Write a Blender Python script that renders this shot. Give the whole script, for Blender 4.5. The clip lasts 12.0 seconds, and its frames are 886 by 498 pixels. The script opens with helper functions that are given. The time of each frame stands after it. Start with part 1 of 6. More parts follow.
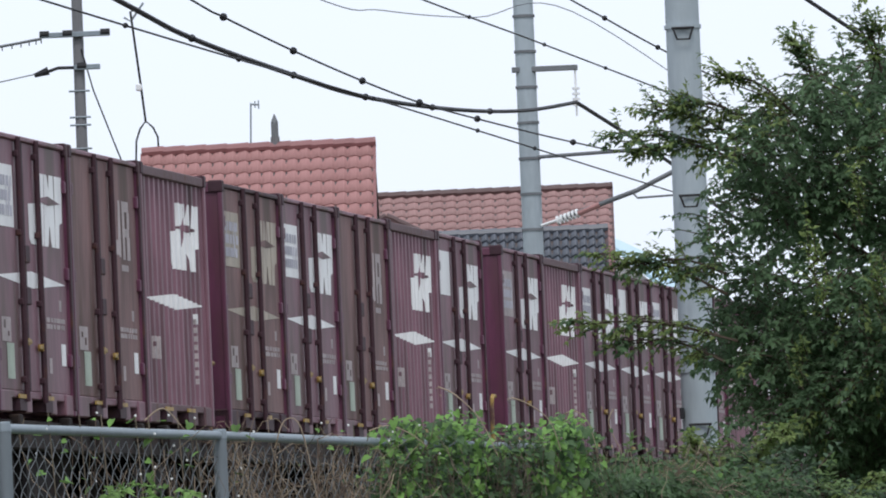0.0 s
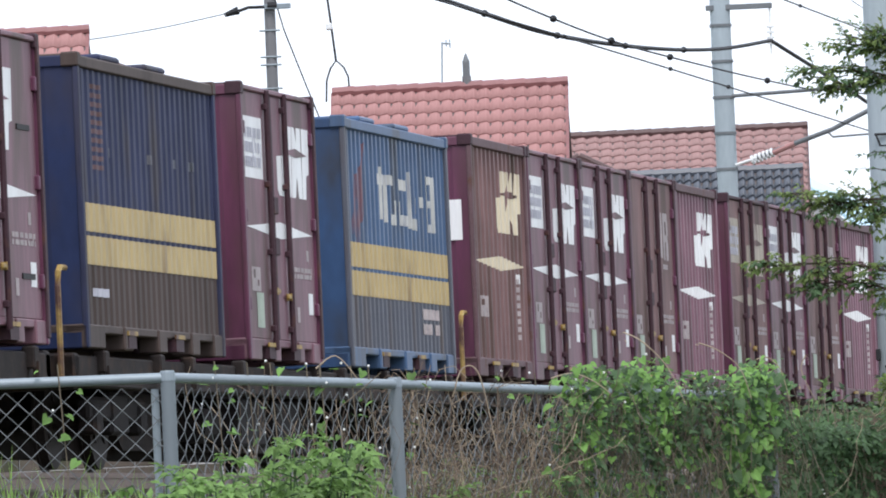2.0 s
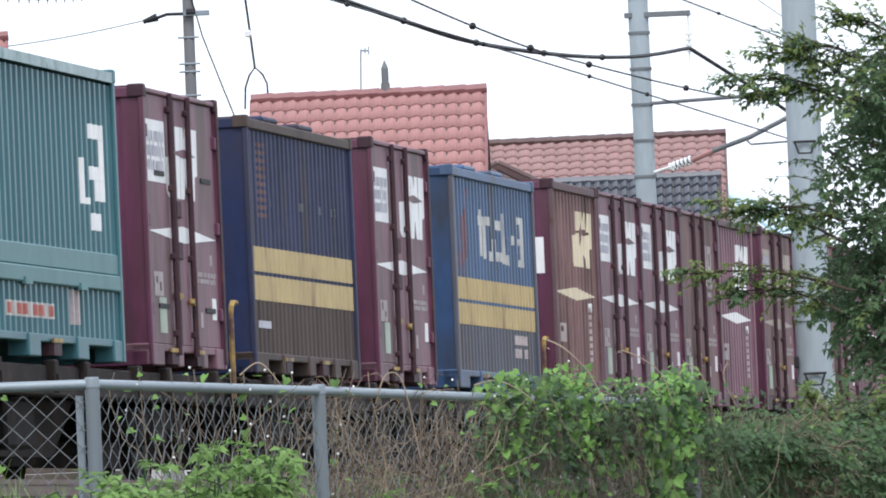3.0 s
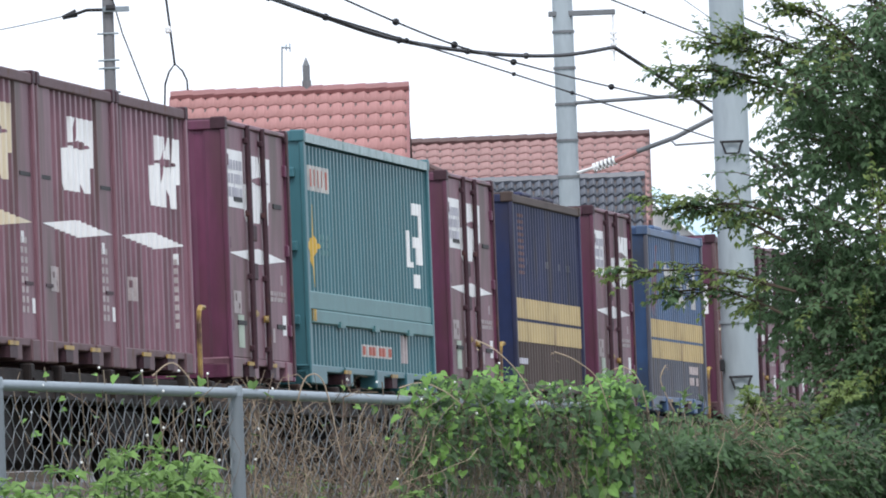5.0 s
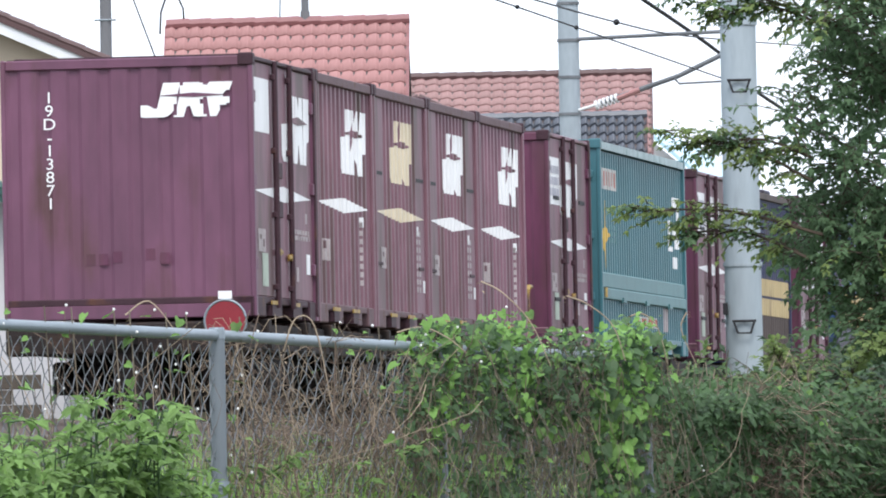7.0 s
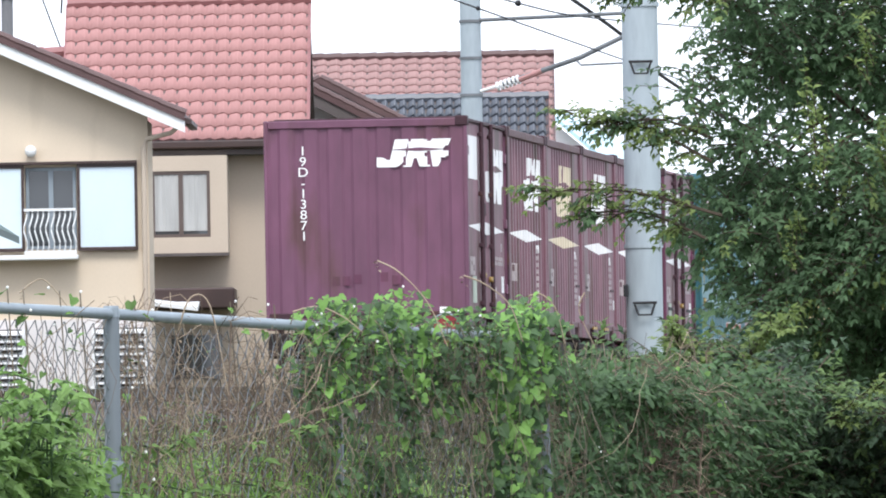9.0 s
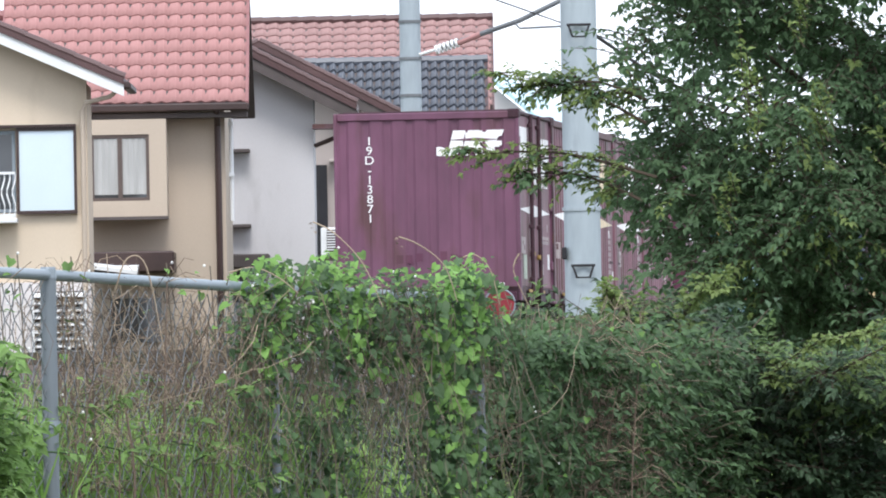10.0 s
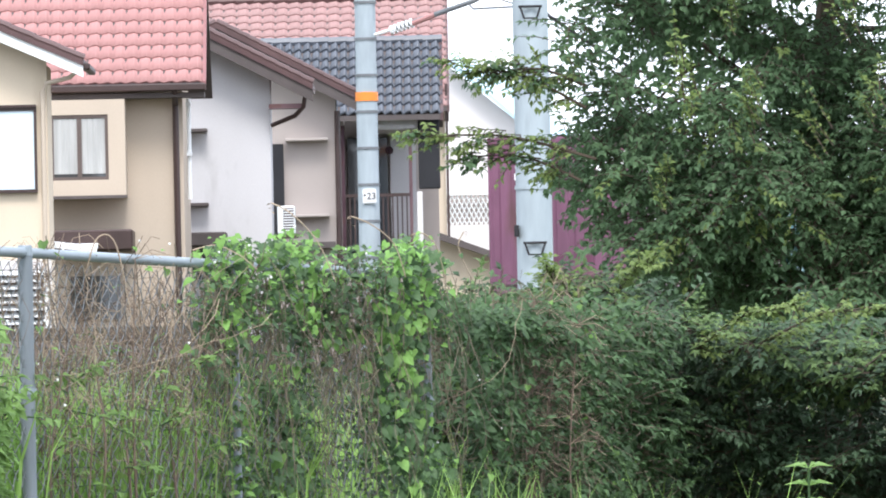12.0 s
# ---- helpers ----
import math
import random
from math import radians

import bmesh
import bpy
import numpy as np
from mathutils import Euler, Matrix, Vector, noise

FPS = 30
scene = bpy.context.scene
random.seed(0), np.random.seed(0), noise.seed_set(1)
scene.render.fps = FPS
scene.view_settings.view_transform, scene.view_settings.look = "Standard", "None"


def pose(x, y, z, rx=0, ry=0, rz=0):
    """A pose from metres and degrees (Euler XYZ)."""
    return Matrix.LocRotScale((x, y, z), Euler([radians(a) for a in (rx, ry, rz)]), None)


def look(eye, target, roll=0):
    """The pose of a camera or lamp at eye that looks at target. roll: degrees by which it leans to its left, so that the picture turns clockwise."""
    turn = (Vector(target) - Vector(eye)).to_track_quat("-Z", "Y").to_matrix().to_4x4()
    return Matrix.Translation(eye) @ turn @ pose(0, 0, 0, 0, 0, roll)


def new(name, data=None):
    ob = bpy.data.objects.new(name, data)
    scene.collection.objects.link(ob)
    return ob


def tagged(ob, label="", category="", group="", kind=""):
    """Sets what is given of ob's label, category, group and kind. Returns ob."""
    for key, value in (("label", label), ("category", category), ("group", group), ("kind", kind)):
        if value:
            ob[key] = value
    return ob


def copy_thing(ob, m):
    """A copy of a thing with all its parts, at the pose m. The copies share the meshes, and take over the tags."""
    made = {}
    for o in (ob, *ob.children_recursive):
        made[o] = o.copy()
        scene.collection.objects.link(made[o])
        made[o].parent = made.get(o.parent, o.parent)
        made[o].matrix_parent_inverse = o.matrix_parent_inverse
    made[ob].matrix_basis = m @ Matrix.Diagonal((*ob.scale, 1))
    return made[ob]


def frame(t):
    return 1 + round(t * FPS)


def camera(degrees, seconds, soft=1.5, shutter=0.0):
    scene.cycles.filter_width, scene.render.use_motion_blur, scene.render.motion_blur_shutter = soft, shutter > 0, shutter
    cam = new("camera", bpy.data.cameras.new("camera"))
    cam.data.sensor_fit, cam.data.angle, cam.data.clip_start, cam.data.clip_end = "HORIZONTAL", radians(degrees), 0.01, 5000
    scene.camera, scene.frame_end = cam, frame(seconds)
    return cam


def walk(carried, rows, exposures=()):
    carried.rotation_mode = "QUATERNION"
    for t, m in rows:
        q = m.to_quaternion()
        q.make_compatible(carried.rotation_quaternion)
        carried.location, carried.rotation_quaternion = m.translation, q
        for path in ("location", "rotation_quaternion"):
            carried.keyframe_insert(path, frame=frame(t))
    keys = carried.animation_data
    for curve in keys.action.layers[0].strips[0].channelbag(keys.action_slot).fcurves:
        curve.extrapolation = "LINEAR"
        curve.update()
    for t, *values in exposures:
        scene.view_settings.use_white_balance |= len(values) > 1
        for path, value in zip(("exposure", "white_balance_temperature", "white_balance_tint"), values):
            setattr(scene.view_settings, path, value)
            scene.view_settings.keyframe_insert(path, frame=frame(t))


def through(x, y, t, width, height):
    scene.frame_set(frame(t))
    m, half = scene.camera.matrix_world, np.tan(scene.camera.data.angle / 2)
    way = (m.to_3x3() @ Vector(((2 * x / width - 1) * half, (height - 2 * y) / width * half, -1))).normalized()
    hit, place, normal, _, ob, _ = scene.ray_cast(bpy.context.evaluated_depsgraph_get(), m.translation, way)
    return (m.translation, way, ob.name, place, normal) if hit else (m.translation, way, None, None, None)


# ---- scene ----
from collections import namedtuple


def aim(x, y, z, yaw, tilt, lean):
    """A camera at x, y, z turned yaw degrees right of north (+y), tilted up, and leaning to its right."""
    return pose(x, y, z, 90 + tilt, 0, -yaw) @ pose(0, 0, 0, 0, 0, -lean)


cam = camera(5.395, 12.0, soft=1.9)
walk(cam, [
    (0.0, aim(0.098, -3.815, 1.487, -1.0654, 2.1789, 2.4697)),
    (0.5, aim(0.122, -3.258, 1.510, -1.7609, 2.0198, 2.3670)),
    (1.0, aim(0.131, -2.837, 1.525, -2.2526, 1.9349, 2.2172)),
    (1.5, aim(0.137, -2.816, 1.529, -2.4204, 1.8943, 2.1441)),
    (2.0, aim(0.111, -2.371, 1.540, -2.2742, 1.8668, 2.5563)),
    (2.5, aim(0.103, -2.445, 1.539, -2.0245, 1.8648, 2.5438)),
    (3.0, aim(0.092, -2.448, 1.539, -1.7680, 1.8873, 2.5067)),
    (3.2, aim(0.084, -2.343, 1.541, -1.6634, 1.8953, 2.4528)),
    (4.8, aim(0.028, -0.945, 1.568, -1.2371, 1.9100, 2.1924)),
    (5.0, aim(0.021, -0.700, 1.577, -1.2805, 1.8747, 2.1849)),
    (5.5, aim(-0.011, 0.351, 1.611, -1.3672, 1.7767, 1.9505)),
    (6.0, aim(-0.037, 1.147, 1.635, -1.4026, 1.6803, 1.7766)),
    (6.5, aim(-0.054, 1.619, 1.648, -1.4092, 1.5876, 1.5741)),
    (6.7, aim(-0.066, 1.992, 1.655, -1.4002, 1.5468, 1.3192)),
    (8.3, aim(-0.071, 2.288, 1.652, -1.0969, 1.3664, 1.0055)),
    (8.5, aim(-0.066, 2.265, 1.652, -0.9730, 1.3677, 1.0486)),
    (9.0, aim(-0.055, 2.296, 1.652, -0.6703, 1.3655, 0.9781)),
    (9.5, aim(-0.046, 2.316, 1.651, -0.4425, 1.3278, 0.9457)),
    (10.0, aim(-0.037, 2.104, 1.639, -0.3085, 1.1378, 1.0643)),
    (10.5, aim(-0.017, 1.129, 1.618, -0.1976, 0.9547, 1.1896)),
    (11.0, aim(-0.002, 0.153, 1.604, -0.0984, 1.1799, 1.1038)),
    (11.5, aim(0.000, -0.027, 1.600, -0.0620, 1.2707, 1.0890)),
    (12.0, aim(0.001, -0.091, 1.599, -0.0465, 0.9956, 1.1944)),
], exposures=[(0.0, 0.07), (0.6, 0.25), (1.2, 0.46), (2.5, 0.61), (5.0, 0.57), (7.0, 0.79), (8.5, 0.92), (9.5, 1.0), (10.0, 0.91), (10.5, 1.15), (11.0, 1.34), (11.5, 1.28), (12.0, 1.34)])

# ---- light: a bright overcast sky and a wide soft sun ----
world = bpy.data.worlds.new("world")
scene.world = world
world.use_nodes = True
wn = world.node_tree
wn.nodes.clear()
sky = wn.nodes.new("ShaderNodeTexSky")
sky.sky_type, sky.sun_disc = "NISHITA", False
sky.sun_elevation, sky.sun_rotation = radians(56), radians(176)
sky.air_density, sky.dust_density, sky.ozone_density = 1.0, 3.0, 1.0
cloud = wn.nodes.new("ShaderNodeMix")
cloud.data_type = "RGBA"
cloud.inputs[0].default_value = 0.86
cloud.inputs[7].default_value = (9.5, 10.35, 11.9, 1)
bg = wn.nodes.new("ShaderNodeBackground")
bg.inputs["Strength"].default_value = 0.1
wout = wn.nodes.new("ShaderNodeOutputWorld")
wn.links.new(sky.outputs[0], cloud.inputs[6])
wn.links.new(cloud.outputs[2], bg.inputs["Color"])
wn.links.new(bg.outputs[0], wout.inputs[0])
sun = new("sun", bpy.data.lights.new("sun", "SUN"))
sun.data.energy, sun.data.angle, sun.data.color = 1.4, radians(20), (1.0, 0.97, 0.95)
sun.matrix_world = look((5, -70, 104), (0, 0, 0))

# ---- materials ----
def material(name, base, rough=0.6, metal=0.0, vary=0.25, grain=40.0, blotch=2.5, bump=0.15, dirt=None, dirt_at=0.62, per_object=0.0, per_island=0.0, streak=1.0):
    """A painted or natural surface: two scales of tone, fine relief, and patches of dirt or rust with a shape of their own."""
    m = bpy.data.materials.new(name)
    m.use_nodes = True
    nt = m.node_tree
    bsdf = nt.nodes["Principled BSDF"]
    coord = nt.nodes.new("ShaderNodeTexCoord")
    scale = nt.nodes.new("ShaderNodeMapping")
    scale.inputs["Scale"].default_value = (1, 1, 1 / streak)
    nt.links.new(coord.outputs["Object"], scale.inputs["Vector"])
    big = nt.nodes.new("ShaderNodeTexNoise")
    big.inputs["Scale"].default_value, big.inputs["Detail"].default_value = blotch, 4
    fine = nt.nodes.new("ShaderNodeTexNoise")
    fine.inputs["Scale"].default_value, fine.inputs["Detail"].default_value = grain, 3
    for n in (big, fine):
        nt.links.new(scale.outputs[0], n.inputs["Vector"])
    tone = nt.nodes.new("ShaderNodeMath")
    tone.operation = "MULTIPLY_ADD"
    nt.links.new(fine.outputs[0], tone.inputs[0])
    tone.inputs[1].default_value = 0.5
    nt.links.new(big.outputs[0], tone.inputs[2])
    last = tone.outputs[0]
    if per_object or per_island:
        if per_object:
            info = nt.nodes.new("ShaderNodeObjectInfo").outputs["Random"]
        else:
            info = nt.nodes.new("ShaderNodeNewGeometry").outputs["Random Per Island"]
        add = nt.nodes.new("ShaderNodeMath")
        add.operation = "MULTIPLY_ADD"
        nt.links.new(info, add.inputs[0])
        add.inputs[1].default_value = (per_object or per_island)
        nt.links.new(last, add.inputs[2])
        last = add.outputs[0]
    extra = (per_object or per_island)
    ramp = nt.nodes.new("ShaderNodeMapRange")
    nt.links.new(last, ramp.inputs[0])
    ramp.inputs[1].default_value, ramp.inputs[2].default_value = 0.45, 1.05 + extra
    mix = nt.nodes.new("ShaderNodeMix")
    mix.data_type = "RGBA"
    mix.inputs[6].default_value = (*[c * (1 - vary) for c in base], 1)
    mix.inputs[7].default_value = (*[min(0.9, c * (1 + vary)) for c in base], 1)
    nt.links.new(ramp.outputs[0], mix.inputs[0])
    colour = mix.outputs[2]
    if dirt:
        spot = nt.nodes.new("ShaderNodeTexNoise")
        spot.inputs["Scale"].default_value, spot.inputs["Detail"].default_value = blotch * 1.7, 6
        nt.links.new(scale.outputs[0], spot.inputs["Vector"])
        cut = nt.nodes.new("ShaderNodeMapRange")
        nt.links.new(spot.outputs[0], cut.inputs[0])
        cut.inputs[1].default_value, cut.inputs[2].default_value = dirt_at - 0.05, dirt_at + 0.12
        soil = nt.nodes.new("ShaderNodeMix")
        soil.data_type = "RGBA"
        nt.links.new(cut.outputs[0], soil.inputs[0])
        nt.links.new(colour, soil.inputs[6])
        soil.inputs[7].default_value = (*dirt, 1)
        colour = soil.outputs[2]
    nt.links.new(colour, bsdf.inputs["Base Color"])
    bsdf.inputs["Roughness"].default_value, bsdf.inputs["Metallic"].default_value = rough, metal
    bsdf.inputs["Specular IOR Level"].default_value = 0.5 if rough < 0.58 else 0.2  # rough and dusty surfaces have little sheen
    if bump:
        b = nt.nodes.new("ShaderNodeBump")
        b.inputs["Strength"].default_value, b.inputs["Distance"].default_value = bump, 0.02
        nt.links.new(last, b.inputs["Height"])
        nt.links.new(b.outputs[0], bsdf.inputs["Normal"])
    return m


def leaf_material(name, base, vary=0.5, rough=0.56, through=0.38):
    m = material(name, base, rough, vary=vary, grain=30, blotch=1.2, bump=0, per_island=0.6)
    nt = m.node_tree
    bsdf = nt.nodes["Principled BSDF"]
    bsdf.inputs["Specular IOR Level"].default_value = 0.28
    tr = nt.nodes.new("ShaderNodeBsdfTranslucent")
    src = bsdf.inputs["Base Color"].links[0].from_socket
    nt.links.new(src, tr.inputs["Color"])
    mix = nt.nodes.new("ShaderNodeMixShader")
    mix.inputs[0].default_value = through
    nt.links.new(bsdf.outputs[0], mix.inputs[1])
    nt.links.new(tr.outputs[0], mix.inputs[2])
    nt.links.new(mix.outputs[0], nt.nodes["Material Output"].inputs["Surface"])
    return m


def glass_material(name, tint, rough=0.05):
    m = bpy.data.materials.new(name)
    m.use_nodes = True
    b = m.node_tree.nodes["Principled BSDF"]
    b.inputs["Base Color"].default_value = (*tint, 1)
    b.inputs["Roughness"].default_value = rough
    b.inputs["Specular IOR Level"].default_value = 0.8
    return m


RUST = (0.10, 0.045, 0.03)
MAROON = material("maroon_paint", (0.108, 0.027, 0.062), 0.5, vary=0.45, grain=12, blotch=1.2, bump=0.3, dirt=(0.075, 0.03, 0.035), dirt_at=0.57, streak=4)
END_PURPLE = material("purple_paint", (0.138, 0.053, 0.094), 0.5, vary=0.34, grain=7, blotch=1.1, bump=0.25, dirt=(0.095, 0.04, 0.045), dirt_at=0.6, streak=3)
BROWN = material("brown_maroon_paint", (0.176, 0.084, 0.108), 0.55, vary=0.45, grain=14, blotch=1.2, bump=0.3, dirt=(0.09, 0.05, 0.045), dirt_at=0.57, streak=5)
UMBER = material("faded_brown_paint", (0.19, 0.11, 0.108), 0.6, vary=0.45, grain=14, blotch=1.2, bump=0.3, dirt=(0.09, 0.055, 0.045), dirt_at=0.57, streak=5)
LILAC = material("faded_lilac_maroon_paint", (0.195, 0.094, 0.124), 0.55, vary=0.45, grain=14, blotch=1.2, bump=0.3, dirt=(0.10, 0.05, 0.06), dirt_at=0.57, streak=5)
DARK_TRIM = material("dark_steel_trim", (0.052, 0.026, 0.034), 0.6, vary=0.3, dirt=RUST)
PALE_RAIL = material("worn_brown_rail", (0.13, 0.078, 0.086), 0.6, vary=0.25, dirt=RUST, dirt_at=0.6)
WHITE = material("white_vinyl", (0.84, 0.82, 0.82), 0.5, vary=0.12, grain=20, blotch=3, bump=0, dirt=(0.5, 0.44, 0.4), dirt_at=0.74, streak=3)
CREAM_WHITE = material("yellowed_vinyl", (0.68, 0.58, 0.42), 0.5, vary=0.15, grain=20, blotch=3, bump=0, dirt=(0.36, 0.26, 0.2), dirt_at=0.66, streak=3)
FADED_WHITE = material("faded_vinyl", (0.40, 0.34, 0.27), 0.55, vary=0.2, grain=20, blotch=3, bump=0, dirt=(0.2, 0.14, 0.12), dirt_at=0.58, streak=3)
GREY_PRINT = material("grey_print", (0.50, 0.49, 0.55), 0.6, vary=0.2, bump=0)
SOFT_PRINT = material("pale_print", (0.42, 0.36, 0.36), 0.6, vary=0.3, bump=0)
GREEN_SLIP = material("pale_green_card", (0.42, 0.48, 0.40), 0.6, vary=0.25, bump=0)
YELLOW = material("yellow_paint", (0.36, 0.235, 0.065), 0.55, vary=0.35, dirt=RUST, dirt_at=0.5)
BAND_YELLOW = material("ochre_band_paint", (0.46, 0.345, 0.165), 0.55, vary=0.25, grain=15, blotch=1.5, dirt=(0.22, 0.15, 0.08), dirt_at=0.62, streak=4)
BLUE = material("blue_paint", (0.052, 0.10, 0.195), 0.5, vary=0.3, grain=12, blotch=1.2, dirt=(0.05, 0.06, 0.08), dirt_at=0.58, streak=5)
BLUE_END = material("dull_blue_paint", (0.036, 0.075, 0.165), 0.6, vary=0.3, grain=9, blotch=0.9, dirt=(0.04, 0.05, 0.075), dirt_at=0.54, streak=2)
BLUE_GREY = material("grey_blue_paint", (0.08, 0.085, 0.11), 0.55, vary=0.25, grain=12, blotch=1.2, dirt=(0.08, 0.06, 0.055), dirt_at=0.6, streak=5)
NAVY = material("navy_paint", (0.032, 0.037, 0.078), 0.6, vary=0.45, grain=9, blotch=1.1, dirt=(0.055, 0.048, 0.055), dirt_at=0.57, streak=3)
NAVY_BRIGHT = material("clean_navy_paint", (0.02, 0.031, 0.085), 0.6, vary=0.3, grain=9, blotch=0.8, dirt=(0.035, 0.035, 0.06), dirt_at=0.55, streak=2)
SOOT_BROWN = material("sooty_brown_paint", (0.080, 0.058, 0.052), 0.62, vary=0.25, grain=12, blotch=1.2, dirt=(0.05, 0.035, 0.03), dirt_at=0.6, streak=5)
TEAL = material("teal_paint", (0.040, 0.135, 0.160), 0.45, vary=0.18, grain=12, blotch=0.8, dirt=(0.03, 0.10, 0.11), dirt_at=0.64, streak=5)
TEAL_PALE = material("pale_teal_paint", (0.075, 0.19, 0.2), 0.5, vary=0.2, streak=2)
TEAL_EDGE = material("worn_pale_edge", (0.34, 0.43, 0.44), 0.55, vary=0.25, grain=14, dirt=(0.12, 0.22, 0.22), dirt_at=0.6)
FRAME_STEEL = material("wagon_steel", (0.026, 0.02, 0.019), 0.8, vary=0.4, grain=20, dirt=(0.055, 0.033, 0.024), dirt_at=0.58)
BOGIE_STEEL = material("bogie_steel", (0.016, 0.013, 0.013), 0.85, vary=0.4, dirt=(0.04, 0.025, 0.02), dirt_at=0.6)
TYRE_STEEL = material("wheel_steel", (0.035, 0.028, 0.026), 0.7, 0.3, vary=0.3)
RED_DISC = material("red_reflector", (0.22, 0.012, 0.022), 0.4, vary=0.12, bump=0)
GALV = material("galvanised_steel", (0.235, 0.275, 0.305), 0.5, 0.25, vary=0.14, grain=18, blotch=1.5, dirt=(0.15, 0.16, 0.16), dirt_at=0.62, streak=4)
# darker than the rails: the upright posts' shade is put into this colour
POST_STEEL = material("shade_toned_weathered_steel", (0.165, 0.19, 0.21), 0.55, 0.2, vary=0.2, grain=18, blotch=2.5, dirt=(0.10, 0.105, 0.10), dirt_at=0.58, streak=4)
POLE_STEEL = material("painted_pole_steel", (0.335, 0.385, 0.415), 0.58, 0.0, vary=0.16, grain=12, blotch=1.6, bump=0.03, dirt=(0.23, 0.26, 0.28), dirt_at=0.68, streak=4)
CONCRETE = material("concrete_pole", (0.17, 0.17, 0.178), 0.8, vary=0.15, streak=4)
WIRE = material("dark_wire", (0.025, 0.025, 0.028), 0.6, vary=0.2, bump=0)
WIRE_PALE = material("grey_wire", (0.16, 0.17, 0.18), 0.6, vary=0.2, bump=0)
PORCELAIN = material("white_porcelain", (0.75, 0.76, 0.76), 0.2, vary=0.08, bump=0)
ORANGE = material("orange_band", (0.75, 0.22, 0.03), 0.5, vary=0.1, bump=0)
TILE_RED = material("terracotta_roof_tile", (0.385, 0.203, 0.193), 0.6, vary=0.13, grain=25, blotch=2, bump=0.1, per_object=0.35, dirt=(0.27, 0.12, 0.10), dirt_at=0.7)
TILE_BROWN = material("brown_roof_tile", (0.29, 0.165, 0.155), 0.55, vary=0.18, grain=25, blotch=2, bump=0.1, per_object=0.35, dirt=(0.17, 0.09, 0.07), dirt_at=0.64)
RIDGE_RED = material("dull_red_ridge_tile", (0.25, 0.105, 0.105), 0.55, vary=0.2, grain=25, blotch=2, bump=0.1, per_object=0.3)
TILE_DARK = material("blue_grey_roof_tile", (0.085, 0.095, 0.115), 0.4, vary=0.2, grain=25, blotch=2, bump=0.1, per_object=0.4)
TILE_VERGE = material("dark_red_brown_verge_tile", (0.085, 0.044, 0.043), 0.55, vary=0.2)
BLOCK_WALL = material("weathered_block_wall", (0.11, 0.09, 0.075), 0.9, vary=0.3, grain=25, blotch=1.5, dirt=(0.06, 0.065, 0.04), dirt_at=0.55)
TILE_GREEN = material("green_roof", (0.03, 0.085, 0.075), 0.45, vary=0.2)
PLASTER_CREAM = material("cream_render", (0.64, 0.54, 0.42), 0.85, vary=0.07, grain=60, blotch=0.8, bump=0.1, dirt=(0.55, 0.46, 0.35), dirt_at=0.68, streak=3)
PLASTER_TAN = material("tan_render", (0.50, 0.42, 0.34), 0.85, vary=0.08, grain=60, blotch=0.8, bump=0.1, dirt=(0.34, 0.28, 0.22), dirt_at=0.66, streak=3)
PLASTER_GREY = material("pale_grey_render", (0.54, 0.53, 0.54), 0.85, vary=0.08, grain=60, blotch=0.8, bump=0.1, dirt=(0.36, 0.35, 0.35), dirt_at=0.62, streak=3)
PLASTER_TAUPE = material("taupe_render", (0.40, 0.35, 0.325), 0.85, vary=0.08, grain=60, blotch=0.8, bump=0.1)
PLASTER_WHITE = material("white_render", (0.66, 0.63, 0.62), 0.85, vary=0.05, grain=60, blotch=0.8, bump=0.08)
WHITE_PAINT = material("white_paint", (0.72, 0.73, 0.73), 0.5, vary=0.06, bump=0.03)
SHUTTER = material("white_shutter_panel", (0.60, 0.70, 0.76), 0.4, vary=0.03, bump=0.0)
WINDOW_BRONZE = material("bronze_window_frame", (0.12, 0.09, 0.08), 0.45, 0.2, vary=0.12)
BROWN_METAL = material("dark_brown_metal", (0.045, 0.025, 0.022), 0.5, vary=0.2)
SOFFIT = material("brown_grey_soffit", (0.10, 0.085, 0.082), 0.7, vary=0.15)
GLASS = glass_material("dark_window_glass", (0.05, 0.055, 0.06))
CURTAIN = material("grey_white_curtain", (0.42, 0.42, 0.41), 0.8, vary=0.2, grain=6, blotch=7, streak=8)
CARPORT = material("pale_blue_sheet", (0.42, 0.62, 0.72), 0.3, vary=0.08)
GROUND = material("weedy_soil", (0.085, 0.07, 0.046), 0.95, vary=0.5, grain=9, blotch=0.6, bump=0.6, dirt=(0.05, 0.08, 0.025), dirt_at=0.5)
BALLAST = material("ballast_stone", (0.11, 0.085, 0.072), 0.9, vary=0.4, grain=20, blotch=2, per_island=0.6)
RAIL = material("rail_steel", (0.16, 0.10, 0.075), 0.5, 0.6, vary=0.3)
SLEEPER = material("concrete_sleeper", (0.13, 0.115, 0.10), 0.85, vary=0.2)
BARK = material("grey_brown_bark", (0.085, 0.065, 0.05), 0.9, vary=0.35, streak=4)
STRAW = material("dry_stem", (0.33, 0.26, 0.19), 0.85, vary=0.45, grain=5, blotch=1.5, bump=0, per_island=0.7)
DRY_BROWN = material("dead_stem", (0.155, 0.115, 0.09), 0.9, vary=0.45, grain=5, blotch=1.5, bump=0, per_island=0.7)
LEAF_TREE = leaf_material("tree_leaf", (0.112, 0.188, 0.094), vary=0.5, through=0.5)
LEAF_YOUNG = leaf_material("young_leaf", (0.19, 0.255, 0.085), vary=0.4, through=0.45)
# two bush tones: hollow shade and crest light coloured in, besides new growth
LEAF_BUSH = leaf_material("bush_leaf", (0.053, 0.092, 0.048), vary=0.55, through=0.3)
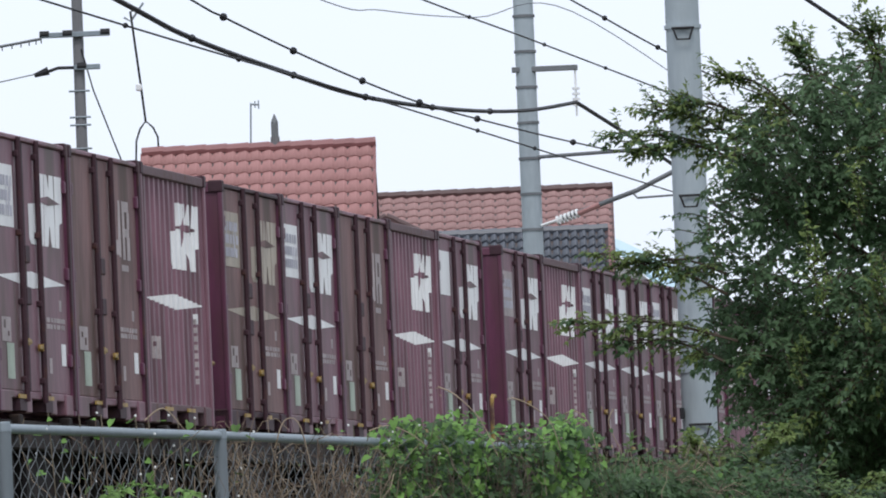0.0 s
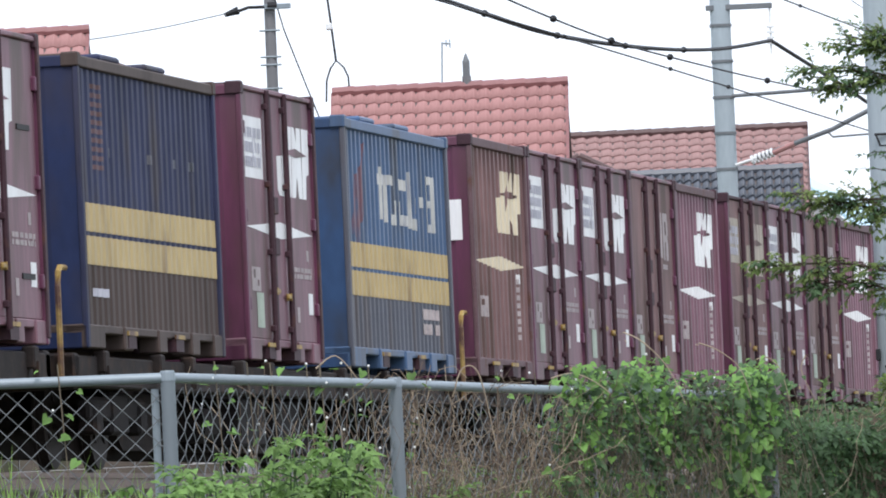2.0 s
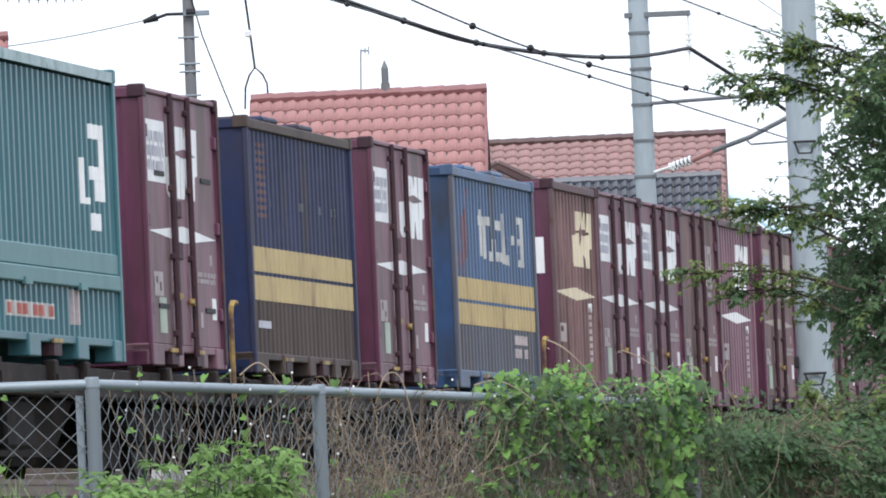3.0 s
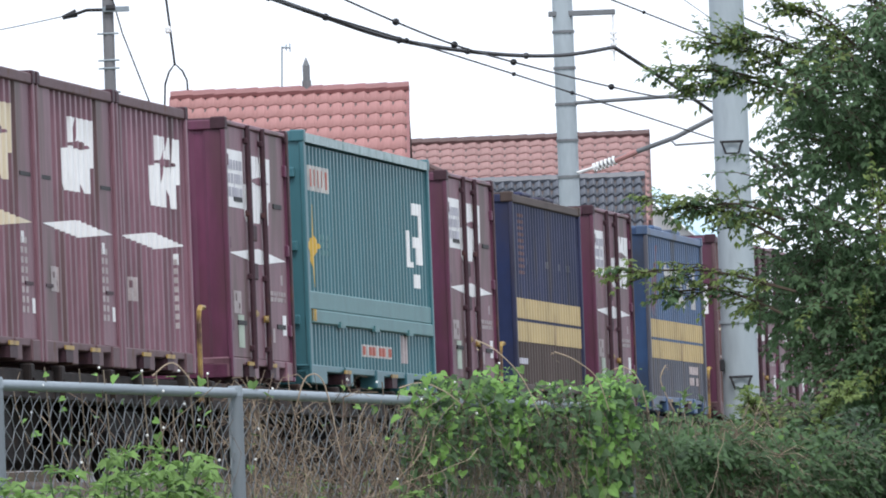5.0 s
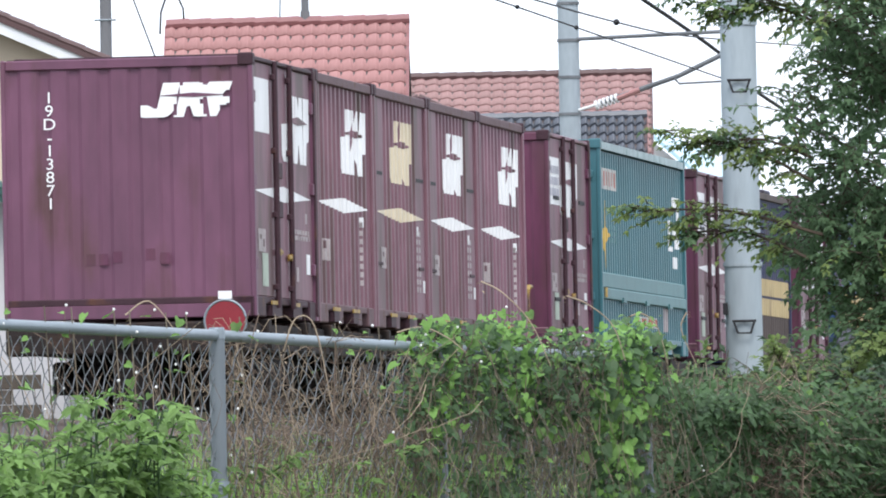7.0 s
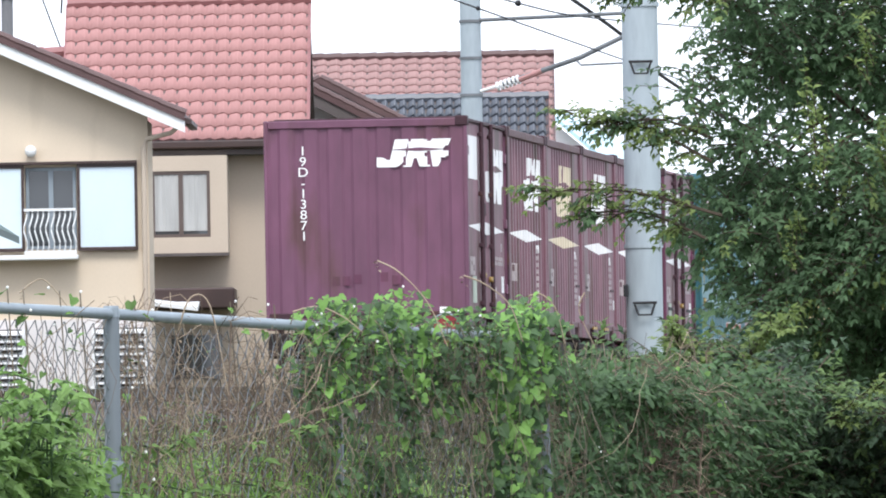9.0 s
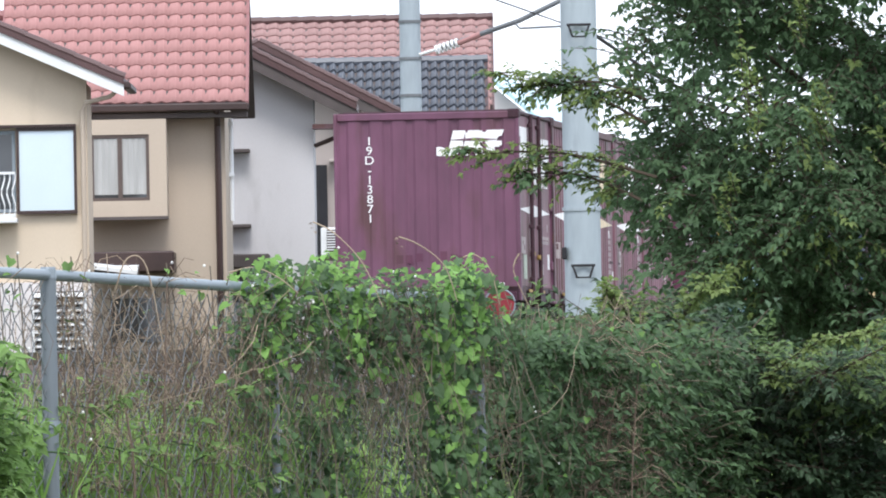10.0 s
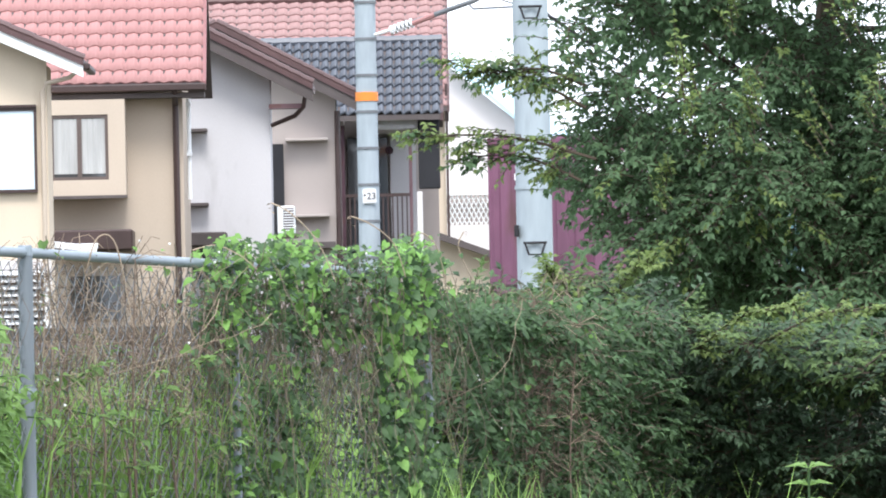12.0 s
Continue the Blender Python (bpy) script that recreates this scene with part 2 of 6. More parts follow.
LEAF_TIP = leaf_material("lit_fresh_tip_leaf", (0.140, 0.215, 0.080), vary=0.55, through=0.45)
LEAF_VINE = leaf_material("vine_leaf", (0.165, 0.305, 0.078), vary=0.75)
# darker copy of the vine leaf: shade low and behind is in its colour
LEAF_VINE_DARK = leaf_material("shade_toned_vine_leaf", (0.062, 0.114, 0.047), vary=0.65, through=0.3)
GRASS = leaf_material("grass_blade", (0.26, 0.42, 0.11), vary=0.6, through=0.45)
WEED = leaf_material("weed_leaf", (0.165, 0.275, 0.082), vary=0.65)
WORN_WHITE = material("worn_white_paint", (0.50, 0.49, 0.47), 0.55, vary=0.25, grain=18, blotch=3, bump=0, dirt=(0.25, 0.26, 0.3), dirt_at=0.56, streak=3)
STAR_GOLD = material("golden_yellow_paint", (0.60, 0.38, 0.06), 0.5, vary=0.2, bump=0)
SWOOSH = material("faded_red_streak", (0.17, 0.07, 0.09), 0.55, vary=0.4, grain=14, blotch=3, bump=0, dirt=(0.06, 0.10, 0.18), dirt_at=0.5, streak=3)
LABEL_RED = material("faded_red_print", (0.45, 0.14, 0.11), 0.55, vary=0.2, bump=0)
VINE_STEM = material("brown_vine_stem", (0.17, 0.14, 0.105), 0.8, vary=0.4, grain=5, blotch=1.5, bump=0, per_island=0.6)
FLOWER = material("tiny_white_flower", (0.8, 0.8, 0.78), 0.6, vary=0.05, bump=0)


# ---- mesh building ----
class Mesh:
    """Vertices and faces gathered piece by piece."""

    def __init__(self):
        self.v, self.f = [], []

    def add(self, verts, faces):
        n = len(self.v)
        self.v += [tuple(p) for p in verts]
        self.f += [tuple(i + n for i in q) for q in faces]
        return self

    def box(self, x0, x1, y0, y1, z0, z1, c=0.0):
        """A box; c: width of the chamfer on its upright and level edges."""
        if not c:
            v = [(x, y, z) for z in (z0, z1) for x, y in ((x0, y0), (x1, y0), (x1, y1), (x0, y1))]
            return self.add(v, [(3, 2, 1, 0), (4, 5, 6, 7), (0, 1, 5, 4), (1, 2, 6, 5), (2, 3, 7, 6), (3, 0, 4, 7)])
        ring = [(x0 + c, y0), (x1 - c, y0), (x1, y0 + c), (x1, y1 - c), (x1 - c, y1), (x0 + c, y1), (x0, y1 - c), (x0, y0 + c)]
        inner = [(min(max(x, x0 + c), x1 - c), min(max(y, y0 + c), y1 - c)) for x, y in ring]
        v = [(*p, z0) for p in inner] + [(*p, z0 + c) for p in ring] + [(*p, z1 - c) for p in ring] + [(*p, z1) for p in inner]
        f = [tuple(range(7, -1, -1)), tuple(range(24, 32))]
        for k in range(3):
            f += [(8 * k + i, 8 * k + (i + 1) % 8, 8 * k + 8 + (i + 1) % 8, 8 * k + 8 + i) for i in range(8)]
        return self.add(v, f)

    def prism(self, poly, y0, y1):
        """A polygon in x and z, counter-clockwise seen from -y, drawn out from y0 to y1."""
        n = len(poly)
        v = [(x, y0, z) for x, z in poly] + [(x, y1, z) for x, z in poly]
        return self.add(v, [tuple(range(n)), tuple(range(2 * n - 1, n - 1, -1))] + [(i, i + n, (i + 1) % n + n, (i + 1) % n) for i in range(n)])

    def tube(self, pts, r, n=6, r1=None):
        pts = [Vector(p) for p in pts]
        m = len(pts)
        v = []
        for i, p in enumerate(pts):
            t = (pts[min(i + 1, m - 1)] - pts[max(i - 1, 0)]).normalized()
            a = t.cross(Vector((0, 0, 1)))
            if a.length < 0.05:
                a = t.cross(Vector((0, 1, 0)))
            a.normalize()
            b = t.cross(a)
            rr = r if r1 is None else r + (r1 - r) * i / max(1, m - 1)
            v += [p + rr * (math.cos(2 * math.pi * k / n) * a + math.sin(2 * math.pi * k / n) * b) for k in range(n)]
        f = [(i * n + k, i * n + (k + 1) % n, (i + 1) * n + (k + 1) % n, (i + 1) * n + k) for i in range(m - 1) for k in range(n)]
        f += [tuple(range(n - 1, -1, -1)), tuple(range((m - 1) * n, m * n))]
        return self.add(v, f)

    def disc(self, c, r, axis, half, n=24):
        axis = Vector(axis).normalized()
        return self.tube([Vector(c) - axis * half, Vector(c) + axis * half], r, n)

    def ball(self, c, r, n=10):
        rings = 6
        v = [(c[0] + r * math.sin(math.pi * i / rings) * math.cos(2 * math.pi * k / n), c[1] + r * math.sin(math.pi * i / rings) * math.sin(2 * math.pi * k / n), c[2] + r * math.cos(math.pi * i / rings)) for i in range(rings + 1) for k in range(n)]
        return self.add(v, [(i * n + k, (i + 1) * n + k, (i + 1) * n + (k + 1) % n, i * n + (k + 1) % n) for i in range(rings) for k in range(n)])

    def weld(self):
        """Joins vertices that lie on one another."""
        seen, to, out = {}, [], []
        for p in self.v:
            k = tuple(round(c, 4) for c in p)
            if k not in seen:
                seen[k] = len(out)
                out.append(p)
            to.append(seen[k])
        self.v = out
        self.f = [q for q in (tuple(dict.fromkeys(to[i] for i in f)) for f in self.f) if len(q) > 2]
        return self

    def data(self, name):
        me = bpy.data.meshes.new(name)
        me.from_pydata(self.v, [], self.f)
        me.update()
        return me


def smooth(ob):
    ob.data.polygons.foreach_set("use_smooth", [len(p.vertices) < 5 for p in ob.data.polygons])
    return ob


def part(name, mesh, mat, parent=None, label=""):
    me = mesh.data(name) if isinstance(mesh, Mesh) else mesh
    if not me.materials:
        me.materials.append(mat)
    ob = new(name, me)
    ob.parent = parent
    return tagged(ob, label)


def thing(name, label, category, m=None, group="", kind=""):
    ob = tagged(new(name), label, category, group, kind)
    if m is not None:
        ob.matrix_basis = m
    return ob


def box(*a, **k):
    return Mesh().box(*a, **k)


# ---- the lie of the land: r is the distance from the train's near side, towards the camera ----
TRACK_X, TRACK_Y, HEAD, TOP = -4.913, 83.073, 0.12366, 5.885
SH, CH = math.sin(HEAD), math.cos(HEAD)
RAIL_TOP, DECK = TOP - 3.5, TOP - 2.5


def track_point(s, r, z):
    return Vector((TRACK_X + s * SH + r * CH, TRACK_Y + s * CH - r * SH, z))


def r_of(x, y):
    return (x - TRACK_X) * CH - (y - TRACK_Y) * SH


def track_pose(s, r, z):
    """x runs along the track away from the camera, y to the far side."""
    p = track_point(s, r, z)
    return pose(p.x, p.y, p.z, 0, 0, 90 - math.degrees(HEAD))


R_KEYS = [-400, -60, -9, -7.6, -7, 1.4, 3.4, 8.5, 11, 13.4, 15, 400]
Z_KEYS = [2.6, 2.6, 2.55, 2.2, 2.05, 2.05, 1.6, 1.2, 1.08, 0.15, 0.0, 0.0]


def ground_z(x, y):
    return float(np.interp(r_of(x, y), R_KEYS, Z_KEYS))


def build_ground():
    rs = [-3000, -400, -60, -30, -15, -9, -8.3, -7.6, -7, -4, -1, 1.4, 2.4, 3.4, 5, 7, 8.5, 9.5, 10.3, 11, 12, 13.4, 14.2, 15, 18, 25, 60, 400, 3000]
    ss = [-3000, -400, -200] + list(range(-110, 140, 3)) + [160, 200, 300, 600, 3000]
    m = Mesh()
    v = []
    for s in ss:
        for r in rs:
            z = float(np.interp(r, R_KEYS, Z_KEYS))
            if -110 <= s < 140 and 3 < r < 30:
                z += 0.05 * noise.noise(Vector((s * 0.35, r * 0.6, 0)))
            v.append(track_point(s, r, z))
    n = len(rs)
    f = [(i * n + k, i * n + k + 1, (i + 1) * n + k + 1, (i + 1) * n + k) for i in range(len(ss) - 1) for k in range(n - 1)]
    m.add(v, f)
    g = part("ground", m, GROUND)
    tagged(g, "weedy brown soil sloping up to the railway", "ground", kind="structure")
    rng = random.Random(3)
    b = Mesh()
    for _ in range(9000):
        s, r = rng.uniform(-15, 95), rng.uniform(-7.2, 1.5)
        c = track_point(s, r, 2.07 + rng.uniform(0, 0.07))
        a = rng.uniform(0.03, 0.06)
        v = [c + Vector((rng.uniform(-a, a), rng.uniform(-a, a), q)) for q in (-a, -a, -a, a)]
        b.add(v, [(0, 1, 3), (1, 2, 3), (2, 0, 3)])
    tagged(part("ballast", b, BALLAST), "grey brown crushed stone ballast under the rails", "ballast", kind="stuff")
    for centre in (-1.225, -5.0):
        t = tagged(thing("railway_track", "rusty steel rails on concrete sleepers in ballast", "track", group="railway tracks"), kind="structure")
        for side in (-0.55, 0.55):
            m = Mesh()
            for s0, s1 in ((-110, 140),):
                a, b2 = track_point(s0, centre + side, 0), track_point(s1, centre + side, 0)
                for half, z0, z1 in ((0.06, 2.235, 2.255), (0.01, 2.255, 2.34), (0.033, 2.34, RAIL_TOP)):
                    off = Vector((CH, -SH, 0)) * half
                    v = [Vector((*(p + o).xy, z)) for z in (z0, z1) for p, o in ((a, -off), (a, off), (b2, off), (b2, -off))]
                    m.add(v, [(3, 2, 1, 0), (4, 5, 6, 7), (0, 1, 5, 4), (1, 2, 6, 5), (2, 3, 7, 6), (3, 0, 4, 7)])
            part("rail", m, RAIL, t)
        sl = box(-0.1, 0.1, -1.0, 1.0, 0, 0.16, c=0.02).data("sleeper")
        sl.materials.append(SLEEPER)
        for k in range(100):
            o = part("sleeper", sl, SLEEPER, t)
            o.matrix_basis = track_pose(-20 + k * 1.2, centre, 2.07)


build_ground()

# ---- the freight train ----
HALF = 1.225
FACE = -HALF + 0.035


def flat_profile(x0, x1, y=FACE):
    return [(x0, y), (x1, y)]


def rib_profile(x0, x1, pitch=0.262, deep=0.064, y=FACE):
    n = max(1, round((x1 - x0) / pitch))
    w = (x1 - x0) / n
    p = [(x0, y)]
    for i in range(n):
        a = x0 + i * w
        p += [(a + 0.24 * w, y), (a + 0.40 * w, y + deep), (a + 0.74 * w, y + deep), (a + 0.90 * w, y)]
    return p + [(x1, y)]


def sheet(profile, z0, z1, thick=0.02):
    """An upright sheet that follows a profile in plan, with thickness."""
    m = Mesh()
    n = len(profile)
    v = [(x, y, z) for z in (z0, z1) for x, y in profile] + [(x, y + thick, z) for z in (z0, z1) for x, y in profile]
    f = [(i, i + 1, n + i + 1, n + i) for i in range(n - 1)] + [(2 * n + i + 1, 2 * n + i, 3 * n + i, 3 * n + i + 1) for i in range(n - 1)]
    f += [(n + i, n + i + 1, 3 * n + i + 1, 3 * n + i) for i in range(n - 1)] + [(i + 1, i, 2 * n + i, 2 * n + i + 1) for i in range(n - 1)]
    f += [(0, n, 3 * n, 2 * n), (n - 1, 3 * n - 1, 4 * n - 1, 2 * n - 1)]
    return m.add(v, f)


def spans(polys, x):
    """The stretches of z that polygons in x and z cover at x."""
    out = []
    for poly in polys:
        zs = []
        for (ax, az), (bx, bz) in zip(poly, poly[1:] + poly[:1]):
            if (ax <= x) != (bx <= x):
                zs.append(az + (bz - az) * (x - ax) / (bx - ax))
        zs.sort()
        out += list(zip(zs[::2], zs[1::2]))
    return sorted(out)


def painted(profile, polys, lift=0.004, fine=0.03):
    """A film of paint, a few millimetres proud, that covers polygons in x and z on a sheet with that profile."""
    lo, hi = min(p[0] for q in polys for p in q), max(p[0] for q in polys for p in q)
    px, py = [p[0] for p in profile], [p[1] for p in profile]
    xs = sorted({round(x, 4) for x in [*px, *np.linspace(lo, hi, max(2, int((hi - lo) / fine)))] if lo <= x <= hi} | {lo, hi})
    m = Mesh()
    for a, b in zip(xs, xs[1:]):
        if b - a < 1e-4:
            continue
        e = 1e-4
        sa, sb = spans(polys, a + e), spans(polys, b - e)
        if len(sa) != len(sb):
            sa = sb = spans(polys, (a + b) / 2)
        ya, yb = (float(np.interp(q, px, py)) - lift for q in (a, b))
        for (z0, z1), (w0, w1) in zip(sa, sb):
            m.add([(a, ya, z0), (b, yb, w0), (b, yb, w1), (a, ya, z1), (a, ya + 0.003, z0), (b, yb + 0.003, w0), (b, yb + 0.003, w1), (a, ya + 0.003, z1)],
                  [(0, 1, 2, 3), (7, 6, 5, 4), (0, 4, 5, 1), (3, 2, 6, 7)])
    return m.weld()


EMBLEM = [
    [(0.0, 0.02), (0.0, 0.36), (0.1, 0.36), (0.14, 0.26), (0.2, 0.26), (0.26, 1.0), (0.47, 1.0), (0.38, 0.14), (0.29, 0.0), (0.05, 0.0)],
    [(0.40, 0.0), (0.49, 1.0), (0.70, 1.0), (0.78, 0.88), (0.77, 0.6), (0.70, 0.48), (0.76, 0.0), (0.62, 0.0), (0.57, 0.38), (0.545, 0.38), (0.52, 0.0)],
    [(0.78, 0.0), (0.81, 1.0), (1.08, 1.0), (1.07, 0.76), (0.97, 0.74), (0.96, 0.56), (1.03, 0.56), (1.02, 0.32), (0.93, 0.32), (0.92, 0.0)],
]
SIDE_EMBLEM = [
    [(0.0, 0.08), (0.0, 0.55), (0.2, 0.57), (0.27, 0.57), (0.31, 1.0), (0.52, 1.0), (0.455, 0.0), (0.06, 0.0)],
    [(0.475, 0.0), (0.54, 1.0), (0.62, 1.0), (0.67, 0.76), (0.68, 1.0), (0.82, 1.0), (0.82, 0.0), (0.70, 0.0), (0.66, 0.36), (0.60, 0.0)],
    [(0.835, 0.0), (0.85, 1.0), (1.08, 1.0), (1.06, 0.36), (0.97, 0.34), (0.95, 0.0)],
]
SLIT = [[(0.2, 0.63), (0.62, 0.57), (1.0, 0.62), (0.62, 0.70)]]


def placed(polys, x, z, w, h):
    return [[(x + u * w, z + v * h) for u, v in q] for q in polys]


def rect(x0, x1, z0, z1):
    return [(x0, z0), (x1, z0), (x1, z1), (x0, z1)]


def bars(rng, x0, x1, z0, z1, rows, cols):
    """Illegible print: short bars in rows."""
    out = []
    for i in range(rows):
        za, zb = z0 + (z1 - z0) * (i + 0.15) / rows, z0 + (z1 - z0) * (i + 0.85) / rows
        x = x0
        while x < x1 - 0.02:
            w = rng.uniform(0.5, 1.4) * (x1 - x0) / cols
            out.append(rect(x, min(x1, x + w), za, zb))
            x += w + 0.35 * (x1 - x0) / cols
    return out


Paint = namedtuple("Paint", "side end post rail emblem stripe")
LEN12 = 3.715


def shell(t, length, high, paint, z0=0.2, rail_high=0.1):
    """Base frame with fork pockets, corner posts, rails, roof, floor and the far side of a container."""
    rng = random.Random(int(length * 100))
    base = Mesh()
    base.box(0.0, length, -HALF + 0.03, HALF - 0.03, 0.13, z0, c=0.01)
    n = 4 if length > 5 else 3
    for i in range(n):
        a = length * (0.02 + 0.98 * i / n) if i else 0.0
        base.box(a, a + (0.28 if 0 < i else 0.62) * (length / n / 1.25), -HALF + 0.01, -HALF + 0.2, 0.0, z0 - 0.002, c=0.012)
    base.box(length - 0.45, length, -HALF + 0.012, -HALF + 0.2, 0.0, z0 - 0.004, c=0.012)
    base.box(0.02, 0.2, -HALF + 0.02, HALF - 0.02, 0.0, 0.131)
    base.box(length - 0.2, length - 0.02, -HALF + 0.02, HALF - 0.02, 0.0, 0.131)
    part("base_frame", base, paint.rail, t)
    for y0, y1 in ((-HALF, -HALF + 0.05), (HALF - 0.05, HALF)):
        for x0, x1 in ((0.0, 0.1), (length - 0.1, length)):
            part("corner_post", box(x0, x1, y0, y1, 0.0, high, c=0.012), paint.post, t)
    casting = box(-0.014, 0.13, -HALF - 0.008, -HALF + 0.14, high - 0.1, high + 0.022, c=0.012).data("corner_casting")
    for x in (0.0, length - 0.116):
        part("corner_casting", casting, paint.rail if length > 5 else DARK_TRIM, t).location = (x, 0, 0)
    part("top_rail", box(0.1, length - 0.1, -HALF + 0.004, -HALF + 0.09, high - rail_high, high - 0.004, c=0.01), paint.rail, t)
    part("far_top_rail", box(0.1, length - 0.1, HALF - 0.09, HALF - 0.004, high - rail_high, high - 0.004, c=0.01), paint.rail, t)
    part("far_side_panel", box(0.1, length - 0.1, HALF - 0.07, HALF - 0.03, z0, high - rail_high), paint.side, t)
    roof = Mesh()
    for i in range(int(length / 0.45)):
        roof.box(0.2 + i * 0.45, 0.2 + i * 0.45 + 0.1, -HALF + 0.1, HALF - 0.1, high + 0.002, high + 0.022, c=0.008)
    roof.box(0.05, length - 0.05, -HALF + 0.06, HALF - 0.06, high - 0.03, high + 0.004)
    part("roof", roof, paint.rail if length > 5 else DARK_TRIM, t)
    return rng


def end_panel(t, length, high, paint, mat, ribs=8):
    """The two corrugated ends."""
    prof = []
    for i in range(ribs):
        a = -HALF + 0.05 + i * (2 * HALF - 0.1) / ribs
        w = (2 * HALF - 0.1) / ribs
        prof += [(a, 0.02), (a + 0.5 * w, 0.02), (a + 0.62 * w, 0.042), (a + 0.88 * w, 0.042)]
    prof.append((HALF - 0.05, 0.02))
    m = sheet(prof, 0.14, high - 0.1)
    near = Mesh().add([(y, x, z) for x, y, z in m.v], [q[::-1] for q in m.f])
    near.box(0.0, 0.1, -HALF + 0.05, HALF - 0.05, high - 0.1, high - 0.004, c=0.01)
    near.box(0.0, 0.1, -HALF + 0.05, HALF - 0.05, 0.0, 0.14, c=0.01)
    part("end_panel", near, mat, t)
    far = Mesh().add([(length - y, x, z) for x, y, z in m.v], m.f)
    far.box(length - 0.1, length, -HALF + 0.05, HALF - 0.05, high - 0.1, high - 0.004, c=0.01)
    part("end_panel", far, mat, t)


def pockets(t, xs):
    for x in xs:
        part("fork_pocket", box(x, x + 0.34, -HALF + 0.004, -HALF + 0.4, 0.02, 0.125), DARK_TRIM, t)
        m = Mesh().box(x - 0.03, x + 0.37, -HALF - 0.004, -HALF + 0.012, 0.128, 0.165)
        part("pocket_rim", m, YELLOW, t, "chipped yellow rim")


def marks(t, prof, rng, length, style, paint):
    """Labels, cards and print low on the side."""
    a = 0.52 if style == "rib" else 0.38
    card = part("label", painted(prof, [rect(a, a + 0.42, 0.63, 0.85)]), SOFT_PRINT, t, "pale illegible label")
    for k in range(2):
        u, v = a + 0.08 + 0.17 * k, 0.68 + 0.07 * (1 - k)
        part("print_mark", painted(prof, [rect(u, u + 0.07, v, v + rng.uniform(0.04, 0.08))], lift=0.009), paint.side, card)
    if style == "rib":
        for x in (2.98, 3.16):
            part("number_print", painted(prof, [rect(x, x + 0.1, z, z + 0.055) for z in np.arange(0.42, 1.05, 0.085)]), SOFT_PRINT, t)
        part("card", painted(prof, [rect(3.02, 3.14, 1.02, 1.12)]), WHITE, t)
        part("card", painted(prof, [rect(3.42, 3.55, 0.42, 0.55)]), WHITE, t)
    else:
        part("card_holder", painted(prof, [rect(0.58, 0.92, 0.3, 0.62)]), GREEN_SLIP, t, "pale green waybill card")
        part("number_print", painted(prof, bars(rng, 2.55, 3.45, 0.78, 0.9, 2, 7)), SOFT_PRINT, t)
        part("card", painted(prof, [rect(3.22, 3.44, 0.46, 0.66)]), WHITE, t)
        part("card", painted(prof, [rect(3.2, 3.3, 0.96, 1.06)]), SOFT_PRINT, t)
        part("card", painted(prof, [rect(2.62, 2.74, 0.38, 0.52)]), SOFT_PRINT, t)


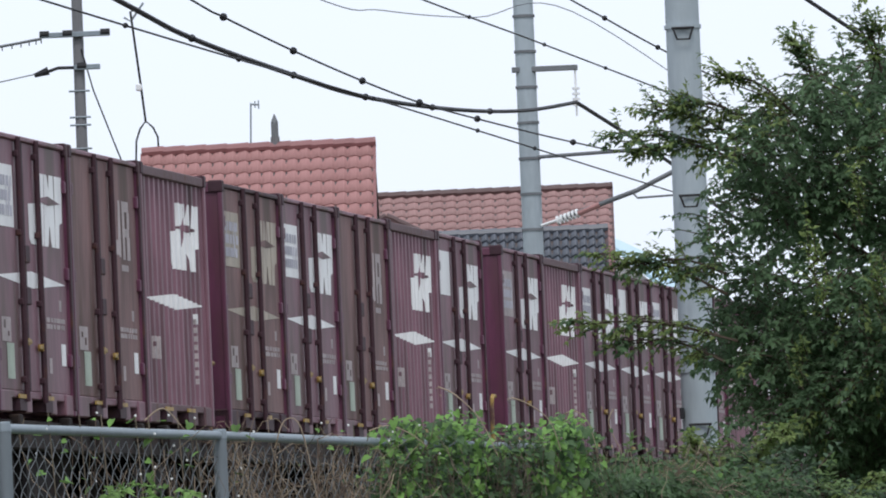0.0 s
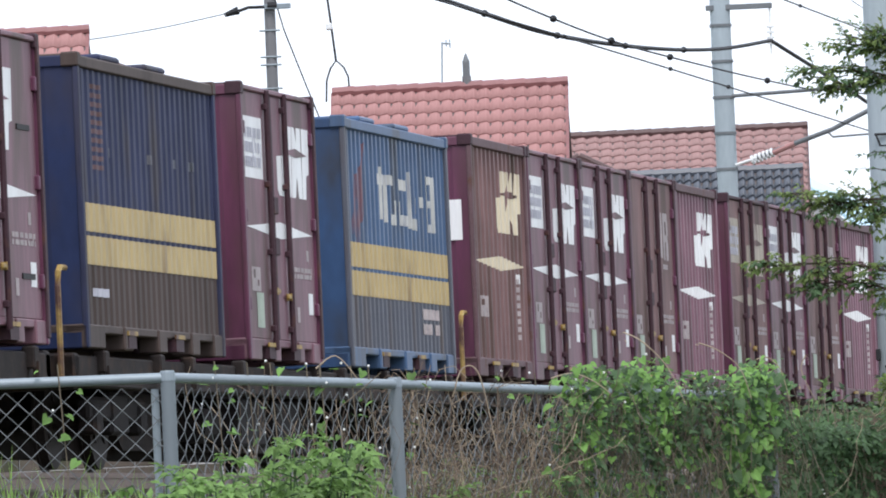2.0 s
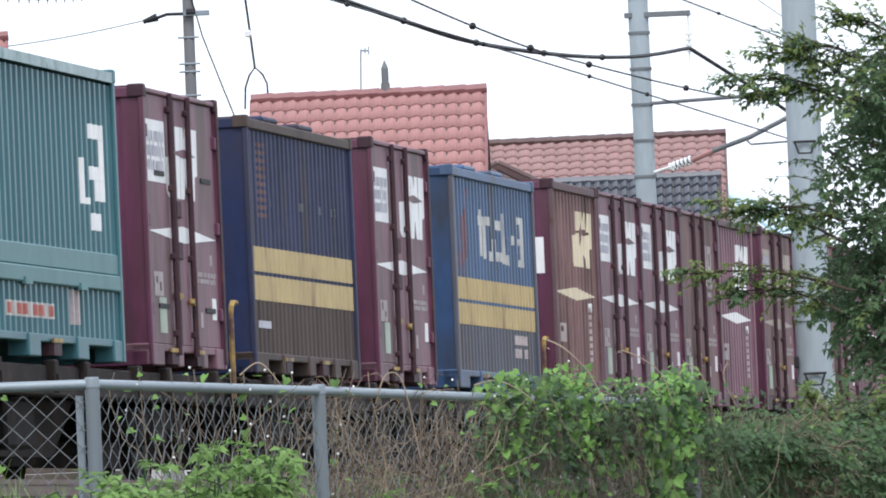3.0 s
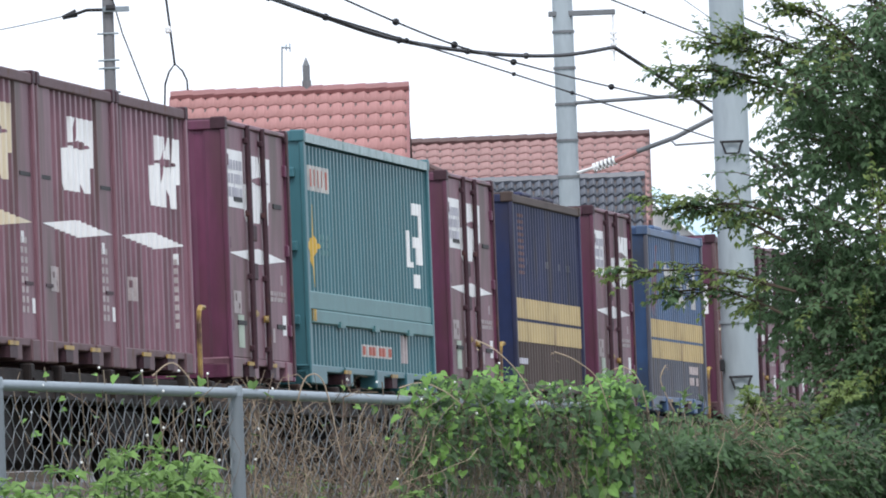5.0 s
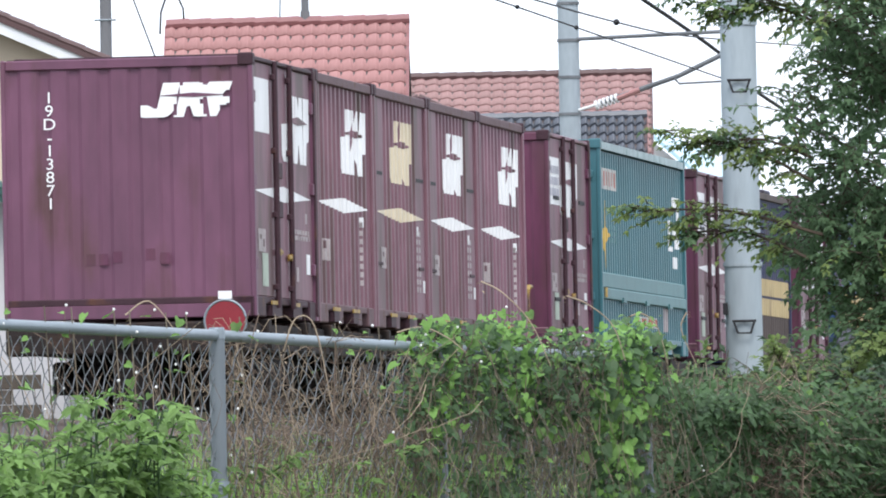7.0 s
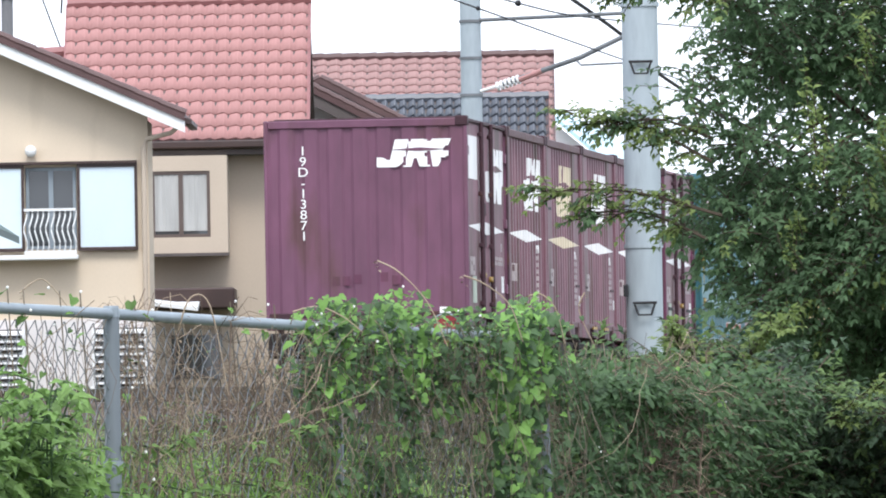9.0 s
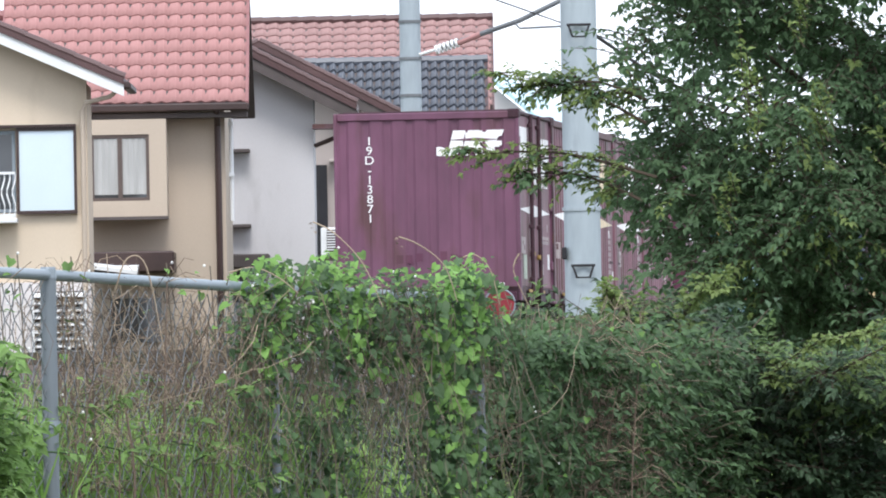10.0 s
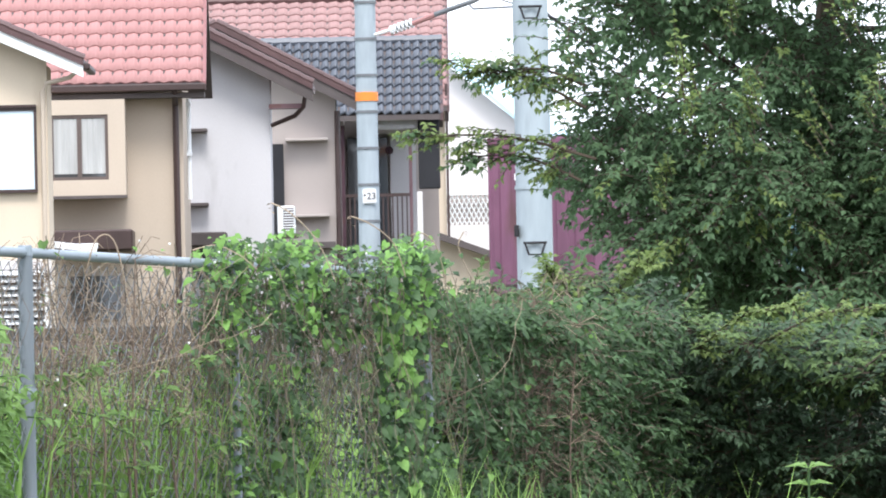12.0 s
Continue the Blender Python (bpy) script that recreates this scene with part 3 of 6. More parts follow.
def container12(label, paint, style="rib", placard=None, small_emblem=False, end_mat=None, slots=False, rng_seed=1):
    """A twelve-foot railway container with its base on the origin, x along the train."""
    length, high = LEN12, 2.5
    t = thing("freight_container", label, "container", group="containers on the train")
    shell(t, length, high, paint, rail_high=0.1 if style != "door" else 0.05)
    end_panel(t, length, high, paint, end_mat or paint.end)
    rng = random.Random(rng_seed)
    lo, hi = 0.2, high - (0.1 if style != "door" else 0.05)
    if style == "rib":
        prof = rib_profile(0.1, length - 0.1)
        part("side_panel", sheet(prof, lo, hi), paint.side, t)
    elif style == "half":
        prof = [(0.1, FACE), *rib_profile(0.72, length - 0.72, 0.24), (length - 0.1, FACE)]
        part("side_panel", sheet(prof, lo, hi), paint.side, t)
        for x in (0.42, length - 0.42):
            part("bracing_slot", box(x - 0.24, x + 0.24, FACE - 0.006, FACE + 0.01, 1.60, 1.635), WIRE, t)
            part("bracing_slot", box(x - 0.17, x + 0.17, FACE - 0.012, FACE + 0.01, 0.66, 0.69), DARK_TRIM, t)
    else:
        prof = flat_profile(0.1, length - 0.1)
        for a, b in ((0.1, 1.62), (1.64, length - 0.1)):
            m = Mesh().box(a, b, FACE, FACE + 0.04, lo, hi, c=0.008)
            d = part("door", m, paint.side, t)
            h = 0.62 if a < 1 else 0.58
            x = 1.42 if a < 1 else 2.12
            part("handle", Mesh().box(x - 0.16, x + 0.14, FACE - 0.05, FACE - 0.02, h, h + 0.045, c=0.01).box(x - 0.03, x + 0.03, FACE - 0.05, FACE, h - 0.01, h + 0.055), YELLOW, d, "worn yellow lever")
            for z in (0.45, 1.25, 2.05):
                xx = 0.1 if a < 1 else length - 0.18
                part("hinge", box(xx, xx + 0.08, FACE - 0.035, FACE + 0.01, z, z + 0.12, c=0.01), paint.post, d)
        for x in (1.26, 2.14):
            m = Mesh().tube([(x, FACE - 0.04, lo - 0.1), (x, FACE - 0.04, hi + 0.03)], 0.028, 8)
            for z in (lo + 0.1, 1.0, 1.62, hi - 0.12):
                m.box(x - 0.045, x + 0.045, FACE - 0.05, FACE, z - 0.03, z + 0.03, c=0.01)
            part("lock_rod", m, DARK_TRIM, t, "dark steel locking rod")
        part("door_gasket", box(1.6, 1.66, FACE - 0.006, FACE + 0.002, lo, hi), DARK_TRIM, t)
        part("latch_plate", box(1.56, 1.78, FACE - 0.02, FACE, 1.36, 1.52, c=0.01), DARK_TRIM, t)
        part("latch_plate", box(1.56, 1.78, FACE - 0.02, FACE, 0.98, 1.14, c=0.01), DARK_TRIM, t)
        part("door_post", box(length - 0.1, length - 0.004, -HALF - 0.012, -HALF + 0.02, 0.05, high - 0.01, c=0.01), DARK_TRIM, t)
    pockets(t, (0.95, 2.2))
    if paint.emblem:
        if small_emblem:
            part("emblem", painted(prof, [rect(2.5, 2.64, 1.58, 1.72), rect(2.641, 2.76, 1.56, 2.1), rect(2.86, 2.97, 1.54, 2.1), rect(2.971, 3.2, 2.0, 2.1), rect(3.1, 3.24, 1.841, 1.999), rect(2.971, 3.2, 1.76, 1.84), rect(3.08, 3.24, 1.54, 1.759), rect(2.75, 3.1, 1.43, 1.49)]), SOFT_PRINT, t, "faded pale block emblem")
        else:
            ex, ew = (1.72, 1.55) if style == "rib" else ((1.2, 1.45) if style == "half" else (1.86, 1.55))
            if slots:
                ex, ew = 1.17, 1.47
            for q in placed(SIDE_EMBLEM, ex, 1.54, ew, 0.66):
                part("emblem_block", painted(prof, [q]), paint.emblem, t, "slanted white block emblem")
            part("emblem_slit", painted(prof, placed(SLIT, ex, 1.54, ew, 0.66), lift=0.008), paint.side, t)
    if paint.stripe:
        part("stripe", painted(prof, [[(0.2, 1.215), (1.95, 1.135), (3.56, 1.205), (1.9, 1.29)]]), paint.stripe, t, "long white diamond stripe")
    if placard == "plain":
        part("placard", painted(prof, [rect(0.22, 1.12, 1.78, 2.3)]), WHITE, t, "blank white placard")
    elif placard:
        p = part("placard", painted(prof, [rect(0.2, 1.14, 1.66, 2.22)]), placard, t, "white printed placard")
        part("print", painted(prof, bars(rng, 0.28, 1.06, 1.74, 2.14, 3, 7), lift=0.009), GREY_PRINT, p)
    marks(t, prof, rng, length, "rib" if style in ("rib", "half") else "door", paint)
    if slots:
        for x in (0.8, 3.12):
            for z in (1.72, 0.52):
                part("bracing_slot", box(x - 0.24, x + 0.24, FACE - 0.012, FACE + 0.01, z, z + 0.045), WIRE, t)
    return t


def big_container(label, length, high, paint, decorate):
    t = thing("long_container", label, "container", group="containers on the train")
    shell(t, length, high, paint)
    end_panel(t, length, high, paint, paint.end, ribs=5)
    prof = rib_profile(0.1, length - 0.1, 0.23, 0.018 if paint.side is NAVY else 0.045)
    decorate(t, prof, length, high)
    return t


def blue_side(upper, lower, word, band):
    def decorate(t, prof, length, high):
        part("side_panel", sheet(prof, band, high - 0.1), upper, t)
        part("lower_side_panel", sheet([(x, y + 0.003) for x, y in prof], 0.2, band), lower, t)
        for z in (band, band + 0.275):
            part("stripe", painted(prof, [rect(0.1, length - 0.1, z, z + 0.238)]), BAND_YELLOW, t, "broad faded ochre stripe")
        rng = random.Random(5)
        if word:
            shapes = [[rect(1.95, 2.55, 1.84, 1.97), rect(2.36, 2.55, 1.40, 1.839), rect(2.06, 2.22, 1.43, 1.839), rect(2.06, 2.22, 1.971, 2.06)]]
            shapes.append([rect(2.70, 3.0, 1.86, 1.98), rect(2.75, 3.2, 1.38, 1.51), rect(3.02, 3.2, 1.511, 1.68)])
            shapes.append([rect(3.34, 3.82, 1.82, 1.95), rect(3.3, 3.88, 1.39, 1.52), rect(3.3, 3.46, 1.521, 1.68)])
            shapes.append([rect(3.98, 4.16, 1.37, 2.06), rect(4.161, 4.6, 1.36, 1.5), rect(4.4, 4.55, 1.56, 1.76)])
            shapes.append([rect(4.7, 5.08, 1.65, 1.78)])
            shapes.append([rect(5.2, 5.76, 1.95, 2.05), rect(5.2, 5.76, 1.36, 1.46), rect(5.2, 5.37, 1.461, 1.949), rect(5.59, 5.76, 1.461, 1.949), rect(5.371, 5.589, 1.66, 1.75)])
            shapes = [[[(1.95 + 0.88 * (x - 1.95), 1.42 + 0.82 * (z - 1.36)) for x, z in p] for p in q] for q in shapes]
            for q in shapes:
                part("sign_mark", painted(prof, q), WORN_WHITE, t, "large pale block mark")
            part("swoosh", painted(prof, [[(0.5, 1.3), (0.62, 1.86), (0.95, 1.9), (1.25, 2.2), (1.2, 1.62), (0.8, 1.2)]], lift=0.003), SWOOSH, t, "faded red swoosh")
        else:
            for z in np.arange(1.5, 2.2, 0.075):
                part("print_mark", painted(prof, [rect(0.72 - 0.1 * (2.2 - z), 1.1, z, z + 0.04)]), PALE_RAIL, t)
            part("print", painted(prof, bars(rng, 0.5, 1.1, 0.42, 0.52, 1, 4)), GREY_PRINT, t)
            for k in range(6):
                x = rng.uniform(1.2, 5.2)
                part("scuff", painted(prof, [rect(x, x + 0.12, 1.62, 1.7)]), BLUE_GREY, t)
        if word:
            part("print", painted(prof, bars(rng, 4.3, 5.3, 0.36, 0.66, 2, 4)), SOFT_PRINT, t)
        for x in (1.2, 3.2):
            part("roof_fitting", box(x, x + 0.85, -HALF + 0.05, -HALF + 0.5, high, high + 0.06, c=0.02), upper, t)
        pockets(t, (1.7, 3.8))
    return decorate


def teal_side(t, prof, length, high):
    part("side_panel", sheet(prof, 0.95, high - 0.12), TEAL, t)
    part("lower_side_panel", sheet(prof, 0.2, 0.62), TEAL, t)
    m = Mesh().box(0.1, length - 0.1, -HALF + 0.0, FACE + 0.03, 0.62, 0.76, c=0.012).box(0.1, length - 0.1, -HALF + 0.018, FACE + 0.03, 0.762, 0.95, c=0.012)
    for x in (1.9, 4.2, 6.6):
        m.box(x, x + 0.3, -HALF - 0.02, -HALF + 0.02, 0.6, 0.66)
    part("side_sill", m, TEAL_PALE, t, "pale teal horizontal fold line")
    part("top_trim", box(0.1, length - 0.1, -HALF - 0.002, -HALF + 0.02, high - 0.1, high - 0.008), TEAL_EDGE, t, "worn whitish top edge")
    rng = random.Random(9)
    sign = part("sign_mark", painted(prof, [rect(0.45, 1.75, 1.98, 2.24)]), WORN_WHITE, t, "white label with faded red lettering")
    for k in range(5):
        part("letter_block", painted(prof, [rect(0.53 + 0.24 * k, 0.70 + 0.24 * k, 2.02 + 0.01 * (k % 2), 2.2)], lift=0.009), LABEL_RED, sign)
    part("star", painted(prof, [[(0.2, 1.42), (0.55, 1.5), (0.6, 1.85), (0.75, 1.5), (1.1, 1.42), (0.75, 1.34), (0.6, 0.98), (0.5, 1.3)]]), STAR_GOLD, t, "yellow four-pointed star")
    part("print", painted(prof, bars(rng, 1.15, 1.7, 1.32, 1.56, 3, 3)), TEAL_PALE, t)
    part("emblem", painted(prof, [rect(7.0, 7.24, 1.42, 1.76), rect(7.0, 7.52, 1.36, 1.419), rect(7.53, 8.15, 1.94, 2.07), rect(7.86, 8.15, 1.70, 1.939), rect(7.53, 8.15, 1.58, 1.699), rect(7.7, 8.1, 1.40, 1.579), rect(7.5, 8.0, 1.14, 1.29)]), WHITE, t, "white block emblem")
    low = part("low_label", painted(prof, [rect(3.6, 5.7, 0.33, 0.46)]), WORN_WHITE, t, "white label with faded red lettering")
    for k in range(6):
        part("letter_block", painted(prof, [rect(3.7 + 0.33 * k, 3.92 + 0.33 * k, 0.35, 0.44)], lift=0.009), LABEL_RED, low)
    part("card", painted(prof, [rect(6.4, 6.75, 0.3, 0.6)]), SOFT_PRINT, t)
    part("reflector", painted(prof, [rect(0.14, 0.4, 0.64, 0.76)], lift=0.05), YELLOW, t)
    for z in (0.6, 1.35, 2.1):
        part("end_bracket", box(-0.03, 0.12, -HALF + 0.1, -HALF + 0.5, z, z + 0.1, c=0.01), TEAL, t)
    pockets(t, (2.2, 5.4))


def flat_wagon():
    """A container wagon, 20.4 m over its couplers, with its origin at rail level at its rear end."""
    t = thing("container_wagon", "dark rusty flat container wagon with yellow lashings", "wagon", group="wagons of the train")
    m = Mesh().box(0.45, 19.95, -1.16, -0.98, 0.68, 0.94, c=0.015).box(0.45, 19.95, 0.98, 1.16, 0.68, 0.94, c=0.015)
    for i in range(21):
        m.box(0.5 + i * 0.95, 0.62 + i * 0.95, -0.98, 0.98, 0.75, 0.92)
    m.box(0.45, 19.95, -0.12, 0.12, 0.14, 0.93)
    m.box(0.45, 0.65, -1.16, 1.16, 0.66, 0.96, c=0.02)
    m.box(19.75, 19.95, -1.16, 1.16, 0.66, 0.96, c=0.02)
    part("deck_frame", m, FRAME_STEEL, t)
    for i in range(5):
        for x in (0.9, 3.3):
            xx = 0.5 + i * 3.8 + x
            part("lashing", Mesh().box(xx, xx + 0.18, -1.23, -1.12, 0.8, 0.985, c=0.015).box(xx + 0.05, xx + 0.12, -1.25, -1.2, 0.7, 0.86), FRAME_STEEL, t)
    for x in (0.05, 19.95):
        part("coupler", box(x, x + 0.45, -0.12, 0.12, 0.72, 0.95, c=0.03), BOGIE_STEEL, t)
    part("brake_cylinder", Mesh().tube([(7.4, -0.75, 0.42), (8.2, -0.75, 0.42)], 0.16, 12), BOGIE_STEEL, t)
    part("tool_box", box(8.3, 9.6, -1.05, -0.5, 0.22, 0.66, c=0.03), BOGIE_STEEL, t)
    part("tool_box", box(10.4, 11.6, -1.0, -0.6, 0.24, 0.66, c=0.03), BOGIE_STEEL, t)
    part("belly_sill", Mesh().add([(x, y, z) for y in (-0.5, -0.4) for x, z in ((4.6, 0.7), (5.6, 0.2), (14.8, 0.2), (15.8, 0.7))], [(0, 1, 2, 3), (7, 6, 5, 4), (0, 4, 5, 1), (1, 5, 6, 2), (2, 6, 7, 3), (3, 7, 4, 0)]), FRAME_STEEL, t)
    wheels = []
    for cx in (3.1, 17.3):
        b = Mesh()
        for y in (-0.98, 0.86):
            b.box(cx - 1.25, cx + 1.25, y, y + 0.12, 0.42, 0.62, c=0.03)
            b.box(cx - 0.35, cx + 0.35, y - 0.02, y + 0.14, 0.3, 0.66, c=0.03)
            for dx in (-0.95, 0.95):
                b.box(cx + dx - 0.16, cx + dx + 0.16, y - 0.03, y + 0.15, 0.3, 0.56, c=0.03)
        b.box(cx - 0.2, cx + 0.2, -0.9, 0.9, 0.5, 0.7)
        part("bogie", b, BOGIE_STEEL, t)
        for dx in (-0.95, 0.95):
            w = Mesh().tube([(0, -0.85, 0), (0, 0.85, 0)], 0.08, 10)
            for y in (-0.56, 0.56):
                w.disc((0, y, 0), 0.405, (0, 1, 0), 0.05, 28).disc((0, y * 0.93, 0), 0.43, (0, 1, 0), 0.012, 28)
                for k in range(3):
                    a = k * 2.094
                    w.disc((0.22 * math.cos(a), y + 0.045 * (1 if y > 0 else -1), 0.22 * math.sin(a)), 0.07, (0, 1, 0), 0.02, 8)
            o = part("wheelset", w, TYRE_STEEL, t)
            o.location = (cx + dx, 0, 0.43)
            wheels.append(o)
    return t, wheels


P_BROWN = Paint(BROWN, MAROON, MAROON, PALE_RAIL, WHITE, WHITE)
P_MAROON = Paint(BROWN, MAROON, MAROON, BROWN, WHITE, WHITE)
P_UMBER = Paint(UMBER, MAROON, PALE_RAIL, PALE_RAIL, CREAM_WHITE, CREAM_WHITE)
P_LILAC = Paint(LILAC, MAROON, LILAC, PALE_RAIL, WHITE, WHITE)
P_RIB = Paint(BROWN, MAROON, BROWN, PALE_RAIL, WHITE, WHITE)
P_FADED = Paint(UMBER, MAROON, MAROON, DARK_TRIM, FADED_WHITE, FADED_WHITE)
P_PLAIN = Paint(UMBER, MAROON, MAROON, BROWN, SOFT_PRINT, None)
P_END = Paint(BROWN, END_PURPLE, END_PURPLE, DARK_TRIM, WHITE, WHITE)
P_BLUE = Paint(BLUE, BLUE_END, BLUE_GREY, BLUE, None, None)
P_NAVY = Paint(NAVY, NAVY_BRIGHT, NAVY, SOOT_BROWN, None, None)
P_TEAL = Paint(TEAL, TEAL, TEAL, TEAL, None, None)

train = []  # (thing, metres ahead of the train's rear end, height above the rail)


def load(t, at):
    train.append((t, at, 1.0))


def load_train():
    door = "maroon brown steel railway container with double doors, white emblem"
    rib = "brown corrugated railway container with white emblem and diamond stripe"
    a1 = container12("purple maroon railway container, blank white placard beside the doors", P_END, "door", "plain")
    load(a1, 0.0)
    # the rear face of the last container: emblem, serial number, red tail disc on the wagon
    def rear(poly_set, lift):
        m = painted([(-HALF, 0.02), (HALF, 0.02)], poly_set, lift=lift)
        return Mesh().add([(y, -x, z) for x, y, z in m.v], m.f)
    part("emblem", rear(placed(EMBLEM, 0.135, 1.92, 0.83, 0.33), 0.006), WHITE, a1, "slanted white block emblem")
    part("emblem_slit", rear(placed(SLIT, 0.135, 1.92, 0.83, 0.33), 0.011), END_PURPLE, a1)
    for i, ch in enumerate("19D-13871"):
        cu = bpy.data.curves.new("digit", "FONT")
        cu.body, cu.size, cu.align_x, cu.align_y, cu.extrude = ch, 0.155, "CENTER", "CENTER", 0.001
        o = new("digit_text", cu)
        me = o.to_mesh().copy()
        bpy.data.objects.remove(o)
        # the text lies in x and y: stand it up on the rear face
        me.transform(Matrix(((0, 0, -1, 0), (-1, 0, 0, 0), (0, 1, 0, 0), (0, 0, 0, 1))) @ Matrix.Diagonal((1.15, 1, 1, 1)))
        me.transform(Matrix.Translation((0.011, 0.755, 2.13 - i * 0.127)))
        part("digit", me, WHITE, a1)
    for y, z in ((0.42, 0.52), (0.3, 0.52), (0.16, 0.54), (-0.16, 0.56), (-0.3, 0.52)):
        part("paint_patch", rear([rect(-y, -y + 0.09, z, z + 0.11)], 0.004), MAROON, a1, "darker touched-up paint patch")
    load(container12(rib, P_RIB, "rib", rng_seed=2), 3.8)
    load(container12("maroon container with ribbed middle and yellowed emblem", P_RIB._replace(emblem=CREAM_WHITE, stripe=CREAM_WHITE), "half", rng_seed=3), 7.6)
    load(container12("maroon container with ribbed middle and dented end panels", P_RIB, "half", rng_seed=4), 11.4)
    load(container12(rib, P_LILAC, "rib", rng_seed=5), 15.2)
    load(container12(door, P_MAROON, "door", WHITE, slots=True, rng_seed=6), 20.98)
    load(big_container("teal green corrugated freight container with white emblem", 8.61, 2.56, P_TEAL, teal_side), 25.70)
    load(container12(door, P_MAROON, "door", WHITE, slots=True, rng_seed=7), 35.60)
    load(big_container("navy and sooty brown container with ochre stripes", 6.06, 2.43, P_NAVY, blue_side(NAVY, SOOT_BROWN, False, 0.7)), 40.87)
    load(container12(door, P_MAROON, "door", WHITE, rng_seed=8), 48.15)
    load(big_container("weathered blue container with ochre stripes and pale marks", 6.06, 2.4, P_BLUE, blue_side(BLUE, BLUE_GREY, True, 0.7)), 53.50)
    d0 = 61.05
    d1 = container12("faded brown corrugated container with yellowed emblem", P_UMBER, "rib", rng_seed=10)
    part("end_placard", rear([rect(0.15, 1.1, 1.42, 1.84)], 0.006), WHITE, d1, "plain white placard on the end")
    load(d1, d0)
    load(container12(door, P_MAROON, "door", WHITE, rng_seed=11), d0 + 3.8)
    load(container12(door, P_MAROON, "door", WHITE, rng_seed=12), d0 + 7.6)
    load(container12("plain brown railway container with a small faded emblem", P_PLAIN, "door", small_emblem=True, rng_seed=13), d0 + 11.4)
    load(container12("lilac maroon corrugated container with white emblem", P_LILAC, "rib", rng_seed=14), d0 + 15.2)
    e0 = 80.95
    load(container12("dull brown container with faded emblem and placard", P_FADED, "door", FADED_WHITE, rng_seed=15), e0)
    load(container12(door, P_MAROON, "door", WHITE, rng_seed=16), e0 + 3.8)
    load(container12("plain brown railway container with a small faded emblem", P_PLAIN, "door", small_emblem=True, rng_seed=17), e0 + 7.6)
    load(container12("lilac maroon corrugated container with white emblem", P_LILAC, "rib", rng_seed=18), e0 + 11.4)
    load(container12(door, P_MAROON, "door", "plain", rng_seed=19), e0 + 15.2)
    for k, f0 in enumerate((101.6, 122.0, 142.4)):
        load(container12(door, P_MAROON, "door", SOFT_PRINT, rng_seed=20 + k), f0)
        load(container12("lilac maroon corrugated container with white emblem", P_LILAC, "rib", rng_seed=30 + k), f0 + 3.8)
        load(container12(door, P_MAROON, "door", WHITE, rng_seed=40 + k), f0 + 7.6)
        load(container12(door, P_BROWN, "door", "plain", rng_seed=50 + k), f0 + 11.4)
        load(container12(door, P_MAROON, "door", WHITE, rng_seed=60 + k), f0 + 15.2)
    wagon, wheels = flat_wagon()
    rolling.append((wheels, wagon))
    train.append((wagon, -0.75, 0.0))
    hand = Mesh().tube([(0.2, -1.1, 0.75), (0.2, -1.1, 1.5), (0.23, -1.1, 1.62), (0.3, -1.1, 1.66), (0.52, -1.1, 1.66)], 0.026, 6).data("handrail")
    disc = Mesh().disc((-0.02, 0, 0), 0.2, (1, 0, 0), 0.012, 32)
    tail = part("tail_disc", disc, RED_DISC, wagon, "round red tail reflector")
    tail.location = (0.42, -0.98, 0.955)
    part("disc_rim", Mesh().tube([(-0.03, 0.2 * math.cos(a), 0.2 * math.sin(a)) for a in np.linspace(0, 2 * math.pi, 33)], 0.012, 6), GALV, tail)
    plate = part("tail_plate", Mesh().box(-0.01, 0.01, -0.065, 0.065, 0.0, 0.075), WHITE, wagon, "small white plate")
    plate.location = (0.4, -0.98, 1.165)
    for k, at in enumerate((19.65, 40.1, 60.5, 80.2, 100.9, 121.3, 141.7)):
        w = copy_thing(wagon, Matrix())
        for c in list(w.children_recursive):
            if c.name.startswith(("tail_disc", "disc_rim", "tail_plate")):  # only the last wagon carries these
                bpy.data.objects.remove(c)
        part("handrail", hand, YELLOW, w, "ochre bent tube handrail")
        rolling.append(([c for c in w.children if c.name.startswith("wheelset")], w))
        train.append((w, at, 0.0))


rolling = []
load_train()


def rear_at(t):
    """Metres along the track of the train's rear end."""
    u = t - 6.0
    return -2.661 + 11.4265 * u - 0.0396 * u * u


def motions():
    for t, at, z in train:
        walk(t, [(k * 0.5, track_pose(rear_at(k * 0.5) + at, -HALF, RAIL_TOP + z)) for k in range(25)])
    for wheels, wagon in rolling:
        for w in wheels:
            x, y, z = w.location
            walk(w, [(k / 30, pose(x, y, z, 0, math.degrees((rear_at(k / 30) - rear_at(0)) / 0.43), 0)) for k in range(361)])


# ---- houses beyond the line ----
def set_back(h, k):
    """Moves a house straight away from the camera's stand, growing with the distance."""
    h.matrix_basis = Matrix.Translation((0, 0, 1.6 * (1 - k))) @ Matrix.Scale(k, 4)


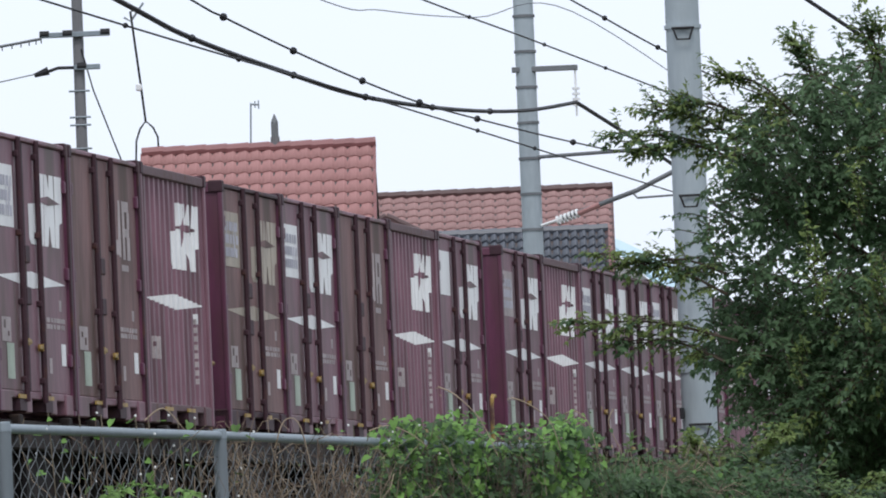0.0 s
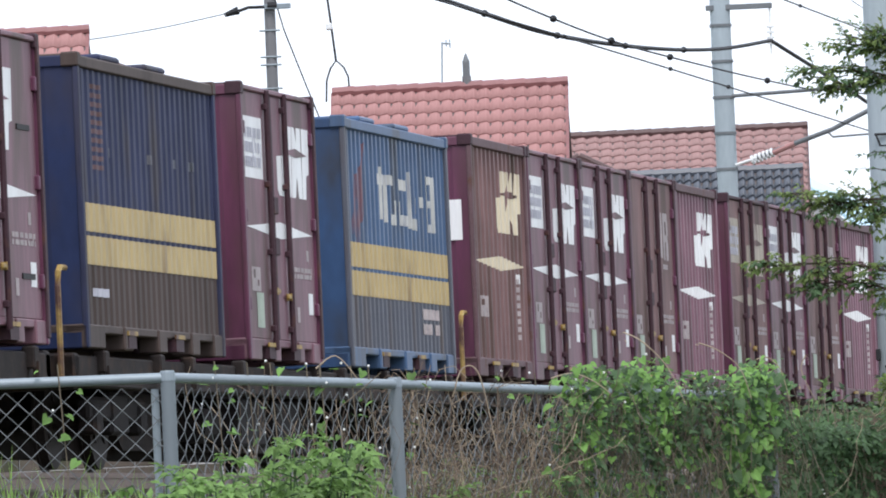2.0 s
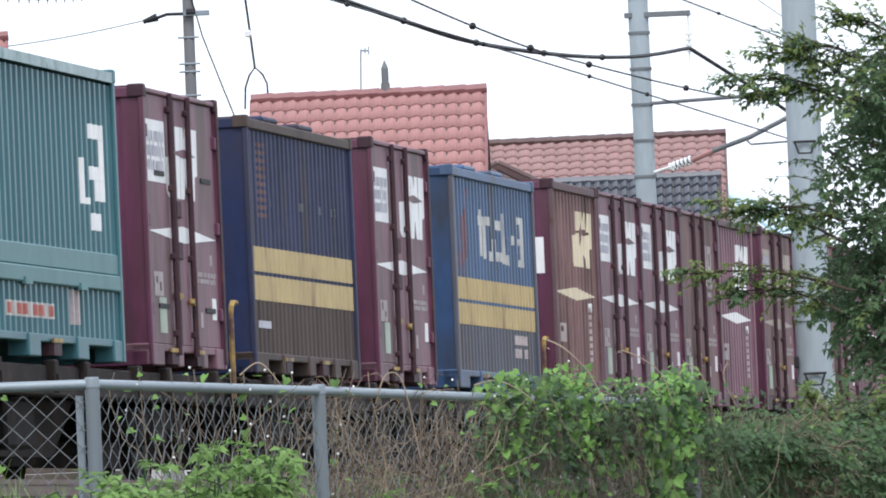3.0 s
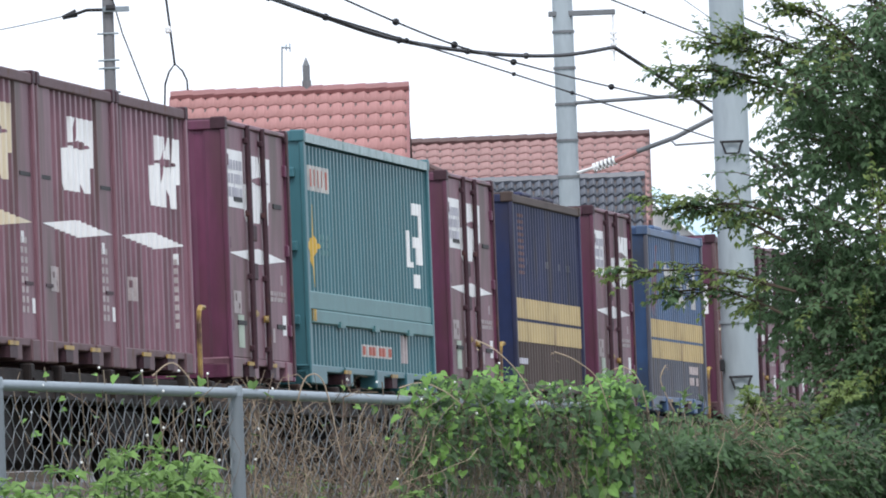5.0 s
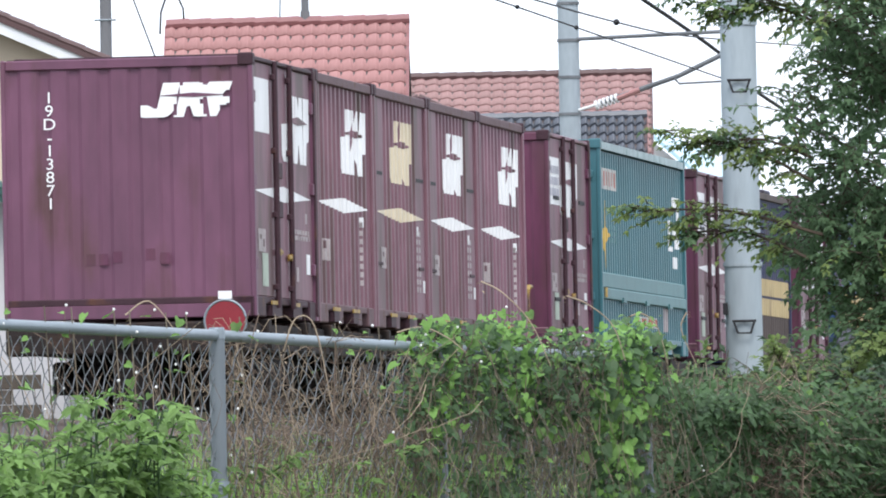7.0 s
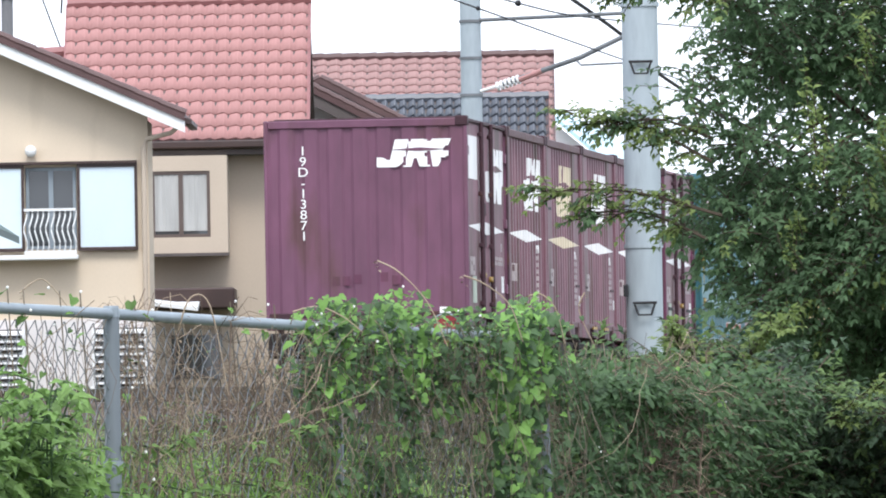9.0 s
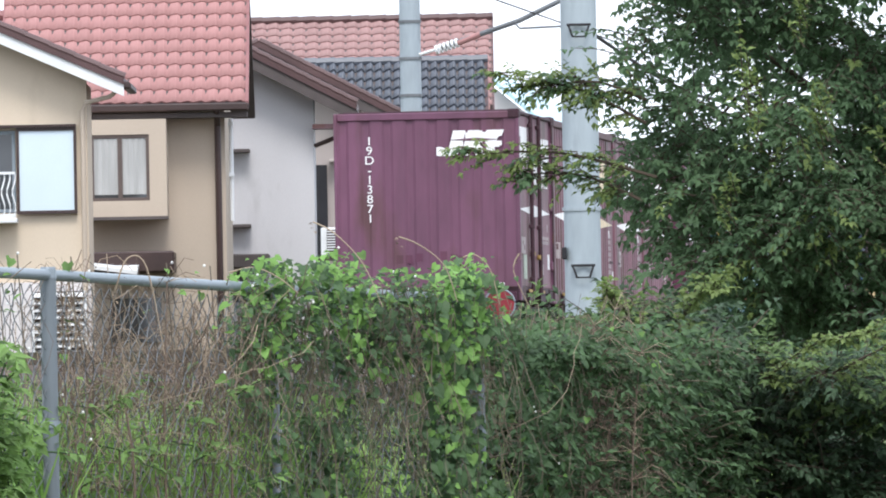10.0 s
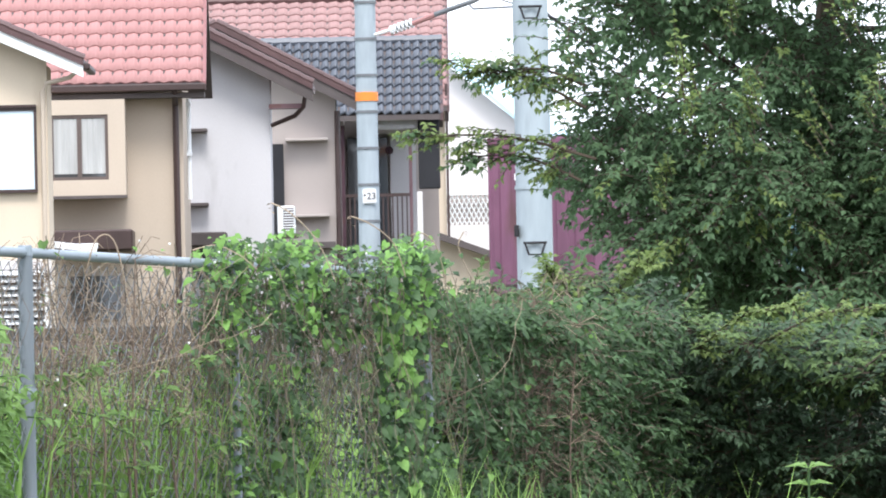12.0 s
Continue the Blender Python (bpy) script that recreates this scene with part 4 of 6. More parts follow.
def tile_mesh(name, w, h, mat, thick=0.02, wave=0.017, lip=0.033):
    """One S-shaped pantile: x across, y up the slope, z out of the roof."""
    m = Mesh()
    n = 8
    prof = [(w * i / n, wave * math.sin(2 * math.pi * i / n - 0.6) + 0.4 * wave * math.cos(4 * math.pi * i / n)) for i in range(n + 1)]
    v = []
    for y, lift in ((0.0, lip), (h * 1.12, 0.012)):
        v += [(x, y, z + lift) for x, z in prof]
    v += [(x, 0.0, z + lip - thick - 0.012) for x, z in prof]
    k = n + 1
    f = [(i, i + 1, k + i + 1, k + i) for i in range(n)] + [(2 * k + i, 2 * k + i + 1, i + 1, i) for i in range(n)]
    m.add(v, f)
    me = m.data(name)
    me.materials.append(mat)
    me.polygons.foreach_set("use_smooth", [i < n for i in range(len(f))])
    return me


def tiled_roof(house, x0, x1, eave, ridge, tile_w, rows, mat, thick=0.1, ridge_mat=None, verge=True, wave=0.017, lip=0.033):
    """A roof slope that faces the camera, from the eave (y, z) up to the ridge (y, z), covered with separate tiles, and the plain slope behind it."""
    (ye, ze), (yr, zr) = eave, ridge
    run, rise = yr - ye, zr - ze
    slope = math.hypot(run, rise)
    deck = Mesh().add([(x, y, z) for x in (x0, x1) for y, z in ((ye, ze), (yr, zr), (yr + run, ze), (yr + run, ze - thick), (yr, zr - thick), (ye, ze - thick))],
                      [(0, 1, 2, 3, 4, 5), (11, 10, 9, 8, 7, 6)] + [(i, i + 6, (i + 1) % 6 + 6, (i + 1) % 6) for i in range(6)])
    roof = part("roof", deck, SOFFIT, house)
    cols = max(1, round((x1 - x0) / tile_w))
    w = (x1 - x0) / cols
    h = slope / rows
    me = tile_mesh("roof_tile", w, h, mat, wave=wave, lip=lip)
    tilt = math.degrees(math.atan2(rise, run))
    for j in range(rows):
        for i in range(cols):
            t = part("roof_tile", me, mat, roof)
            t.matrix_basis = pose(x0 + i * w, ye + run * j / rows, ze + rise * j / rows, tilt, 0, 0)
    n = round((x1 - x0) / 0.36)
    cap = Mesh().tube([(0, 0, 0.03), ((x1 - x0) / n * 1.06, 0, 0.045)], 0.085, 8).data("ridge_tile")
    for i in range(n):
        part("ridge_tile", cap, ridge_mat or mat, roof).location = (x0 + (x1 - x0) * i / n, yr, zr)
    if verge:
        for x in (x0 - 0.02, x1 - 0.03):
            m = Mesh().add([(q, y, z) for q in (x, x + 0.05) for y, z in ((ye - 0.02, ze - 0.12), (yr, zr - 0.12), (yr, zr + 0.02), (ye - 0.02, ze + 0.02))],
                           [(0, 1, 2, 3), (7, 6, 5, 4), (0, 4, 5, 1), (1, 5, 6, 2), (2, 6, 7, 3), (3, 7, 4, 0)])
            part("verge_trim", m, RIDGE_RED if mat is TILE_RED else TILE_VERGE, roof)
    return roof


def holed_wall(m, x0, x1, z0, z1, y0, y1, hole):
    """An upright wall with one opening, as eight joined blocks round it."""
    a, b, c, d = hole
    xs, zs = (x0, a, b, x1), (z0, c, d, z1)
    for i in range(3):
        for k in range(3):
            if (i, k) != (1, 1):
                m.box(xs[i], xs[i + 1], y0, y1, zs[k], zs[k + 1])
    return m.weld()


def casement(house, x0, x1, z0, z1, y, panes=2, frame_mat=BROWN_METAL, curtain=True):
    w = part("window", Mesh().box(x0, x1, y, y + 0.06, z0, z0 + 0.05).box(x0, x1, y, y + 0.06, z1 - 0.05, z1).box(x0, x0 + 0.05, y, y + 0.06, z0 + 0.05, z1 - 0.05).box(x1 - 0.05, x1, y, y + 0.06, z0 + 0.05, z1 - 0.05), frame_mat, house)
    for i in range(panes):
        a, b = x0 + 0.05 + (x1 - x0 - 0.1) * i / panes, x0 + 0.05 + (x1 - x0 - 0.1) * (i + 1) / panes
        if i:
            part("mullion", box(a - 0.035, a + 0.035, y - 0.008, y + 0.05, z0 + 0.05, z1 - 0.05), frame_mat, w)
        part("pane", box(a, b, y + 0.03, y + 0.036, z0 + 0.05, z1 - 0.05), GLASS, w)
        if curtain:
            pts = [(a + (b - a) * k / 14, y + 0.018 + 0.006 * math.sin(k * 1.9 + i)) for k in range(15)]
            part("curtain", sheet(pts, z0 + 0.1, z1 - 0.06, 0.004), CURTAIN, w, "grey white hanging curtain")
    return w


def gable_roof(house, apex, right_tip, y0, y1, thick, mat, barge, barge_high=0.15, left_tip=None):
    """A gabled roof with its ridge along y; apex and tips are (x, z)."""
    ax, az = apex
    rx, rz = right_tip
    lx, lz = left_tip or (2 * ax - rx, rz)
    for (tx, tz), name in (((rx, rz), "roof"), ((lx, lz), "roof")):
        q = [(ax, az), (tx, tz), (tx, tz + thick), (ax, az + thick)]
        if tx > ax:
            q = q[::-1]
        r = part(name, Mesh().prism(q, y0, y1), mat, house)
        b = [(ax, az + 0.0), (tx, tz + 0.0), (tx, tz - barge_high), (ax, az - barge_high)]
        if tx < ax:
            b = b[::-1]
        part("bargeboard", Mesh().prism(b[::-1], y0 + 0.03, y0 + 0.09), barge, r)
        cap = Mesh()
        n = 14
        for i in range(n):
            a, c = i / n, (i + 1.05) / n
            cap.tube([(ax + (tx - ax) * a, y0 + 0.05, az + (tz - az) * a + thick), (ax + (tx - ax) * c, y0 + 0.05, az + (tz - az) * c + thick + 0.012)], 0.06, 8)
        part("verge_tile", cap, mat, r)


def cream_house():
    h = thing("house", "cream rendered gabled house with white shuttered window", "house", group="houses beyond the railway")
    m = holed_wall(Mesh(), -14.8, -5.97, 2.45, 6.62, 140, 140.16, (-7.78, -7.02, 5.02, 6.24))
    m.prism([(-14.8, 6.62), (-5.97, 6.62), (-5.97, 7.02), (-10.5, 9.06), (-14.8, 7.1)], 140, 140.16)
    part("wall", m.weld(), PLASTER_CREAM, h)
    for b in ((-6.13, -5.97, 140.16, 141.6, 2.45, 6.9), (-14.8, -14.64, 140.16, 141.6, 2.45, 6.9), (-14.64, -6.13, 141.4, 141.6, 2.45, 6.9)):
        part("wall", box(*b), PLASTER_CREAM, h)
    gable_roof(h, (-10.5, 9.12), (-5.4, 6.86), 139.45, 141.9, 0.11, TILE_VERGE, WHITE_PAINT, 0.17)
    casement(h, -7.77, -7.03, 5.03, 6.23, 140.03, 2, GALV, curtain=False)
    part("blind", box(-7.72, -7.1, 140.12, 140.13, 5.65, 6.2), CURTAIN, h)
    for a, b in ((-8.66, -7.79), (-7.01, -6.13)):
        f = part("shutter_frame", Mesh().box(a, b, 139.9, 139.99, 5.0, 5.05).box(a, b, 139.9, 139.99, 6.22, 6.27).box(a, a + 0.04, 139.9, 139.99, 5.05, 6.22).box(b - 0.04, b, 139.9, 139.99, 5.05, 6.22), BROWN_METAL, h)
        part("shutter_panel", box(a + 0.04, b - 0.04, 139.92, 139.98, 5.05, 6.22), SHUTTER, f, "plain bluish white shutter panel")
    part("window_head", box(-8.66, -6.13, 139.86, 140.0, 6.27, 6.31), BROWN_METAL, h)
    rail = part("window_guard", Mesh().box(-7.78, -7.02, 139.62, 139.66, 5.58, 5.62).box(-7.78, -7.02, 139.62, 139.66, 4.95, 5.0), WHITE_PAINT, h, "white wavy-barred window guard")
    for i in range(10):
        x = -7.76 + i * 0.08
        part("bar", Mesh().tube([(x + 0.025 * math.sin(k * 1.05), 139.64 - 0.03 * math.sin(k * 0.5), 4.98 + 0.6 * k / 8) for k in range(9)], 0.012, 5), WHITE_PAINT, rail)
    part("window_sill", box(-8.5, -7.0, 139.6, 140.0, 4.87, 4.94, c=0.01), WHITE_PAINT, h)
    part("wall_lamp", Mesh().ball((-7.68, 139.88, 6.47), 0.09).box(-7.74, -7.62, 139.94, 140.0, 6.42, 6.52), PORCELAIN, h, "white globe wall lamp")
    part("downpipe", Mesh().tube([(-5.5, 139.8, 6.8), (-5.62, 139.85, 6.7), (-5.98, 139.9, 6.62), (-6.03, 139.92, 6.5), (-6.03, 139.92, 2.5)], 0.035, 8), PLASTER_TAN, h, "cream painted downpipe")
    part("gutter", box(-5.42, -5.3, 139.5, 141.8, 6.8, 6.9, c=0.02), BROWN_METAL, h)
    part("plinth", box(-14.82, -5.95, 139.94, 140.0, 2.4, 4.0), PLASTER_WHITE, h)
    for x0, x1 in ((-8.32, -7.84), (-6.78, -6.05)):
        lv = part("louvre_frame", Mesh().box(x0 - 0.04, x0, 139.7, 139.94, 2.9, 3.86).box(x1, x1 + 0.04, 139.7, 139.94, 2.9, 3.86), WHITE_PAINT, h)
        for k in range(9):
            z = 2.93 + k * 0.105
            part("slat", Mesh().add([(x, y, zz) for x in (x0, x1) for y, zz in ((139.72, z), (139.88, z + 0.06), (139.88, z + 0.072), (139.72, z + 0.012))], [(0, 1, 2, 3), (7, 6, 5, 4), (0, 4, 5, 1), (1, 5, 6, 2), (2, 6, 7, 3), (3, 7, 4, 0)]), WHITE_PAINT, lv)
        part("louvre_back", box(x0, x1, 139.9, 139.935, 2.9, 3.86), SOFFIT, h)


def red_house():
    h = thing("house", "tan rendered house with a terracotta tiled roof", "house", group="houses beyond the railway")
    for b in ((-7.6, -4.25, 150.6, 150.78, 2.45, 6.85), (-7.6, -7.44, 150.78, 154.2, 2.45, 6.8), (-7.44, -4.41, 154.0, 154.2, 2.45, 6.8)):
        part("wall", box(*b), PLASTER_TAN, h)
    m = box(-4.41, -4.25, 150.78, 154.2, 2.45, 6.8)
    m.add([(x, y, z) for x in (-4.41, -4.25) for y, z in ((150.78, 6.8), (154.2, 6.8), (152.4, 9.0))], [(0, 1, 2), (5, 4, 3), (0, 3, 4, 1), (1, 4, 5, 2), (2, 5, 3, 0)])
    part("wall", m.weld(), PLASTER_TAN, h)
    tiled_roof(h, -7.75, -3.87, (150.0, 6.95), (152.4, 9.22), 0.2, 11, TILE_RED, ridge_mat=RIDGE_RED)
    # the lower wing of the same house
    tiled_roof(h, -10.2, -7.78, (150.6, 7.2), (151.8, 8.42), 0.2, 5, TILE_RED, ridge_mat=RIDGE_RED, verge=False)
    part("wing_wall", box(-10.0, -7.61, 151.0, 152.6, 2.45, 7.3), PLASTER_TAN, h)
    part("gutter", Mesh().box(-7.78, -3.85, 149.9, 150.04, 6.82, 6.94, c=0.02), BROWN_METAL, h)
    part("fascia", box(-7.74, -3.88, 150.05, 150.55, 6.72, 6.8), SOFFIT, h)
    bay = part("bay", holed_wall(Mesh(), -6.7, -5.15, 5.15, 6.7, 149.7, 149.86, (-6.34, -5.42, 5.42, 6.46)), PLASTER_TAN, h, "box bay under the eaves")
    for b in ((-6.7, -6.54, 149.86, 150.6, 5.15, 6.7), (-5.31, -5.15, 149.86, 150.6, 5.15, 6.7), (-6.54, -5.31, 149.86, 150.6, 5.15, 5.3), (-6.54, -5.31, 149.86, 150.6, 6.55, 6.7)):
        part("bay_side", box(*b), PLASTER_TAN, bay)
    casement(bay, -6.34, -5.42, 5.42, 6.46, 149.72, 2, WINDOW_BRONZE)
    part("bay_sill", box(-6.72, -5.13, 149.62, 149.7, 5.12, 5.17), SOFFIT, h)
    part("awning", box(-6.4, -5.05, 149.4, 150.6, 4.28, 4.62, c=0.03), BROWN_METAL, h, "dark brown awning over the door")
    part("porch_roof", Mesh().add([(x, y, z) for x in (-6.5, -5.6) for y, z in ((148.6, 4.36 if x < -6 else 4.24), (150.6, 4.5), (150.6, 4.56), (148.6, 4.42 if x < -6 else 4.3))], [(0, 1, 2, 3), (7, 6, 5, 4), (0, 4, 5, 1), (1, 5, 6, 2), (2, 6, 7, 3), (3, 7, 4, 0)]), WHITE_PAINT, h)
    part("downpipe", Mesh().tube([(-4.35, 149.95, 6.85), (-4.36, 150.5, 6.6), (-4.36, 150.54, 2.5)], 0.05, 8), BROWN_METAL, h)
    part("vent_pipe", Mesh().tube([(-4.16, 150.8, 6.72), (-4.16, 150.8, 5.1)], 0.035, 8).box(-4.2, -4.12, 150.7, 150.9, 5.8, 5.86).box(-4.2, -4.12, 150.7, 150.9, 6.6, 6.66), WHITE_PAINT, h, "white vent pipe")
    part("low_window", box(-6.1, -5.3, 150.55, 150.6, 3.2, 3.9), GLASS, h)


def far_red_house():
    h = thing("house", "house with a terracotta tiled roof behind the train", "house", group="houses beyond the railway")
    part("wall", Mesh().box(-17.5, -11.95, 150.3, 154.4, 2.45, 8.3), PLASTER_CREAM, h)
    tiled_roof(h, -17.7, -11.72, (150.0, 8.35), (152.2, 10.43), 0.225, 8, TILE_RED, ridge_mat=RIDGE_RED)


def small_teal_house():
    h = thing("shed", "pale rendered shed with a green pitched roof", "shed")
    part("wall", Mesh().box(-11.5, -7.95, 128, 133, 2.45, 5.2).prism([(-11.5, 5.2), (-7.95, 5.2), (-9.7, 6.3)], 128, 133).weld(), PLASTER_GREY, h)
    gable_roof(h, (-9.7, 6.42), (-7.5, 4.95), 127.5, 133.4, 0.1, TILE_GREEN, TILE_GREEN, 0.1)
    part("gutter_end", Mesh().box(-7.85, -7.6, 127.55, 127.9, 4.72, 4.86, c=0.03), WIRE, h)


def grey_house():
    h = thing("house", "pale grey rendered gabled house with brown eaves", "house", group="houses beyond the railway")
    part("wall", Mesh().box(-7.2, -2.97, 157, 158.6, 2.45, 7.05).prism([(-7.2, 7.05), (-2.97, 7.05), (-2.97, 7.3), (-5.1, 8.38), (-7.2, 7.3)], 157, 158.6).weld(), PLASTER_GREY, h)
    gable_roof(h, (-5.1, 8.52), (-2.24, 7.02), 156.4, 159.0, 0.12, TILE_VERGE, SOFFIT, 0.2)
    part("downpipe", Mesh().tube([(-2.36, 156.5, 7.0), (-2.4, 156.6, 6.75), (-2.55, 156.8, 6.6), (-2.95, 156.92, 6.45)], 0.04, 6), BROWN_METAL, h)
    part("soffit_box", box(-2.98, -2.4, 156.6, 157.0, 6.72, 6.8), PALE_RAIL, h)
    for z in (6.36, 5.12):
        part("window_hood", box(-4.6, -4.02, 156.7, 157.0, z, z + 0.06, c=0.01), SOFFIT, h)
    part("awning", Mesh().box(-4.5, -3.72, 156.3, 157.0, 4.45, 4.68, c=0.02), SOFFIT, h, "grey canopy over a window")
    part("low_window", box(-4.4, -3.8, 156.95, 157.0, 3.9, 4.4), GLASS, h)


def taupe_house():
    h = thing("house", "taupe rendered gabled house with a brown tiled roof", "house", group="houses beyond the railway")
    set_back(h, 1.062)
    part("wall", Mesh().box(-6.2, -1.96, 164, 165.8, 2.45, 7.0).prism([(-6.2, 7.0), (-1.96, 7.0), (-1.96, 7.22), (-4.0, 8.2), (-6.2, 7.2)], 164, 165.8).weld(), PLASTER_TAUPE, h)
    gable_roof(h, (-4.0, 8.36), (-1.42, 7.0), 163.4, 166.2, 0.12, TILE_VERGE, SOFFIT, 0.2)
    # flat near-black panel on the wall: the opening's shade is only its colour
    part("door_recess", box(-3.12, -2.88, 163.9, 163.99, 4.6, 6.34), WIRE, h)
    for z in (6.38, 5.05):
        part("window_hood", box(-2.84, -2.1, 163.7, 164.0, z, z + 0.05, c=0.01), PLASTER_TAUPE, h)
    part("downpipe", Mesh().tube([(-1.93, 163.9, 6.9), (-1.93, 163.9, 2.5)], 0.05, 6), BROWN_METAL, h)
    part("sill_band", box(-3.1, -2.0, 163.8, 164.0, 4.5, 4.62, c=0.01), SOFFIT, h)
    ac = thing("air_conditioner", "white outdoor air conditioner on a wall bracket", "air conditioner")
    set_back(ac, 1.062)
    part("casing", box(-2.96, -2.66, 161.3, 161.9, 4.72, 5.2, c=0.02), WHITE_PAINT, ac)
    g = part("grille", box(-2.86, -2.68, 161.27, 161.3, 4.76, 5.16), DARK_TRIM, ac)
    for k in range(9):
        part("slat", box(-2.86, -2.68, 161.25, 161.27, 4.77 + k * 0.044, 4.79 + k * 0.044), WHITE_PAINT, g)
    part("bracket", Mesh().box(-3.0, -2.62, 161.3, 162.5, 4.66, 4.71).box(-2.97, -2.9, 161.3, 164.0, 4.6, 4.66), BROWN_METAL, ac)


def dark_house():
    h = thing("house", "house with a blue grey tiled roof and dark veranda", "house", group="houses beyond the railway")
    set_back(h, 1.060)
    part("wall", box(-5.2, -1.95, 174.8, 180, 2.45, 7.2), PLASTER_TAUPE, h)
    part("wall", box(-1.947, -0.2, 177.0, 180, 2.45, 7.2), PLASTER_TAUPE, h)
    part("veranda_back", box(-1.1, -0.62, 176.9, 176.99, 4.6, 7.0), PLASTER_GREY, h)
    part("veranda_door", box(-1.9, -1.15, 176.9, 176.99, 4.6, 6.8), GLASS, h)
    tiled_roof(h, -5.4, -0.1, (173.8, 7.12), (176.2, 8.56), 0.17, 8, TILE_DARK, wave=0.034, lip=0.06)
    part("veranda_beam", box(-1.5, -0.55, 174.2, 176.9, 6.86, 7.08, c=0.02), PLASTER_GREY, h)
    part("veranda_floor", box(-1.98, -0.55, 174.2, 176.9, 4.42, 4.56), SOFFIT, h)
    rail = part("railing", box(-1.98, -0.72, 174.2, 174.25, 5.62, 5.68), BROWN_METAL, h, "dark metal veranda railing")
    part("bottom_rail", box(-1.98, -0.72, 174.2, 174.25, 4.64, 4.7), BROWN_METAL, rail)
    for k in range(15):
        part("baluster", box(-1.95 + k * 0.088, -1.92 + k * 0.088, 174.21, 174.24, 4.7, 5.62), BROWN_METAL, rail)
    part("veranda_post", box(-0.74, -0.68, 174.2, 174.28, 4.56, 6.86), PALE_RAIL, h)
    part("corner_post", box(-1.99, -1.93, 174.15, 174.8, 4.3, 6.95), DARK_TRIM, h)
    part("storm_shutter", box(-0.56, -0.16, 174.1, 174.3, 5.75, 7.05, c=0.02), WIRE, h, "dark grey shutter box")
    part("wall_vent", Mesh().disc((-1.12, 174.7 + 2.1, 6.55), 0.08, (0, 1, 0), 0.05, 16), DARK_TRIM, h)
    part("white_post", box(-0.6, -0.5, 174.0, 174.1, 2.5, 5.7), PLASTER_WHITE, h)
    part("veranda_wall", box(-1.95, -0.55, 174.3, 176.9, 2.45, 4.42), PLASTER_TAUPE, h)


def brown_house():
    h = thing("house", "tall house with a brown tiled roof", "house", group="houses beyond the railway")
    set_back(h, 1.060)
    part("wall", Mesh().box(-4.8, -0.06, 189.2, 195.0, 2.45, 8.1), PLASTER_CREAM, h)
    tiled_roof(h, -5.0, 0.02, (188.6, 7.75), (192, 10.05), 0.26, 15, TILE_BROWN, ridge_mat=TILE_VERGE)
    part("gable_trim", box(-0.05, 0.0, 188.9, 189.2, 2.5, 8.2), BROWN_METAL, h)


def white_house():
    h = thing("house", "white rendered house with pale blue roof and lattice balcony", "house", group="houses beyond the railway")
    set_back(h, 1.070)
    part("wall", Mesh().prism([(-0.6, 2.45), (3.6, 2.45), (3.6, 6.0), (0.05, 8.95), (-0.6, 8.4)], 200, 206), PLASTER_WHITE, h)
    part("roof", Mesh().add([(0.0, 203, 9.45), (1.35, 203, 8.75), (2.9, 203, 7.3), (3.3, 199.6, 6.2), (1.5, 199.6, 7.82), (0.05, 199.6, 9.1)] + [(0.0, 203, 9.35), (1.35, 203, 8.65), (2.9, 203, 7.2), (3.3, 199.6, 6.1), (1.5, 199.6, 7.72), (0.05, 199.6, 9.0)],
                            [(5, 4, 1, 0), (4, 3, 2, 1), (6, 7, 10, 11), (7, 8, 9, 10), (11, 10, 4, 5), (10, 9, 3, 4), (0, 1, 7, 6), (1, 2, 8, 7), (0, 6, 11, 5), (2, 3, 9, 8)]), CARPORT, h, "pale blue sheet roof")
    b = part("balcony_wall", Mesh().box(-0.6, 2.2, 196, 196.15, 4.9, 5.5).box(-0.6, 2.2, 196.15, 200, 4.9, 5.05), PLASTER_WHITE, h)
    # added grey sheet: its colour stands for the shade behind the lattice
    part("balcony_screen", box(-0.6, 2.2, 196.25, 196.3, 5.5, 6.14), PLASTER_TAUPE, b, "grey sheet standing for the shade behind the lattice")
    lat = Mesh()
    for k in range(30):
        x = -0.55 + k * 0.1
        for sgn in (1, -1):
            a, c = (x, 5.5), (x + sgn * 0.32, 6.14)
            if -0.6 <= c[0] <= 2.3:
                lat.tube([(a[0], 196.05 + 0.01 * sgn, a[1]), (c[0], 196.05 + 0.01 * sgn, c[1])], 0.014, 4)
    lat.box(-0.6, 2.2, 196.0, 196.1, 6.12, 6.18)
    part("lattice", lat, WHITE_PAINT, b, "white diamond lattice railing")
    s = thing("shed", "cream shed with a low brown lean-to roof", "shed")
    set_back(s, 1.070)
    part("wall", Mesh().prism([(-0.3, 2.4), (1.3, 2.4), (1.3, 4.45), (-0.3, 5.05)], 185, 188), PLASTER_CREAM, s)
    part("roof", Mesh().prism([(-0.5, 5.1), (1.4, 4.4), (1.4, 4.52), (-0.5, 5.24)], 184.5, 188.4), SOFFIT, s)
    w = part("cable_coil", Mesh().tube([(-0.42 + 0.16 * math.cos(a) * (1 if a < 4 else 0.8), 184.4, 5.6 + 0.28 * math.sin(a)) for a in np.linspace(-1.5, 4.2, 16)], 0.018, 5), WIRE, s)


for build in (cream_house, red_house, far_red_house, small_teal_house, grey_house, taupe_house, dark_house, brown_house, white_house):
    build()


